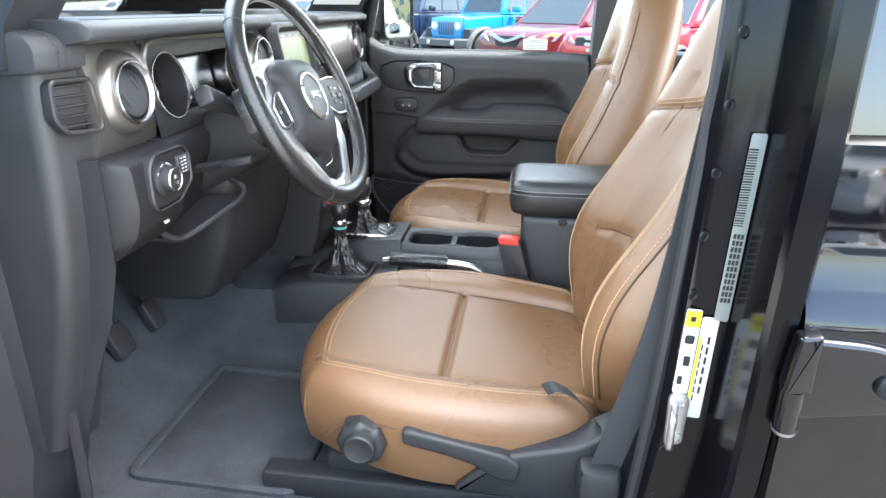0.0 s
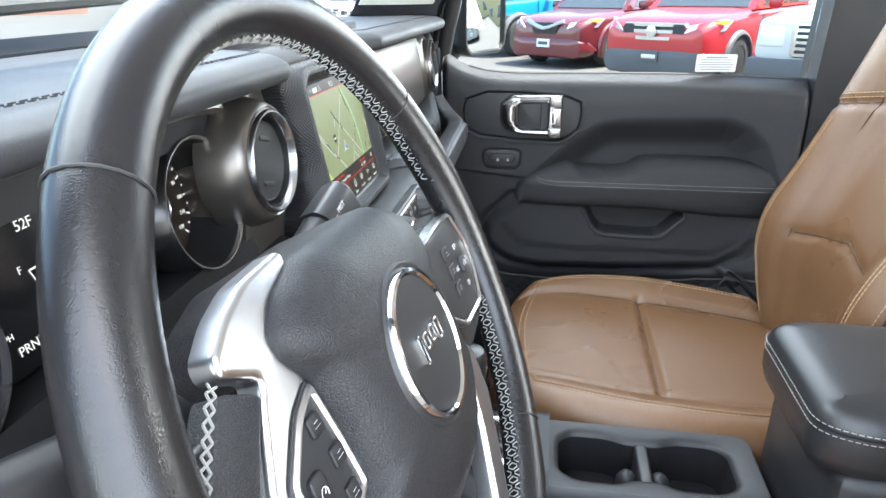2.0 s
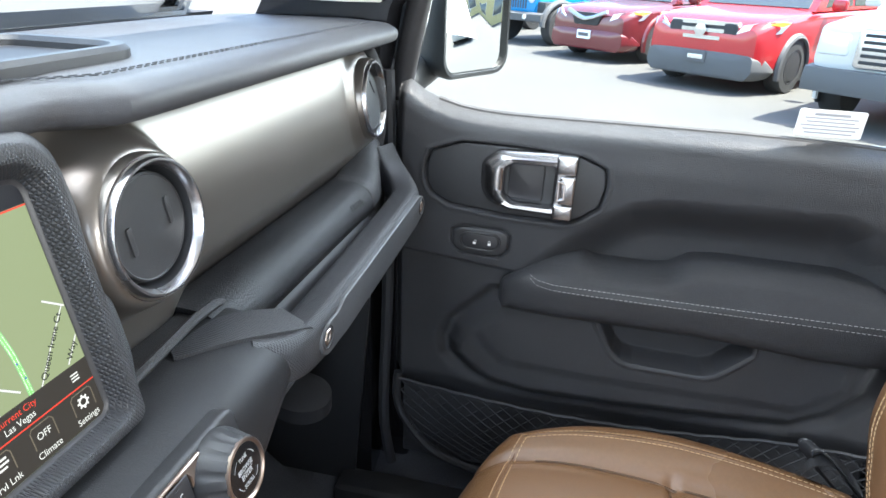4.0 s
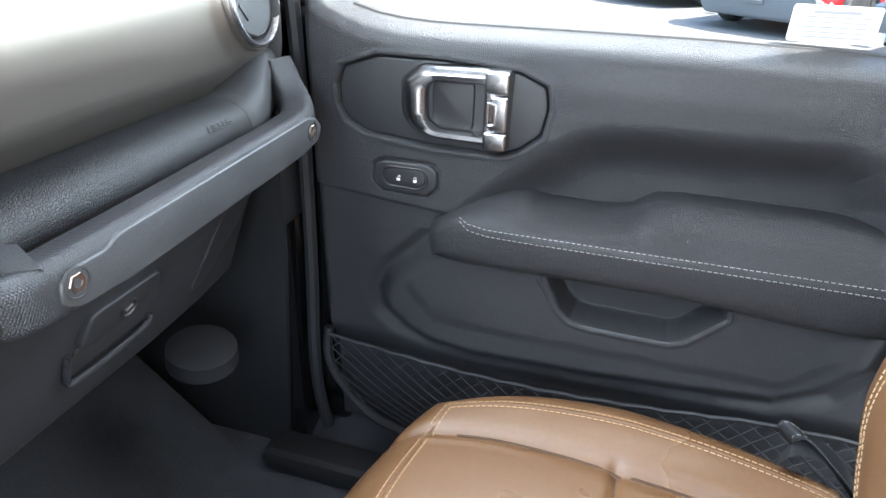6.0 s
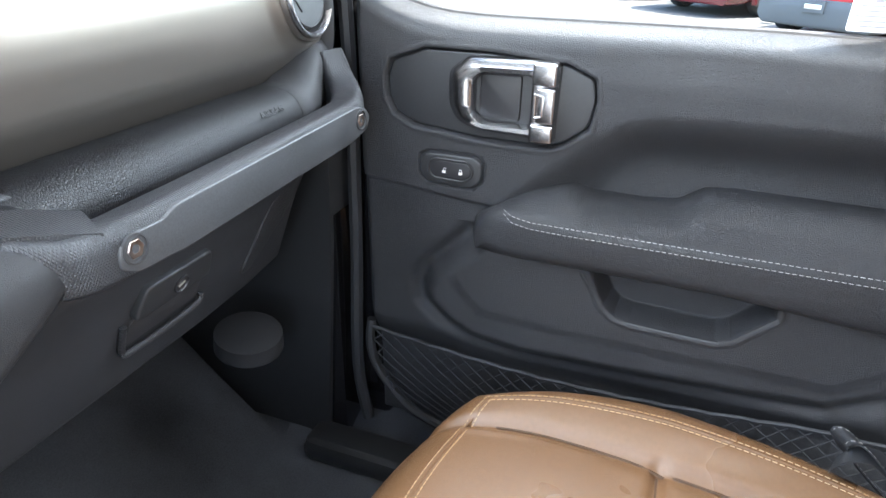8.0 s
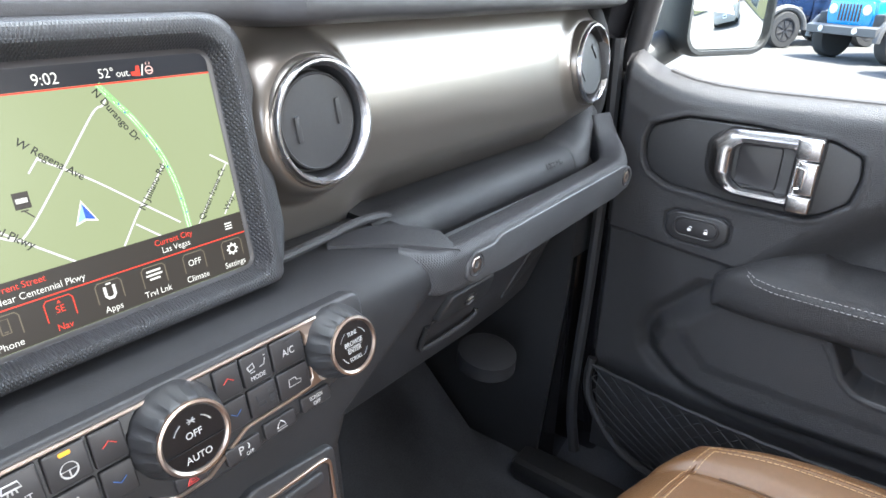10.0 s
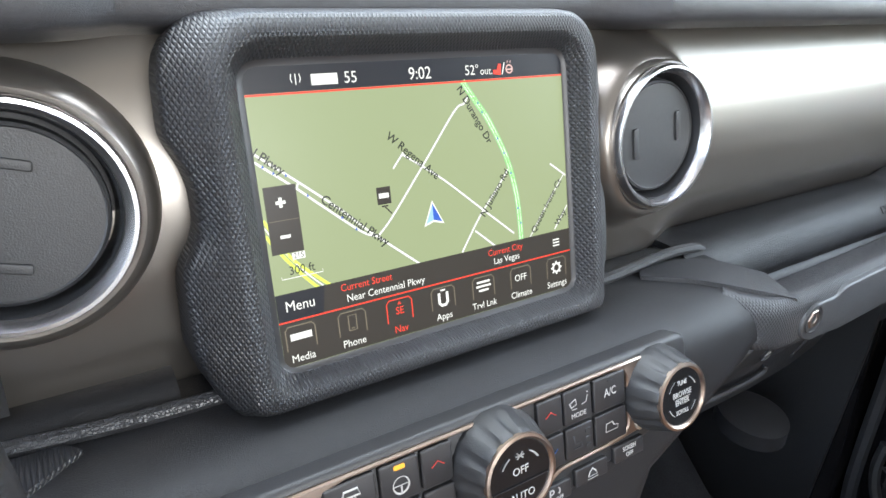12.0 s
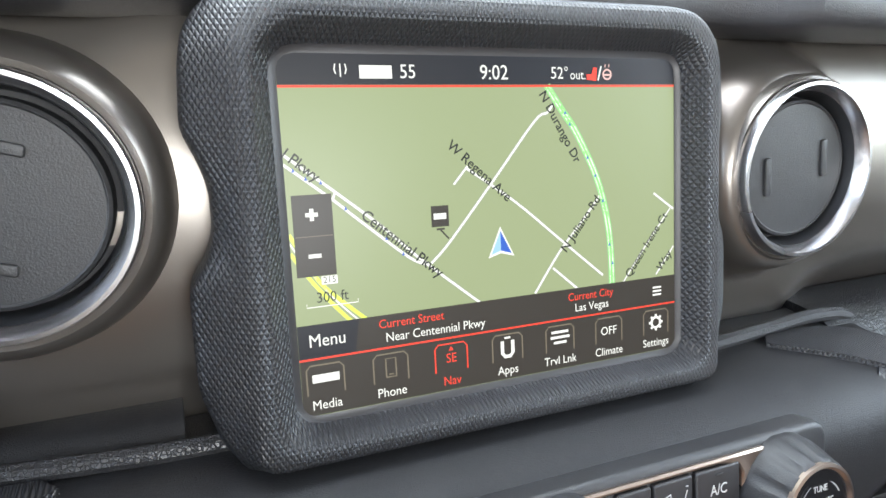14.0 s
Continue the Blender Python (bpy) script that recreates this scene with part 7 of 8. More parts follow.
part("well_wall", bm, M_WELL, console, "black rubber cup wells darkened by painted shade")
bm = B()
slab(bm, CT, offset(ci, 0.003), -0.064, -0.060, 0.001)
part("tray_floor", bm, M_WELL, console, "cup holder floor darkened by painted shade")
bm = B()
slab(bm, CT, rrect(0.076, 0.017, 0.005), -0.06, -0.003, 0.004)
part("divider", bm, M_BUTTON, console, "black fin between the cup wells")
for s in (-1, 1):
    bm = B()
    lathe(bm, CT.at(-0.008, s * 0.020, -0.058), [(0.012, 0), (0.0145, 0.018), (0.0135, 0.034), (0.008, 0.043), (0.0005, 0.046)], 24)
    part("cup_grip", bm, M_PLASTIC, console, "rubber cup grip")
# left side tray round the hand brake
bm = B()
loft(bm, [[(-0.150, y, 0.56), (-0.150, y, z - 0.01), (-0.14, y, z), (-0.05, y, z), (-0.04, y, z + 0.03), (-0.03, y, z + 0.03), (-0.03, y, 0.56)] for y, z in ((-0.225, 0.735), (-0.36, 0.735), (-0.46, 0.735), (-0.52, 0.74))])
part("side_tray", bm, M_PLASTIC, console, "lower console tray", angle=50)
hb = thing("hand_brake", "black stitched hand brake lever with silver button", "hand brake", (-0.095, -0.40, 0.735))
bm = B()
tube(bm, [(-0.093, -0.212, 0.777), (-0.094, -0.24, 0.779), (-0.095, -0.30, 0.779), (-0.096, -0.345, 0.778)], [0.0125, 0.0145, 0.0150, 0.0145], 14)
part("grip", bm, M_WHEEL, hb, "black leather grip")
for s in (-1, 1):
    bm = B()
    stitches(bm, [(-0.094 + s * 0.004, -0.215 - 0.013 * i, 0.7935) for i in range(11)], 0.0035, 0.002, 0.0005)
    part("stitching", bm, M_WSTITCH, hb)
bm = B()
tube(bm, [(-0.093, -0.196, 0.775), (-0.093, -0.213, 0.777)], [0.0085, 0.009], 12)
part("button", bm, M_CHROME, hb, "silver button")
bm = B()
tube(bm, smooth_path([(-0.096, -0.342, 0.778), (-0.097, -0.38, 0.776), (-0.098, -0.41, 0.768), (-0.099, -0.45, 0.742)], 4), 0.0085, 12)
part("lever", bm, M_CHROME, hb, "silver lever")


def boot(name, label, cx, cy, z0, top, w, l, knob_h, knob_r, band=True):
    t = thing(name, label, "gear lever", (cx, cy, z0))
    bm = B()
    f = Fr((cx, cy, z0), (1, 0, 0), (0, 1, 0))
    rim(bm, f, rrect(w, l, 0.02, 5), rrect(w - 0.022, l - 0.022, 0.014, 5), -0.01, 0.006, 0.003)
    part("bezel", bm, M_PLASTIC if band else M_CHROME, t)
    bm = B()
    rows = []
    tx, ty, tz = top
    for i in range(25):
        k = i / 24
        s = 0.80 * (1 - k) ** 3.2 + 0.20
        wob = 0.05 * math.sin(k * 24) * (1 - k)
        q = radial(rrect((w - 0.024) * (s + wob), (l - 0.024) * (s + wob), 0.014 * s, 5), 72)
        rows.append([])
        for j, (a, b) in enumerate(q):
            g = 2 * math.pi * j / 72
            fold = 1 + (0.10 * math.sin(7 * g + 3 * math.sin(4 * k)) + 0.06 * math.sin(11 * g - 5 * k)) * math.sin(math.pi * min(1, k * 1.1)) * (k > 0)
            rows[-1].append(f(a * fold + (tx - cx) * k, b * fold + (ty - cy) * k, k * (tz - z0) + 0.005 * math.sin(5 * g + 7 * k) * math.sin(math.pi * k)))
    loft(bm, rows)
    part("boot", bm, M_WHEEL, t, "creased black leather boot", angle=70)
    kf = Fr((tx, ty, tz - 0.006), (1, 0, 0), (0, 1, 0))
    if band:
        bm = B()
        lathe(bm, kf, [(0.014, 0), (0.0155, 0.003), (0.0155, 0.012), (0.014, 0.015)], 24)
        part("collar", bm, M_CHROME, t, "silver collar")
        bm = B()
        lathe(bm, kf.at(0, 0, -0.006), [(0.0145, 0), (0.0150, 0.002), (0.0145, 0.005)], 24)
        part("collar_band", bm, mat("teal_band", (0.10, 0.32, 0.33), 0.4), t, "teal band")
    else:
        bm = B()
        lathe(bm, kf, [(0.018, 0), (0.0205, 0.003), (0.021, 0.010), (0.019, 0.014)], 24)
        part("collar", bm, M_CHROME, t, "silver collar")
    bm = B()
    lathe(bm, kf.at(0, 0, 0.013), [(0.012, 0), (knob_r * 0.8, 0.01), (knob_r, knob_h * 0.5), (knob_r * 0.98, knob_h * 0.75), (knob_r * 0.8, knob_h * 0.95), (knob_r * 0.4, knob_h), (0.0005, knob_h)], 28)
    part("knob", bm, M_WHEEL, t, "black leather knob")
    return t


boot("transfer_lever", "black transfer case lever with leather boot and teal band", -0.090, -0.098, 0.745, (-0.085, -0.095, 0.858), 0.105, 0.150, 0.040, 0.020)
boot("gear_lever", "black automatic gear lever with silver trim", 0.030, -0.125, 0.802, (0.030, -0.120, 0.876), 0.095, 0.150, 0.055, 0.024, False)
bm = B()
slab(bm, Fr((-0.018, -0.105, 0.806), (1, 0, 0), (0, 1, 0)), rrect(0.016, 0.07, 0.003), -0.004, 0.001, 0.0006)
gi = single("gear_indicator", bm, M_GLOSS, "black gear position strip beside the lever", "indicator")
for i, (w, c) in enumerate((("P", M_LITORANGE), ("R", M_LIT), ("N", M_LIT), ("D", M_LIT), ("M", M_LIT))):
    letters("gear_letter", w, 0.008, Fr((-0.018, -0.078 - 0.013 * i, 0.8072), (0, 1, 0), (-1, 0, 0)), c, gi)

armrest = thing("console_armrest", "black leather armrest box with stitched lid", "armrest", (0, -0.72, 0.60))
bm = B()
box(bm, -0.098, 0.108, -0.97, -0.505, 0.56, 0.898, 0.016, 4)
part("box_body", bm, M_PLASTIC, armrest, "black console bin")
bm = B()
AL = Fr((0.003, -0.72, 0.935), (1, 0, 0), (0, 1, 0))
q = rounded([(-0.105, -0.24), (0.108, -0.24), (0.110, 0.20), (0.092, 0.243), (-0.088, 0.243), (-0.106, 0.20)], 0.035, 6)
loft(bm, [[AL(a, b, c) for a, b in offset(q, o)] for o, c in ((0.016, -0.039), (0.006, -0.034), (0.001, -0.018), (0.0, 0.0), (0.001, 0.012), (0.003, 0.0125), (0.003, 0.0155), (0.001, 0.016), (0.004, 0.026), (0.012, 0.034), (0.020, 0.0375), (0.030, 0.0395))] + [[AL(a * k, b * k, c) for a, b in offset(q, 0.030)] for k, c in ((0.88, 0.0405), (0.65, 0.0413), (0.35, 0.0418), (0.04, 0.042))])
M_LID = mat("smooth_black_leather", (0.020, 0.021, 0.022), 0.36, grain=0.12, scale=200, bump=0.12, bscale=800, kind="leather", spec=0.55)
lid = part("lid", bm, M_LID, armrest, "padded black leather lid", angle=60)
for o, c in ((-0.0004, 0.0095), (-0.0002, 0.0185)):
    bm = B()
    pts = [AL(a, b, c) for a, b in offset(q, o)]
    stitches(bm, pts + pts[:1], 0.0042, 0.0022, 0.0005)
    part("stitching", bm, M_WSTITCH, lid, "pale grey stitching")
bm = B()
lathe(bm, Fr((-0.0985, -0.594, 0.888), (0, -1, 0), (0, 0, 1)), [(0.009, -0.002), (0.009, 0.002), (0.0075, 0.004), (0.0005, 0.0045)], 24)
part("latch_button", bm, M_BUTTON, armrest)
bm = B()
slab(bm, Fr((-0.055, -0.504, 0.915), (1, 0, 0), (0, -0.1, 1)), rrect(0.05, 0.03, 0.006), -0.01, 0.006, 0.003)
part("front_latch", bm, M_CHROME, armrest, "small silver latch")

# seat belt buckle
buckle = thing("belt_buckle", "black seat belt buckle with red release button", "buckle", (-0.115, -0.52, 0.74))
BK = Fr((-0.117, -0.492, 0.815), (-0.25, -1, 0.05), (0.05, 0.28, 1))
bm = B()
slab(bm, BK, rrect(0.052, 0.085, 0.008, 4, 0, -0.005), -0.011, 0.011, 0.004)
part("body", bm, M_PLASTIC, buckle)
bm = B()
slab(bm, BK, rrect(0.044, 0.016, 0.004, 3, 0, 0.034), -0.009, 0.0125, 0.002)
part("release_button", bm, M_RED, buckle, "red release button")
bm = B()
tube(bm, [BK(0.004, -0.045, 0), BK(0.02, -0.11, 0)], 0.017, 8, flat=0.5)
part("stem", bm, M_RUBBER, buckle)

# ---- near side of the body: door opening, middle pillar, rear door ----
bm = B()
loft(bm, [[(x0, -0.698 + dy, z), (x0 - 0.012, -0.706 + dy, z), (x0 - 0.020, -0.722 + dy, z), (x0 - 0.022, -0.752 + dy, z), (x0 - 0.042, -0.757 + dy, z), (x0 - 0.100, -0.762 + dy, z), (x0 - 0.107, -0.768 + dy, z), (x0 - 0.108, -0.794 + dy, z), (x0 - 0.100, -0.80 + dy, z), (x0 + 0.04, -0.81, z), (x0 + 0.045, -0.735 + dy, z)] for x0, dy, z in ((-0.685, 0.03, 0.35), (-0.685, 0.02, 0.62), (-0.685, 0.0, 0.80), (-0.680, -0.012, 1.20), (-0.660, -0.02, 1.40), (-0.62, -0.03, 1.78))])
pillar = single("wall_middle_pillar", bm, M_JAMB, "glossy black middle pillar of the car body", "pillar", "structure", angle=25)
for i in range(9):
    z = 0.70 + 0.075 * i
    bm = B()
    lathe(bm, Fr((-0.6985, -0.709 - 0.012 * (z - 0.8) / 0.4, z), (0.45, -1, 0), (0, 0, 1)), [(0.006, 0.0), (0.0065, 0.002), (0.005, 0.0026), (0.004, 0.001), (0.0005, 0.001)], 16)
    part("trim_clip", bm, M_BUTTON, pillar)
bm = B()
tube(bm, smooth_path([(-0.684, -0.672, 0.60), (-0.678, -0.694, 0.85), (-0.672, -0.712, 1.20), (-0.653, -0.720, 1.40), (-0.613, -0.73, 1.76)], 6), 0.009, 8)
single("trim_pillar_seal", bm, M_RUBBER, "black rubber seal along the middle pillar", "seal", "structure")
bm = B()
for k, (x, y) in enumerate(((-0.742, -0.775), (-0.760, -0.779), (-0.778, -0.782))):
    tube(bm, [(x, y + 0.03, 0.40), (x, y + 0.005, 0.85), (x + 0.006, y - 0.008, 1.25), (x + 0.05, y - 0.02, 1.76)], 0.0055, 8)
single("trim_pillar_beads", bm, M_PAINT, "glossy black beads along the pillar edge", "trim", "structure")
# stickers on the pillar
PL = Fr((-0.7045, -0.718, 0.925), (-0.12, -1, 0), (0, -0.03, 1))
M_YELLOW_INK = mat("yellow_print", (0.85, 0.72, 0.04), 0.5)
M_PAPER = mat("label_white", (0.74, 0.74, 0.73), 0.5, grain=0.03, scale=300)


M_FOIL = mat("grey_label_foil", (0.30, 0.31, 0.27), 0.4, grain=0.15, scale=400)


def label_sheet(name, text, f, w, h, bars, head=None, paper=M_PAPER):
    bm = B()
    slab(bm, f, rrect(w, h, 0.003), 0, 0.0006, 0.0002)
    t = single(name, bm, paper, text, "sticker")
    if head:
        bm = B()
        slab(bm, f.at(*head[:2], 0.0006), rrect(head[2], head[3], 0.0015), 0, 0.0003, 0.0001)
        part("yellow_field", bm, M_YELLOW_INK, t, "yellow warning field")
    bm = B()
    for a, b, ww, hh in bars:
        slab(bm, f.at(a, b, 0.0007), rrect(ww, hh, min(ww, hh) * 0.2, 2), 0, 0.0003, 0.0001)
    part("print_block", bm, M_RUBBER, t)
    return t


label_sheet("airbag_label", "white and yellow airbag warning label on the pillar", PL, 0.018, 0.118, [(0, 0.046, 0.006, 0.007), (0, 0.018, 0.011, 0.012), (0.001, -0.012, 0.008, 0.014), (-0.003, -0.040, 0.006, 0.012)], (0, 0.046, 0.0175, 0.022))
label_sheet("tyre_label", "white and yellow loading label on the pillar", PL.at(0.0195, -0.020, 0.001), 0.019, 0.142, [(-0.004, 0.03 - 0.012 * i, 0.0018, 0.009) for i in range(7)] + [(0.002, 0.04 - 0.014 * i, 0.003, 0.010) for i in range(6)], (-0.0075, -0.010, 0.0035, 0.110))
label_sheet("build_label", "long silver build label with a bar code on the pillar", PL.at(0.0300, 0.160, 0.001), 0.016, 0.225, [(-0.003, 0.095 - 0.003 * i, 0.010, 0.0013 if i % 3 else 0.002) for i in range(30)] + [(0.004 - 0.004 * (i % 3), -0.005 - 0.008 * (i // 3), 0.003, 0.006) for i in range(33)], paper=M_FOIL)
# striker
strk = thing("door_striker", "zinc door striker loop bolted to the pillar", "striker", (-0.71, -0.711, 0.80))
SK = Fr((-0.704, -0.716, 0.828), (0, -1, 0), (0, 0, 1))
bm = B()
slab(bm, SK, rounded([(-0.010, -0.042), (0.012, -0.034), (0.014, 0.034), (0.0, 0.044), (-0.012, 0.034)], 0.008), 0, 0.006, 0.002)
part("plate", bm, M_STEEL, strk)
bm = B()
tube(bm, smooth_path([SK(-0.004, 0.022, 0.004), SK(-0.010, 0.022, 0.030), SK(-0.012, 0.014, 0.036), SK(-0.012, -0.014, 0.036), SK(-0.010, -0.022, 0.030), SK(-0.004, -0.022, 0.004)], 5), 0.0048, 10)
part("loop", bm, M_STEEL, strk)
for b in (0.028, -0.026):
    bm = B()
    lathe(bm, SK.at(0.003, b, 0.006), [(0.008, 0), (0.0078, 0.003), (0.004, 0.0035), (0.0035, 0.001), (0.0005, 0.001)], 18)
    part("bolt", bm, M_STEEL, strk)
# seat belt webbing down the pillar
bm = B()
pts = smooth_path([(-0.640, -0.748, 1.40), (-0.648, -0.728, 1.20), (-0.656, -0.698, 0.95), (-0.662, -0.664, 0.80), (-0.664, -0.640, 0.70)], 6)
loft(bm, [[p + V((0.003, -0.022, 0)), p + V((-0.003, 0.022, 0)), p + V((-0.0045, 0.021, 0)), p + V((0.0015, -0.023, 0))] for p in pts])
belt = single("seat_belt", bm, M_WEB, "black seat belt webbing beside the driver's seat", "seat belt")
bm = B()
box(bm, -0.690, -0.640, -0.665, -0.605, 0.645, 0.715, 0.014)
part("belt_stop", bm, M_PLASTIC, belt, "black belt anchor cover")
# rear door with its hinge
rear = thing("rear_door", "glossy black closed rear door with exposed hinge", "car door", (-0.78, -1.35, 0.40))
bm = B()
loft(bm, [[(x + 0.03, -0.806, z), (x + 0.004, -0.804, z), (x, -0.812, z), (x - 0.004, -1.2, z), (x, -1.68, z), (x + 0.04, -1.68, z)] for x, z in ((-0.765, 0.35), (-0.786, 0.45), (-0.796, 0.70), (-0.799, 0.80), (-0.800, 0.95), (-0.800, 1.012), (-0.797, 1.024), (-0.786, 1.046), (-0.782, 1.052), (-0.779, 1.12), (-0.772, 1.20), (-0.755, 1.212))])
part("door_skin", bm, M_PAINT, rear, "glossy black door skin", angle=30)
bm = B()
loft(bm, [[(x, -0.82, z), (x - 0.01, -0.82, z), (x - 0.01, -1.68, z), (x, -1.68, z)] for x, z in ((-0.752, 1.20), (-0.715, 1.50), (-0.672, 1.74))])
part("door_glass", bm, mat("tinted_privacy_glass", (0.01, 0.011, 0.012), 0.03, spec=1.0, coat=1.0), rear, "dark tinted rear window")
HG = Fr((-0.797, -0.815, 0.952), (0, -1, 0), (0, 0, 1))
bm = B()
tube(bm, [HG(-0.012, -0.059, 0.006), HG(-0.012, -0.008, 0.006)], 0.0125, 18)
slab(bm, HG.at(-0.014, 0.028, 0.0), rounded([(-0.012, -0.036), (0.016, -0.036), (0.016, 0.034), (-0.006, 0.030)], 0.004), 0.0, 0.020, 0.004)
hinge = part("hinge", bm, M_PAINT, rear, "black exposed door hinge")
bm = B()
tube(bm, [HG(-0.012, -0.0625, 0.006), HG(-0.012, -0.0585, 0.006)], [0.0118, 0.0130], 18)
part("hinge_cap", bm, M_STEEL, hinge)
bm = B()
slab(bm, HG, rounded([(-0.012, -0.045), (0.05, -0.035), (0.15, -0.020), (0.16, 0.0), (0.15, 0.030), (0.05, 0.052), (-0.012, 0.055)], 0.014), 0.0, 0.014, 0.006)
part("hinge_strap", bm, M_PAINT, hinge)
bm = B()
lathe(bm, HG.at(0.075, 0.006, 0.014), [(0.013, 0), (0.0125, 0.005), (0.010, 0.0065), (0.006, 0.0065), (0.005, 0.003), (0.0005, 0.003)], 20)
part("hinge_bolt", bm, M_BUTTON, hinge)
# near sill, jamb, kick panel, open driver's door
bm = B()
loft(bm, [[(-0.78, y, 0.30), (-0.79, y, 0.50), (-0.775, y, 0.565), (-0.745, y, 0.585), (-0.705, y, 0.590), (-0.690, y, 0.570), (-0.66, y, 0.555), (-0.66, y, 0.30)] for y in (-0.70, -0.3, 0.16)])
single("trim_sill_near", bm, M_PAINT, "black painted door sill", "sill", "structure", angle=50)
bm = B()
loft(bm, [[(-0.692, y0, z), (-0.700, max(0.118, y0 + 0.02), z), (-0.705, max(0.150, y0 + 0.03), z), (-0.725, max(0.165, y0 + 0.04), z), (-0.76, max(0.17, y0 + 0.04), z), (-0.80, 0.22, z), (-0.80, 0.42, z), (-0.66, 0.42, z), (-0.66, y0 + 0.02, z)] for y0, z in ((0.165, 0.30), (0.160, 0.60), (0.13, 0.72), (0.095, 0.82), (0.060, 0.90), (0.038, 0.98), (0.034, 1.06), (0.034, 1.135))])
loft(bm, [[(-0.700, 0.125, z), (-0.705, 0.150, z), (-0.725, 0.165, z), (-0.76, 0.17, z), (-0.80, 0.20, z), (-0.80, 0.42, z), (-0.66, 0.42, z), (-0.66, 0.13, z)] for z in (1.13, 1.28)])
single("wall_front_jamb", bm, M_PLASTIC, "dark front door jamb and kick panel", "door jamb", "structure", angle=30)
bm = B()
tube(bm, smooth_path([(-0.712, 0.155, 1.30), (-0.712, 0.150, 1.05), (-0.710, 0.140, 0.84), (-0.712, 0.146, 0.60)], 5), 0.010, 8)
single("trim_jamb_seal", bm, M_RUBBER, "grey rubber seal along the front jamb", "seal", "structure")
bm = B()
loft(bm, [[(x - 0.035, y + 0.0, z), (x + 0.05, y, z), (x + 0.05, y + 0.17, z), (x - 0.035, y + 0.17, z)] for x, y, z in ((-0.712, 0.088, 1.252), (-0.706, 0.082, 1.30), (-0.672, -0.01, 1.45), (-0.625, -0.20, 1.76))])
single("wall_front_pillar_near", bm, M_DULL, "black front pillar on the driver's side", "pillar", "structure")
od = thing("driver_door", "black driver's door standing wide open", "car door", (-1.1, 0.45, 0.45))
OD = Fr((-0.86, 0.24, 0.0), (-0.93, -0.37, 0), (0, 0, 1))
bm = B()
slab(bm, OD, rounded([(0.0, 0.45), (0.85, 0.45), (0.92, 0.60), (0.92, 1.20), (0.0, 1.22)], 0.03), -0.05, 0.05, 0.02)
part("door_skin", bm, M_PAINT, od)
bm = B()
slab(bm, OD, rounded([(0.05, 0.52), (0.80, 0.52), (0.86, 0.62), (0.86, 1.17), (0.05, 1.18)], 0.03), 0.045, 0.075, 0.02)
part("door_lining", bm, M_PLASTIC, od)
bm = B()
slab(bm, OD, rounded([(0.15, 0.90), (0.75, 0.90), (0.75, 0.99), (0.20, 0.99)], 0.03), 0.07, 0.12, 0.02)
part("armrest", bm, M_SOFT, od)
bm = B()
rim(bm, OD, rounded([(0.0, 1.20), (0.92, 1.19), (0.92, 1.72), (0.42, 1.72)], 0.03), rounded([(0.07, 1.22), (0.88, 1.21), (0.88, 1.68), (0.45, 1.68)], 0.02), -0.03, 0.03, 0.008)
part("window_frame", bm, M_JAMB, od)
bm = B()
slab(bm, OD, rounded([(0.07, 1.22), (0.88, 1.21), (0.88, 1.68), (0.45, 1.68)], 0.02), -0.003, 0.003, 0.001)
part("door_glass", bm, M_GLASS, od)
# floor mat and pedals
bm = B()
fm = Fr((-0.42, -0.02, 0.5525), (1, 0, 0), (0, 1, 0))
q = rounded([(-0.21, -0.14), (0.15, -0.14), (0.17, 0.17), (-0.20, 0.17)], 0.03)
slab(bm, fm, q, 0, 0.010, 0.004)
rim(bm, fm, q, offset(q, 0.018), 0.008, 0.019, 0.004)
single("floor_mat", bm, M_CARPET, "black carpet floor mat on the driver's side", "floor mat")
for x, w, name in ((-0.40, 0.055, "brake_pedal"), (-0.28, 0.045, "accelerator")):
    bm = B()
    slab(bm, Fr((x, 0.27, 0.70), (1, 0, 0), (0, 0.45, 1)), rrect(w, 0.07, 0.01), -0.012, 0.004, 0.004)
    pd = single(name, bm, M_RUBBER, "ribbed black pedal on its arm", "pedal")
    bm = B()
    tube(bm, [(x, 0.28, 0.70), (x, 0.31, 0.83), (x, 0.33, 0.96)], 0.008, 8)
    part("pedal_arm", bm, M_DULL, pd)

# ---- windscreen, wipers, cowl ----
bm = B()
loft(bm, [[(-0.62, y, z), (0.62, y, z), (0.62, y + 0.005, z), (-0.62, y + 0.005, z)] for y, z in ((0.275, 1.30), (0.17, 1.46), (-0.05, 1.76))])
ws = single("window_2", bm, M_GLASS, "clear flat windscreen", "window", "structure")
ws.visible_shadow = False
bm = B()
loft(bm, [[(x, 0.29, 1.295), (x, 0.31, 1.312), (x, 0.40, 1.295), (x, 0.45, 1.18), (x, 0.33, 1.18)] for x in (-0.66, 0.0, 0.66)])
single("trim_cowl", bm, M_RUBBER, "black plastic cowl below the windscreen", "cowl", "structure", angle=40)
bm = B()
loft(bm, [[(x * k, y, z) for x in (-0.62, -0.4, -0.39, 0.39, 0.4, 0.62)] + [(0.62 * k, y, z - 0.25), (-0.62 * k, y, z - 0.25)] for k, y, z in ((1.0, 0.46, 1.20), (0.98, 0.9, 1.185), (0.92, 1.5, 1.15), (0.88, 1.62, 1.08))])
single("hood", bm, M_PAINT, "glossy black hood ahead of the windscreen", "hood", angle=40)
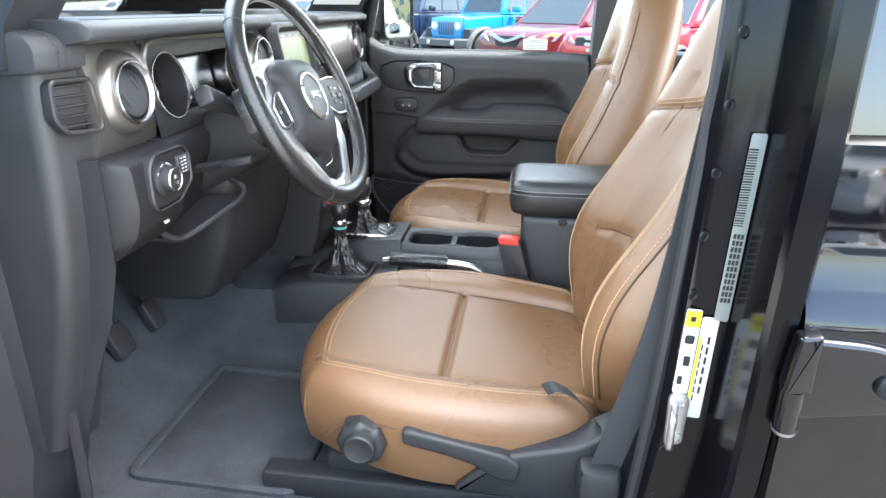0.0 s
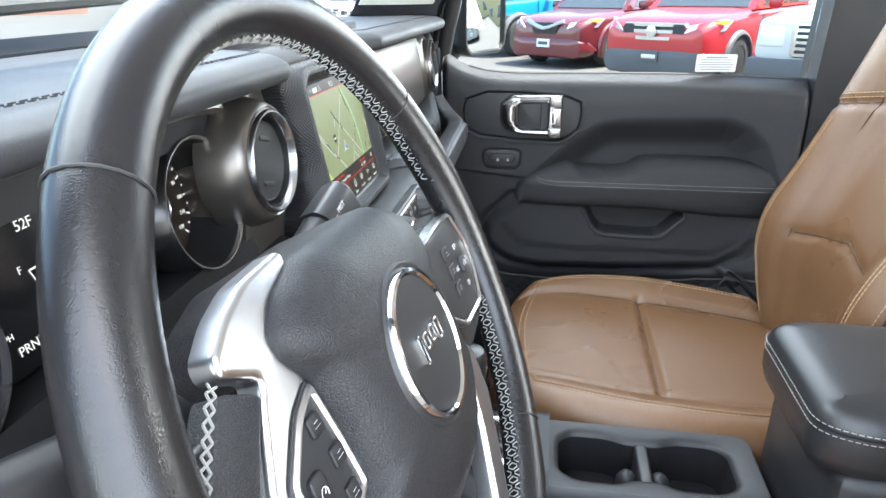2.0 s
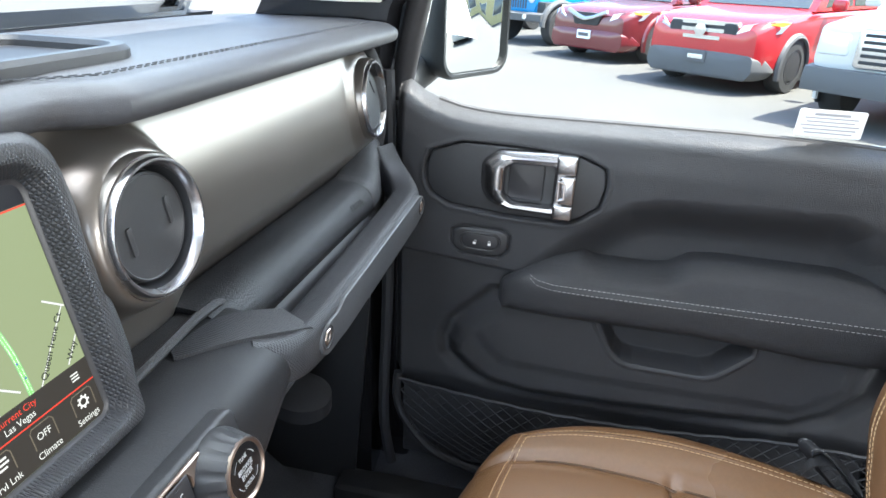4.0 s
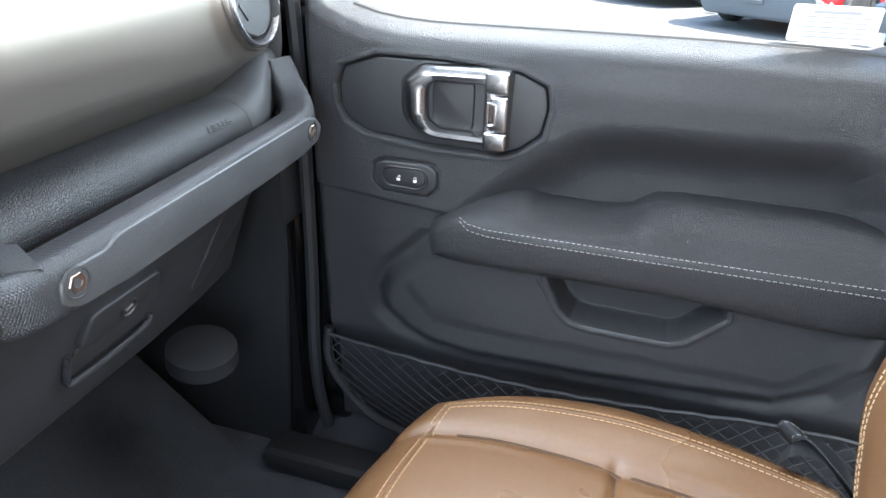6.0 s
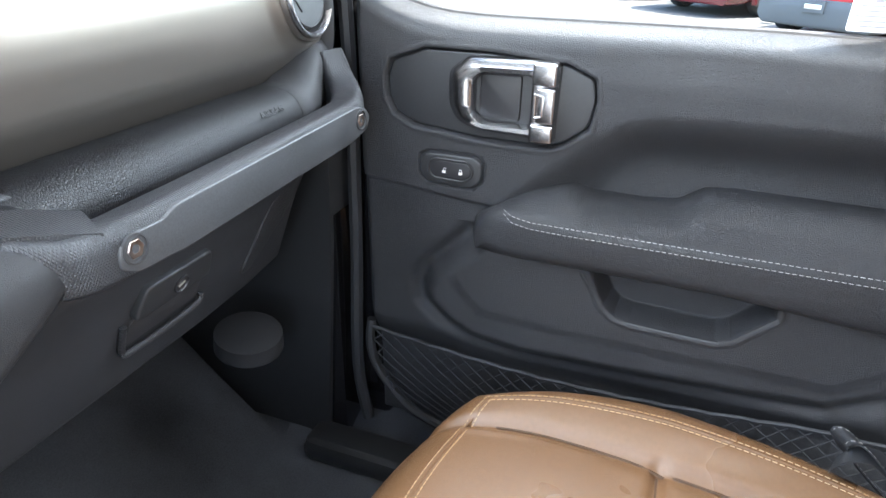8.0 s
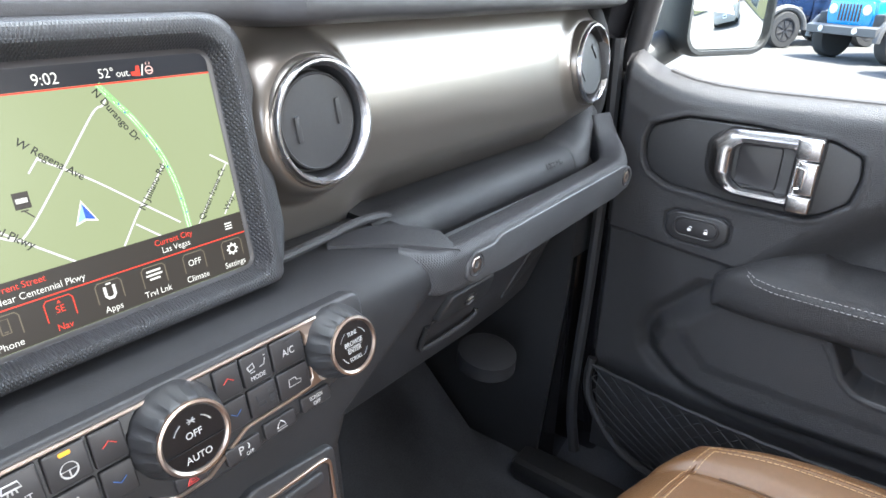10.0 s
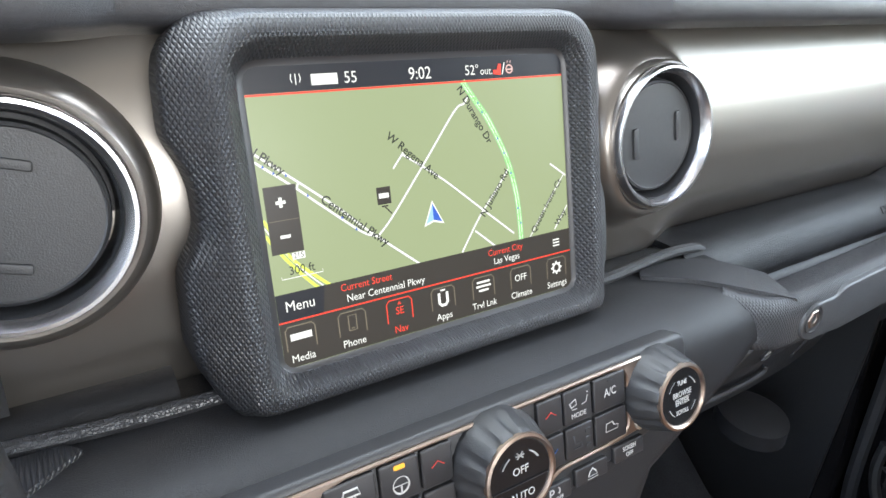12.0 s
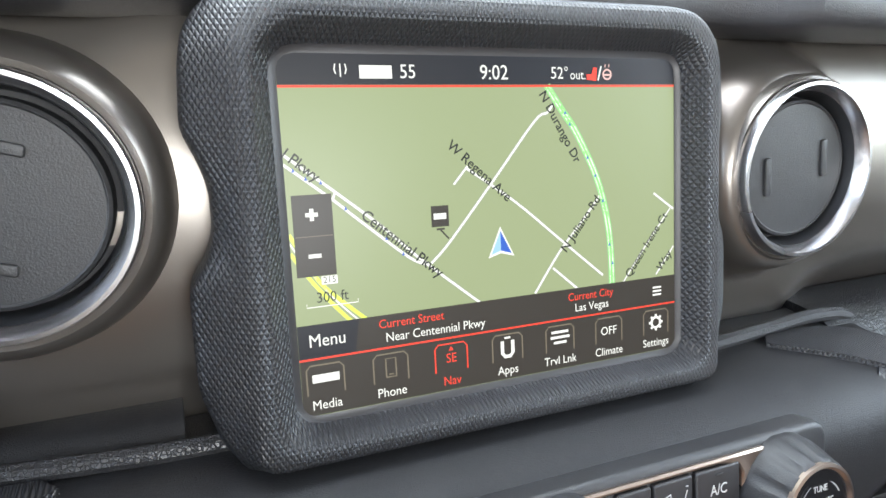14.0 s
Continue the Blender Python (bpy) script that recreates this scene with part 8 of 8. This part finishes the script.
for x0, x1 in ((-0.45, 0.06), (0.10, 0.56)):
    t = thing("wiper", "black windscreen wiper at rest on the glass", "wiper", (x0, 0.31, 1.31), "windscreen wipers")
    bm = B()
    tube(bm, [(x0, 0.320, 1.318), (x0 + 0.1, 0.300, 1.332), (x1, 0.285, 1.345)], [0.012, 0.008, 0.006], 8)
    part("arm", bm, M_PLASTIC, t)
    bm = B()
    tube(bm, [(x1 - 0.38, 0.283, 1.332), (x1 - 0.15, 0.276, 1.342), (x1 + 0.10, 0.268, 1.350)], 0.006, 6)
    part("blade", bm, M_RUBBER, t)

# ---- parked vehicles ----
M_TYRE = mat("tyre_rubber", (0.03, 0.03, 0.031), 0.8, grain=0.2, scale=60, bump=0.3, bscale=120)
M_ALLOY = mat("alloy_rim", (0.45, 0.45, 0.46), 0.3, 0.9, grain=0.05, scale=60)
M_DARKRIM = mat("dark_rim", (0.05, 0.05, 0.055), 0.35, 0.5, grain=0.05, scale=60)
M_CLAD = mat("dark_cladding", (0.09, 0.09, 0.092), 0.6, grain=0.1, scale=60)
M_TINT = mat("tinted_car_glass", (0.05, 0.06, 0.065), 0.04, 0.0, spec=0.8)
M_LAMP = mat("headlight_glass", (0.70, 0.72, 0.74), 0.08, 0.2)
M_AMBER = mat("amber_lens", (0.75, 0.30, 0.03), 0.2)


def paint(name, c):
    return mat(name, c, 0.22, 0.1, grain=0.04, scale=12, coat=0.8)


def wheel_set(t, xs, ys, r, w, rim_mat, spokes=6):
    for y in ys:
        for s in (-1, 1):
            f = Fr((s * xs, y, r), (0, s, 0), (0, 0, 1))
            bm = B()
            lathe(bm, f, [(r * 0.62, -w), (r * 0.94, -w), (r, -w * 0.85), (r, -w * 0.12), (r * 0.95, 0.0), (r * 0.66, 0.004), (r * 0.62, -0.02)], 40)
            wh = part("wheel", bm, M_TYRE, t, "black tyre with " + ("dark" if rim_mat is M_DARKRIM else "silver") + " rim")
            bm = B()
            lathe(bm, f, [(r * 0.64, -0.03), (r * 0.63, 0.006), (r * 0.58, 0.004), (r * 0.56, -0.05)], 32, cap=False)
            part("rim", bm, rim_mat, wh)
            bm = B()
            lathe(bm, f, [(r * 0.57, -0.055), (0.001, -0.05)], 24)
            part("hub_back", bm, M_RUBBER, wh)
            for k in range(spokes):
                bm = B()
                g = f.turned(360 * k / spokes)
                slab(bm, g, rounded([(-0.02 * r, -0.07 * r), (0.58 * r, -0.045 * r), (0.58 * r, 0.045 * r), (-0.02 * r, 0.07 * r)], 0.02 * r), -0.05, -0.008, 0.008)
                part("spoke", bm, rim_mat, wh)


def body_loft(bm, secs):
    """Cross-sections (y, half width, z low, z high, shoulder) from the nose to the tail."""
    rings = []
    for y, w, z0, z1, sh in secs:
        q = [(-w * 0.90, z0), (w * 0.90, z0), (w, z0 + 0.12), (w * 1.0, (z0 + z1) / 2), (w * 0.985, z1 - sh), (w * 0.90, z1 - sh * 0.25), (w * 0.6, z1), (-w * 0.6, z1), (-w * 0.90, z1 - sh * 0.25), (-w * 0.985, z1 - sh), (-w, (z0 + z1) / 2), (-w, z0 + 0.12)]
        q = rounded(q, 0.05, 2)
        rings.append([(x, y, z) for x, z in q])
    loft(bm, rings)


def arches(t, w, ys, r, material):
    for y in ys:
        for s in (-1, 1):
            bm = B()
            f = Fr((s * (w - 0.03), y, r * 0.98), (0, s, 0), (0, 0, 1))
            slab(bm, f, [(1.14 * r * math.cos(radians(a)), 1.14 * r * math.sin(radians(a))) for a in range(-28, 209, 8)], 0, 0.036, 0.004)
            part("wheel_well", bm, M_RUBBER, t)
            bm = B()
            tube(bm, [f(1.16 * r * math.cos(radians(a)), 1.16 * r * math.sin(radians(a)), 0.03) for a in range(-20, 201, 10)], 0.05, 6, flat=0.6)
            part("arch", bm, material, t)


def cabin(t, secs, pm, w):
    """Roof and glass: secs are (y, z) of the windscreen foot, roof front, roof rear, tail glass foot."""
    (y0, z0), (y1, z1), (y2, z2), (y3, z3) = secs
    top = w * 0.78
    bm = B()
    loft(bm, [[(-w * 0.95, y0, z0), (w * 0.95, y0, z0), (w * 0.95, y3, z3), (-w * 0.95, y3, z3)], [(-top, y1, z1 - 0.04), (top, y1, z1 - 0.04), (top, y2, z2 - 0.04), (-top, y2, z2 - 0.04)], [(-top * 0.96, y1 - 0.05, z1), (top * 0.96, y1 - 0.05, z1), (top * 0.96, y2 + 0.05, z2), (-top * 0.96, y2 + 0.05, z2)]])
    part("roof", bm, pm, t, "painted roof and pillars", angle=30)
    bm = B()
    k0, k1 = 0.06, 0.90

    def mixp(a, b, q):
        return V(a).lerp(V(b), q)
    A0, A1 = (-w * 0.95, y0, z0), (w * 0.95, y0, z0)
    B0, B1 = (-top, y1, z1 - 0.04), (top, y1, z1 - 0.04)
    out = V((0, 0.7, 0.5)) * 0.012
    quad = [mixp(mixp(A0, A1, 0.06), mixp(B0, B1, 0.06), k0), mixp(mixp(A0, A1, 0.94), mixp(B0, B1, 0.94), k0), mixp(mixp(A0, A1, 0.94), mixp(B0, B1, 0.94), k1), mixp(mixp(A0, A1, 0.06), mixp(B0, B1, 0.06), k1)]
    loft(bm, [[p for p in quad], [p + out for p in quad]])
    part("windscreen", bm, M_TINT, t, "dark windscreen")
    for s in (-1, 1):
        for q0, q1 in ((0.08, 0.36), (0.39, 0.66), (0.69, 0.94)):
            def edge(q, up):
                lo = mixp((s * w * 0.95, y0, z0), (s * w * 0.95, y3, z3), q)
                hi2 = mixp((s * top, y1, z1 - 0.04), (s * top, y2, z2 - 0.04), q)
                return lo.lerp(hi2, up)
            quad = [edge(q0, 0.10), edge(q1, 0.10), edge(q1, 0.86), edge(q0, 0.86)]
            bm = B()
            o = V((s * 0.012, 0, 0.003))
            loft(bm, [[p for p in quad], [p + o for p in quad]])
            part("side_window", bm, M_TINT, t)
        bm = B()
        box(bm, *(sorted((s * (w + 0.02), s * (w + 0.22)))), y0 - 0.45, y0 - 0.30, z0 + 0.02, z0 + 0.18, 0.04)
        part("door_mirror", bm, pm, t)


def crossover(label, pm, H=1.70, nose=0.98, L=4.9, grille="bars", rim_mat=None, clad=True, W=0.98):
    t = thing("parked_suv", label, "car", (0, 0, 0), "parked vehicles")
    r = 0.38
    bm = B()
    body_loft(bm, [(0.93, W * 0.70, 0.34, nose - 0.26, 0.05), (0.90, W * 0.84, 0.26, nose - 0.14, 0.06), (0.78, W * 0.93, 0.24, nose - 0.05, 0.07), (0.4, W * 0.98, 0.24, nose + 0.03, 0.09), (-0.2, W, 0.25, nose + 0.09, 0.10), (-0.62, W, 0.27, nose + 0.12, 0.10), (-1.5, W, 0.27, nose + 0.14, 0.10), (-2.9, W, 0.28, nose + 0.17, 0.10), (-L + 1.05, W * 0.97, 0.32, nose + 0.15, 0.10), (-L + 0.93, W * 0.88, 0.42, nose + 0.05, 0.10)])
    part("body", bm, pm, t, "glossy painted body", angle=35)
    cabin(t, ((-0.45, nose + 0.08), (-1.22, H), (-3.1, H - 0.03), (-L + 1.02, nose + 0.15)), pm, W)
    bm = B()
    body_loft(bm, [(0.965, W * 0.66, 0.22, 0.50, 0.04), (0.93, W * 0.86, 0.20, 0.56, 0.04), (0.72, W * 0.965, 0.20, 0.54, 0.04), (0.50, W * 0.985, 0.22, 0.40, 0.03)])
    part("bumper", bm, M_CLAD if clad else pm, t, "front bumper")
    gy, gz0, gz1 = 0.945, nose - 0.36, nose - 0.10
    if grille == "bars":
        for k in range(3):
            bm = B()
            z = gz0 + 0.05 + (gz1 - gz0 - 0.06) * k / 2
            loft(bm, [[(x, gy + dy - abs(x) * 0.12, z + dz) for dy, dz in ((-0.06, -0.030), (0.02, -0.026), (0.02, 0.026), (-0.06, 0.030))] for x in (-0.52, -0.3, 0, 0.3, 0.52)])
            part("grille_bar", bm, M_CHROME, t, "silver grille bar")
        bm = B()
        lathe(bm, Fr((0, gy + 0.03, (gz0 + gz1) / 2 + 0.02), (-1, 0, 0), (0, 0, 1)), [(0.09, -0.02), (0.09, 0.008), (0.0005, 0.014)], 24)
        part("badge", bm, M_CHROME, t)
        bm = B()
        slab(bm, Fr((0, gy - 0.05, (gz0 + gz1) / 2), (-1, 0, 0), (0, 0, 1)), rrect(1.06, gz1 - gz0, 0.05), -0.05, 0.03, 0.01)
        part("grille_back", bm, M_RUBBER, t)
    else:
        bm = B()
        slab(bm, Fr((0, gy - 0.02, (gz0 + gz1) / 2), (-1, 0, 0), (0, 0, 1)), rounded([(-0.28, -0.10), (0.28, -0.10), (0.36, 0.12), (-0.36, 0.12)], 0.05), -0.05, 0.03, 0.01)
        part("grille_back", bm, M_RUBBER, t)
        bm = B()
        tube(bm, [(-0.46, gy - 0.01, gz1 + 0.02), (-0.15, gy + 0.03, gz1 - 0.09), (0, gy + 0.04, gz1 - 0.12), (0.15, gy + 0.03, gz1 - 0.09), (0.46, gy - 0.01, gz1 + 0.02)], 0.045, 8, flat=0.6)
        part("grille_bar", bm, M_CHROME, t, "silver shield bar")
    for s in (-1, 1):
        bm = B()
        q = [(s * 0.50, 0.90, nose - 0.24), (s * 0.60, 0.93, nose - 0.12), (s * 0.92, 0.55, nose - 0.04), (s * 0.965, 0.30, nose - 0.06), (s * 0.95, 0.50, nose - 0.20), (s * 0.80, 0.80, nose - 0.26)]
        loft(bm, [[V(p) for p in q], [V(p) + V((s * 0.02, 0.025, 0.012)) for p in q]])
        lampo = part("headlight", bm, M_LAMP, t, "clear headlight")
        bm = B()
        q = [(s * 0.80, 0.74, nose - 0.10), (s * 0.93, 0.54, nose - 0.065), (s * 0.972, 0.34, nose - 0.08), (s * 0.955, 0.52, nose - 0.12)]
        loft(bm, [[V(p) + V((s * 0.02, 0.025, 0.014)) for p in q], [V(p) + V((s * 0.03, 0.03, 0.018)) for p in q]])
        part("indicator", bm, M_AMBER, lampo, "amber lens")
        bm = B()
        lathe(bm, Fr((s * 0.74, 0.90, 0.43), (-1, 0, 0), (0, 0, 1)), [(0.06, -0.05), (0.06, 0.0), (0.05, 0.012), (0.0005, 0.014)], 20)
        part("fog_light", bm, M_LAMP, t)
    bm = B()
    slab(bm, Fr((0, 0.985, 0.47), (-1, 0, 0), (0, 0, 1)), rrect(0.31, 0.155, 0.01), -0.03, 0.008, 0.003)
    pl = part("number_plate", bm, M_PAPER if not clad else M_CLAD, t, "blank number plate")
    bm = B()
    slab(bm, Fr((0, 0.993, 0.47), (-1, 0, 0), (0, 0, 1)), rrect(0.24, 0.06, 0.01), 0, 0.003, 0.001)
    part("plate_bar", bm, M_CLAD if not clad else M_STEEL, pl)
    arches(t, W, (0, -2.85), r, M_CLAD if clad else pm)
    wheel_set(t, W + 0.005, (0, -2.85), r, 0.24, rim_mat or M_ALLOY, 5)
    return t


def offroader(label, pm, rim_mat):
    t = thing("parked_offroader", label, "car", (0, 0, 0), "parked vehicles")
    r = 0.41
    bm = B()
    body_loft(bm, [(0.46, 0.52, 0.66, 1.14, 0.03), (0.42, 0.60, 0.62, 1.18, 0.04), (0.0, 0.66, 0.60, 1.22, 0.05), (-0.8, 0.76, 0.58, 1.26, 0.04)])
    part("hood", bm, pm, t, "flat painted hood", angle=35)
    bm = B()
    body_loft(bm, [(-0.78, 0.78, 0.50, 1.26, 0.04), (-1.5, 0.79, 0.48, 1.26, 0.04), (-3.2, 0.79, 0.50, 1.26, 0.04)])
    part("body", bm, pm, t, "painted tub", angle=35)
    cabin(t, ((-0.78, 1.27), (-1.05, 1.85), (-3.1, 1.84), (-3.2, 1.27)), pm, 0.78)
    bm = B()
    slab(bm, Fr((0, 0.46, 0.90), (-1, 0, 0), (0, 0, 1)), rounded([(-0.50, -0.24), (0.50, -0.24), (0.56, 0.0), (0.52, 0.24), (-0.52, 0.24), (-0.56, 0.0)], 0.06), -0.02, 0.03, 0.015)
    gr = part("grille", bm, pm, t, "painted slotted grille")
    for k in range(7):
        bm = B()
        slab(bm, Fr((-0.24 + 0.08 * k, 0.4905, 0.92), (-1, 0, 0), (0, 0, 1)), rrect(0.045, 0.32, 0.02), 0, 0.004, 0.001)
        part("grille_slot", bm, M_RUBBER, gr)
    for s in (-1, 1):
        bm = B()
        lathe(bm, Fr((s * 0.41, 0.49, 0.98), (-1, 0, 0), (0, 0, 1)), [(0.095, -0.02), (0.095, 0.012), (0.08, 0.024), (0.0005, 0.03)], 28)
        part("headlight", bm, M_LAMP, t, "round headlight")
        for y in (0.0, -2.45):
            bm = B()
            tube(bm, [(s * 0.84, y + 0.50 * math.cos(radians(a)) * 1.12, r + 0.50 * math.sin(radians(a))) for a in range(0, 181, 12)], 0.07, 8)
            part("fender_flare", bm, M_CLAD, t, "black fender flare")
            bm = B()
            box(bm, *sorted((s * 0.55, s * 0.80)), y - 0.50, y + 0.46, 0.52, 0.92, 0.05)
            part("inner_fender", bm, M_RUBBER, t)
    bm = B()
    loft(bm, [[(x, 0.62 - abs(x) * 0.10 + dy, z) for dy, z in ((0, 0.50), (0.10, 0.52), (0.11, 0.66), (0, 0.70))] for x in (-0.86, -0.5, 0, 0.5, 0.86)])
    bp = part("bumper", bm, M_CLAD, t, "grey steel bumper")
    for s in (-1, 1):
        bm = B()
        lathe(bm, Fr((s * 0.42, 0.70, 0.60), (-1, 0, 0), (0, 0, 1)), [(0.055, -0.04), (0.055, 0.01), (0.0005, 0.014)], 18)
        part("fog_light", bm, M_LAMP, bp)
    wheel_set(t, 0.92, (0, -2.45), r, 0.27, rim_mat, 7)
    return t


def pickup(label, pm):
    t = thing("parked_pickup", label, "truck", (0, 0, 0), "parked vehicles")
    r = 0.40
    bm = B()
    body_loft(bm, [(0.90, 0.88, 0.62, 1.06, 0.05), (0.84, 0.96, 0.56, 1.14, 0.06), (0.3, 1.0, 0.45, 1.20, 0.08), (-0.7, 1.0, 0.42, 1.25, 0.08), (-2.9, 1.0, 0.42, 1.27, 0.08), (-4.9, 1.0, 0.45, 1.27, 0.08)])
    part("body", bm, pm, t, "painted truck body", angle=35)
    cabin(t, ((-0.6, 1.24), (-1.25, 1.88), (-2.7, 1.88), (-2.95, 1.26)), pm, 1.0)
    bm = B()
    slab(bm, Fr((0, 0.90, 0.88), (-1, 0, 0), (0, 0, 1)), rrect(1.05, 0.42, 0.06), -0.04, 0.035, 0.02)
    gr = part("grille", bm, M_CHROME, t, "chrome grille")
    for k in range(5):
        bm = B()
        slab(bm, Fr((0, 0.936, 0.74 + 0.07 * k), (-1, 0, 0), (0, 0, 1)), rrect(0.92, 0.035, 0.01), 0, 0.004, 0.001)
        part("grille_slot", bm, M_RUBBER, gr)
    for s in (-1, 1):
        bm = B()
        slab(bm, Fr((s * 0.76, 0.87, 0.90), (-1, 0, 0), (0, 0, 1)), rrect(0.34, 0.24, 0.05), -0.06, 0.05, 0.03)
        part("headlight", bm, M_LAMP, t, "clear headlight")
    bm = B()
    loft(bm, [[(x, 0.92 - abs(x) * 0.08 + dy, z) for dy, z in ((-0.1, 0.36), (0.10, 0.38), (0.13, 0.50), (0.10, 0.64), (-0.1, 0.66))] for x in (-1.0, -0.6, 0, 0.6, 1.0)])
    part("bumper", bm, M_CLAD, t, "dark bumper")
    arches(t, 1.0, (0, -3.3), r, pm)
    wheel_set(t, 1.0, (0, -3.3), r, 0.26, M_ALLOY, 6)
    return t


P_RED = paint("red_paint", (0.42, 0.020, 0.025))
P_MAROON = paint("maroon_paint", (0.13, 0.018, 0.022))
P_BLUE = paint("bright_blue_paint", (0.01, 0.24, 0.52))
P_NAVY = paint("navy_paint", (0.012, 0.022, 0.055))
P_SILVER = paint("silver_white_paint", (0.62, 0.62, 0.60))
P_WHITE = paint("white_paint", (0.72, 0.72, 0.72))
P_GREY = paint("champagne_paint", (0.36, 0.34, 0.30))
TURN = 52


def park(car, x, y, turn=TURN):
    car.matrix_basis = pose(x, y, GZ, 0, 0, turn)
    return car


park(crossover("red SUV with silver grille bars and dark cladding, parked", P_RED, 1.76, 1.05, 5.0, "bars", M_DARKRIM), 10.98, -2.25)
park(crossover("dark maroon crossover with silver shield grille, parked", P_MAROON, 1.70, 0.97, 4.9, "shield", M_ALLOY, False), 13.7, -0.55)
blue = park(offroader("bright blue boxy off-roader with slotted grille, parked", P_BLUE, M_ALLOY), 15.75, 1.33)
park(pickup("silver pickup truck with chrome grille, parked", P_SILVER), 8.35, -3.95)
park(offroader("navy boxy off-roader with dark rims, parked", P_NAVY, M_DARKRIM), 18.05, 3.85)
white = park(crossover("white SUV parked further along the row", P_WHITE, 1.70, 1.0, 4.8, "bars", M_ALLOY, False), 20.9, 5.7)
grey = park(crossover("champagne grey SUV parked behind the car", P_GREY, 1.72, 1.0, 4.8, "bars", M_ALLOY, False), 4.2, -10.5, 25)
for x, y, turn in ((24.0, 7.3, TURN), (26.8, 9.2, TURN), (29.5, 11.1, TURN), (36.0, 19.5, 200), (39.5, 21.5, 200), (43, 23.5, 200), (46, 27, 200), (-9.0, -4.0, -60), (-10.5, -0.8, -60), (-12.0, 2.4, -60), (-7.5, -7.2, -60)):
    copy_thing(white if (x > 30 or x < 0) else grey, pose(x, y, GZ, 0, 0, turn))

# ---- far buildings ----
M_BRICK = mat("tan_brick_far", (0.30, 0.17, 0.13), 0.85, grain=0.25, scale=6)
M_STUCCO = mat("yellow_stucco", (0.52, 0.42, 0.20), 0.9, grain=0.10, scale=2)
M_PALE = mat("pale_stucco", (0.55, 0.50, 0.42), 0.9, grain=0.08, scale=2)


def building(name, label, x, y, turn, w, d, h, wm, rows=1, cols=4):
    t = thing(name, label, "building")
    bm = B()
    box(bm, -w / 2, w / 2, -d / 2, d / 2, -0.3, h, 0.05)
    part("wall", bm, wm, t)
    bm = B()
    box(bm, -w / 2 - 0.2, w / 2 + 0.2, -d / 2 - 0.2, d / 2 + 0.2, h, h + 0.35, 0.06)
    part("roof", bm, M_PALE, t, "pale roof edge")
    for i in range(rows):
        for j in range(cols):
            bm = B()
            cx = -w / 2 + w * (j + 0.5) / cols
            f = Fr((cx, -d / 2 - 0.0, 1.7 + 3.2 * i), (1, 0, 0), (0, 0, 1))
            rim(bm, f, rrect(w / cols * 0.55, 1.6, 0.05), rrect(w / cols * 0.50, 1.45, 0.04), -0.1, 0.06, 0.02)
            win = part("window", bm, M_PALE, t)
            bm = B()
            slab(bm, f, rrect(w / cols * 0.50, 1.45, 0.04), -0.1, 0.01, 0.005)
            part("pane", bm, M_TINT, win)
    t.matrix_basis = pose(x, y, GZ, 0, 0, turn)
    return t


building("brick_building", "low tan brick building across the lot", 48, 47, -45, 16, 8, 4.2, M_BRICK, 1, 5)
building("stucco_building", "long yellow stucco building behind the parked cars", 44, -36, 216, 70, 10, 7.5, M_STUCCO, 2, 10)
building("stucco_building", "yellow stucco building behind the car", 10, -34, 180, 40, 10, 8.0, M_STUCCO, 2, 9)
bm = B()
box(bm, 34.0, 35.4, 19.0, 20.4, GZ, 1.15, 0.05)
single("brick_pier", bm, M_BRICK, "short tan brick pier at the lot edge", "brick pier")
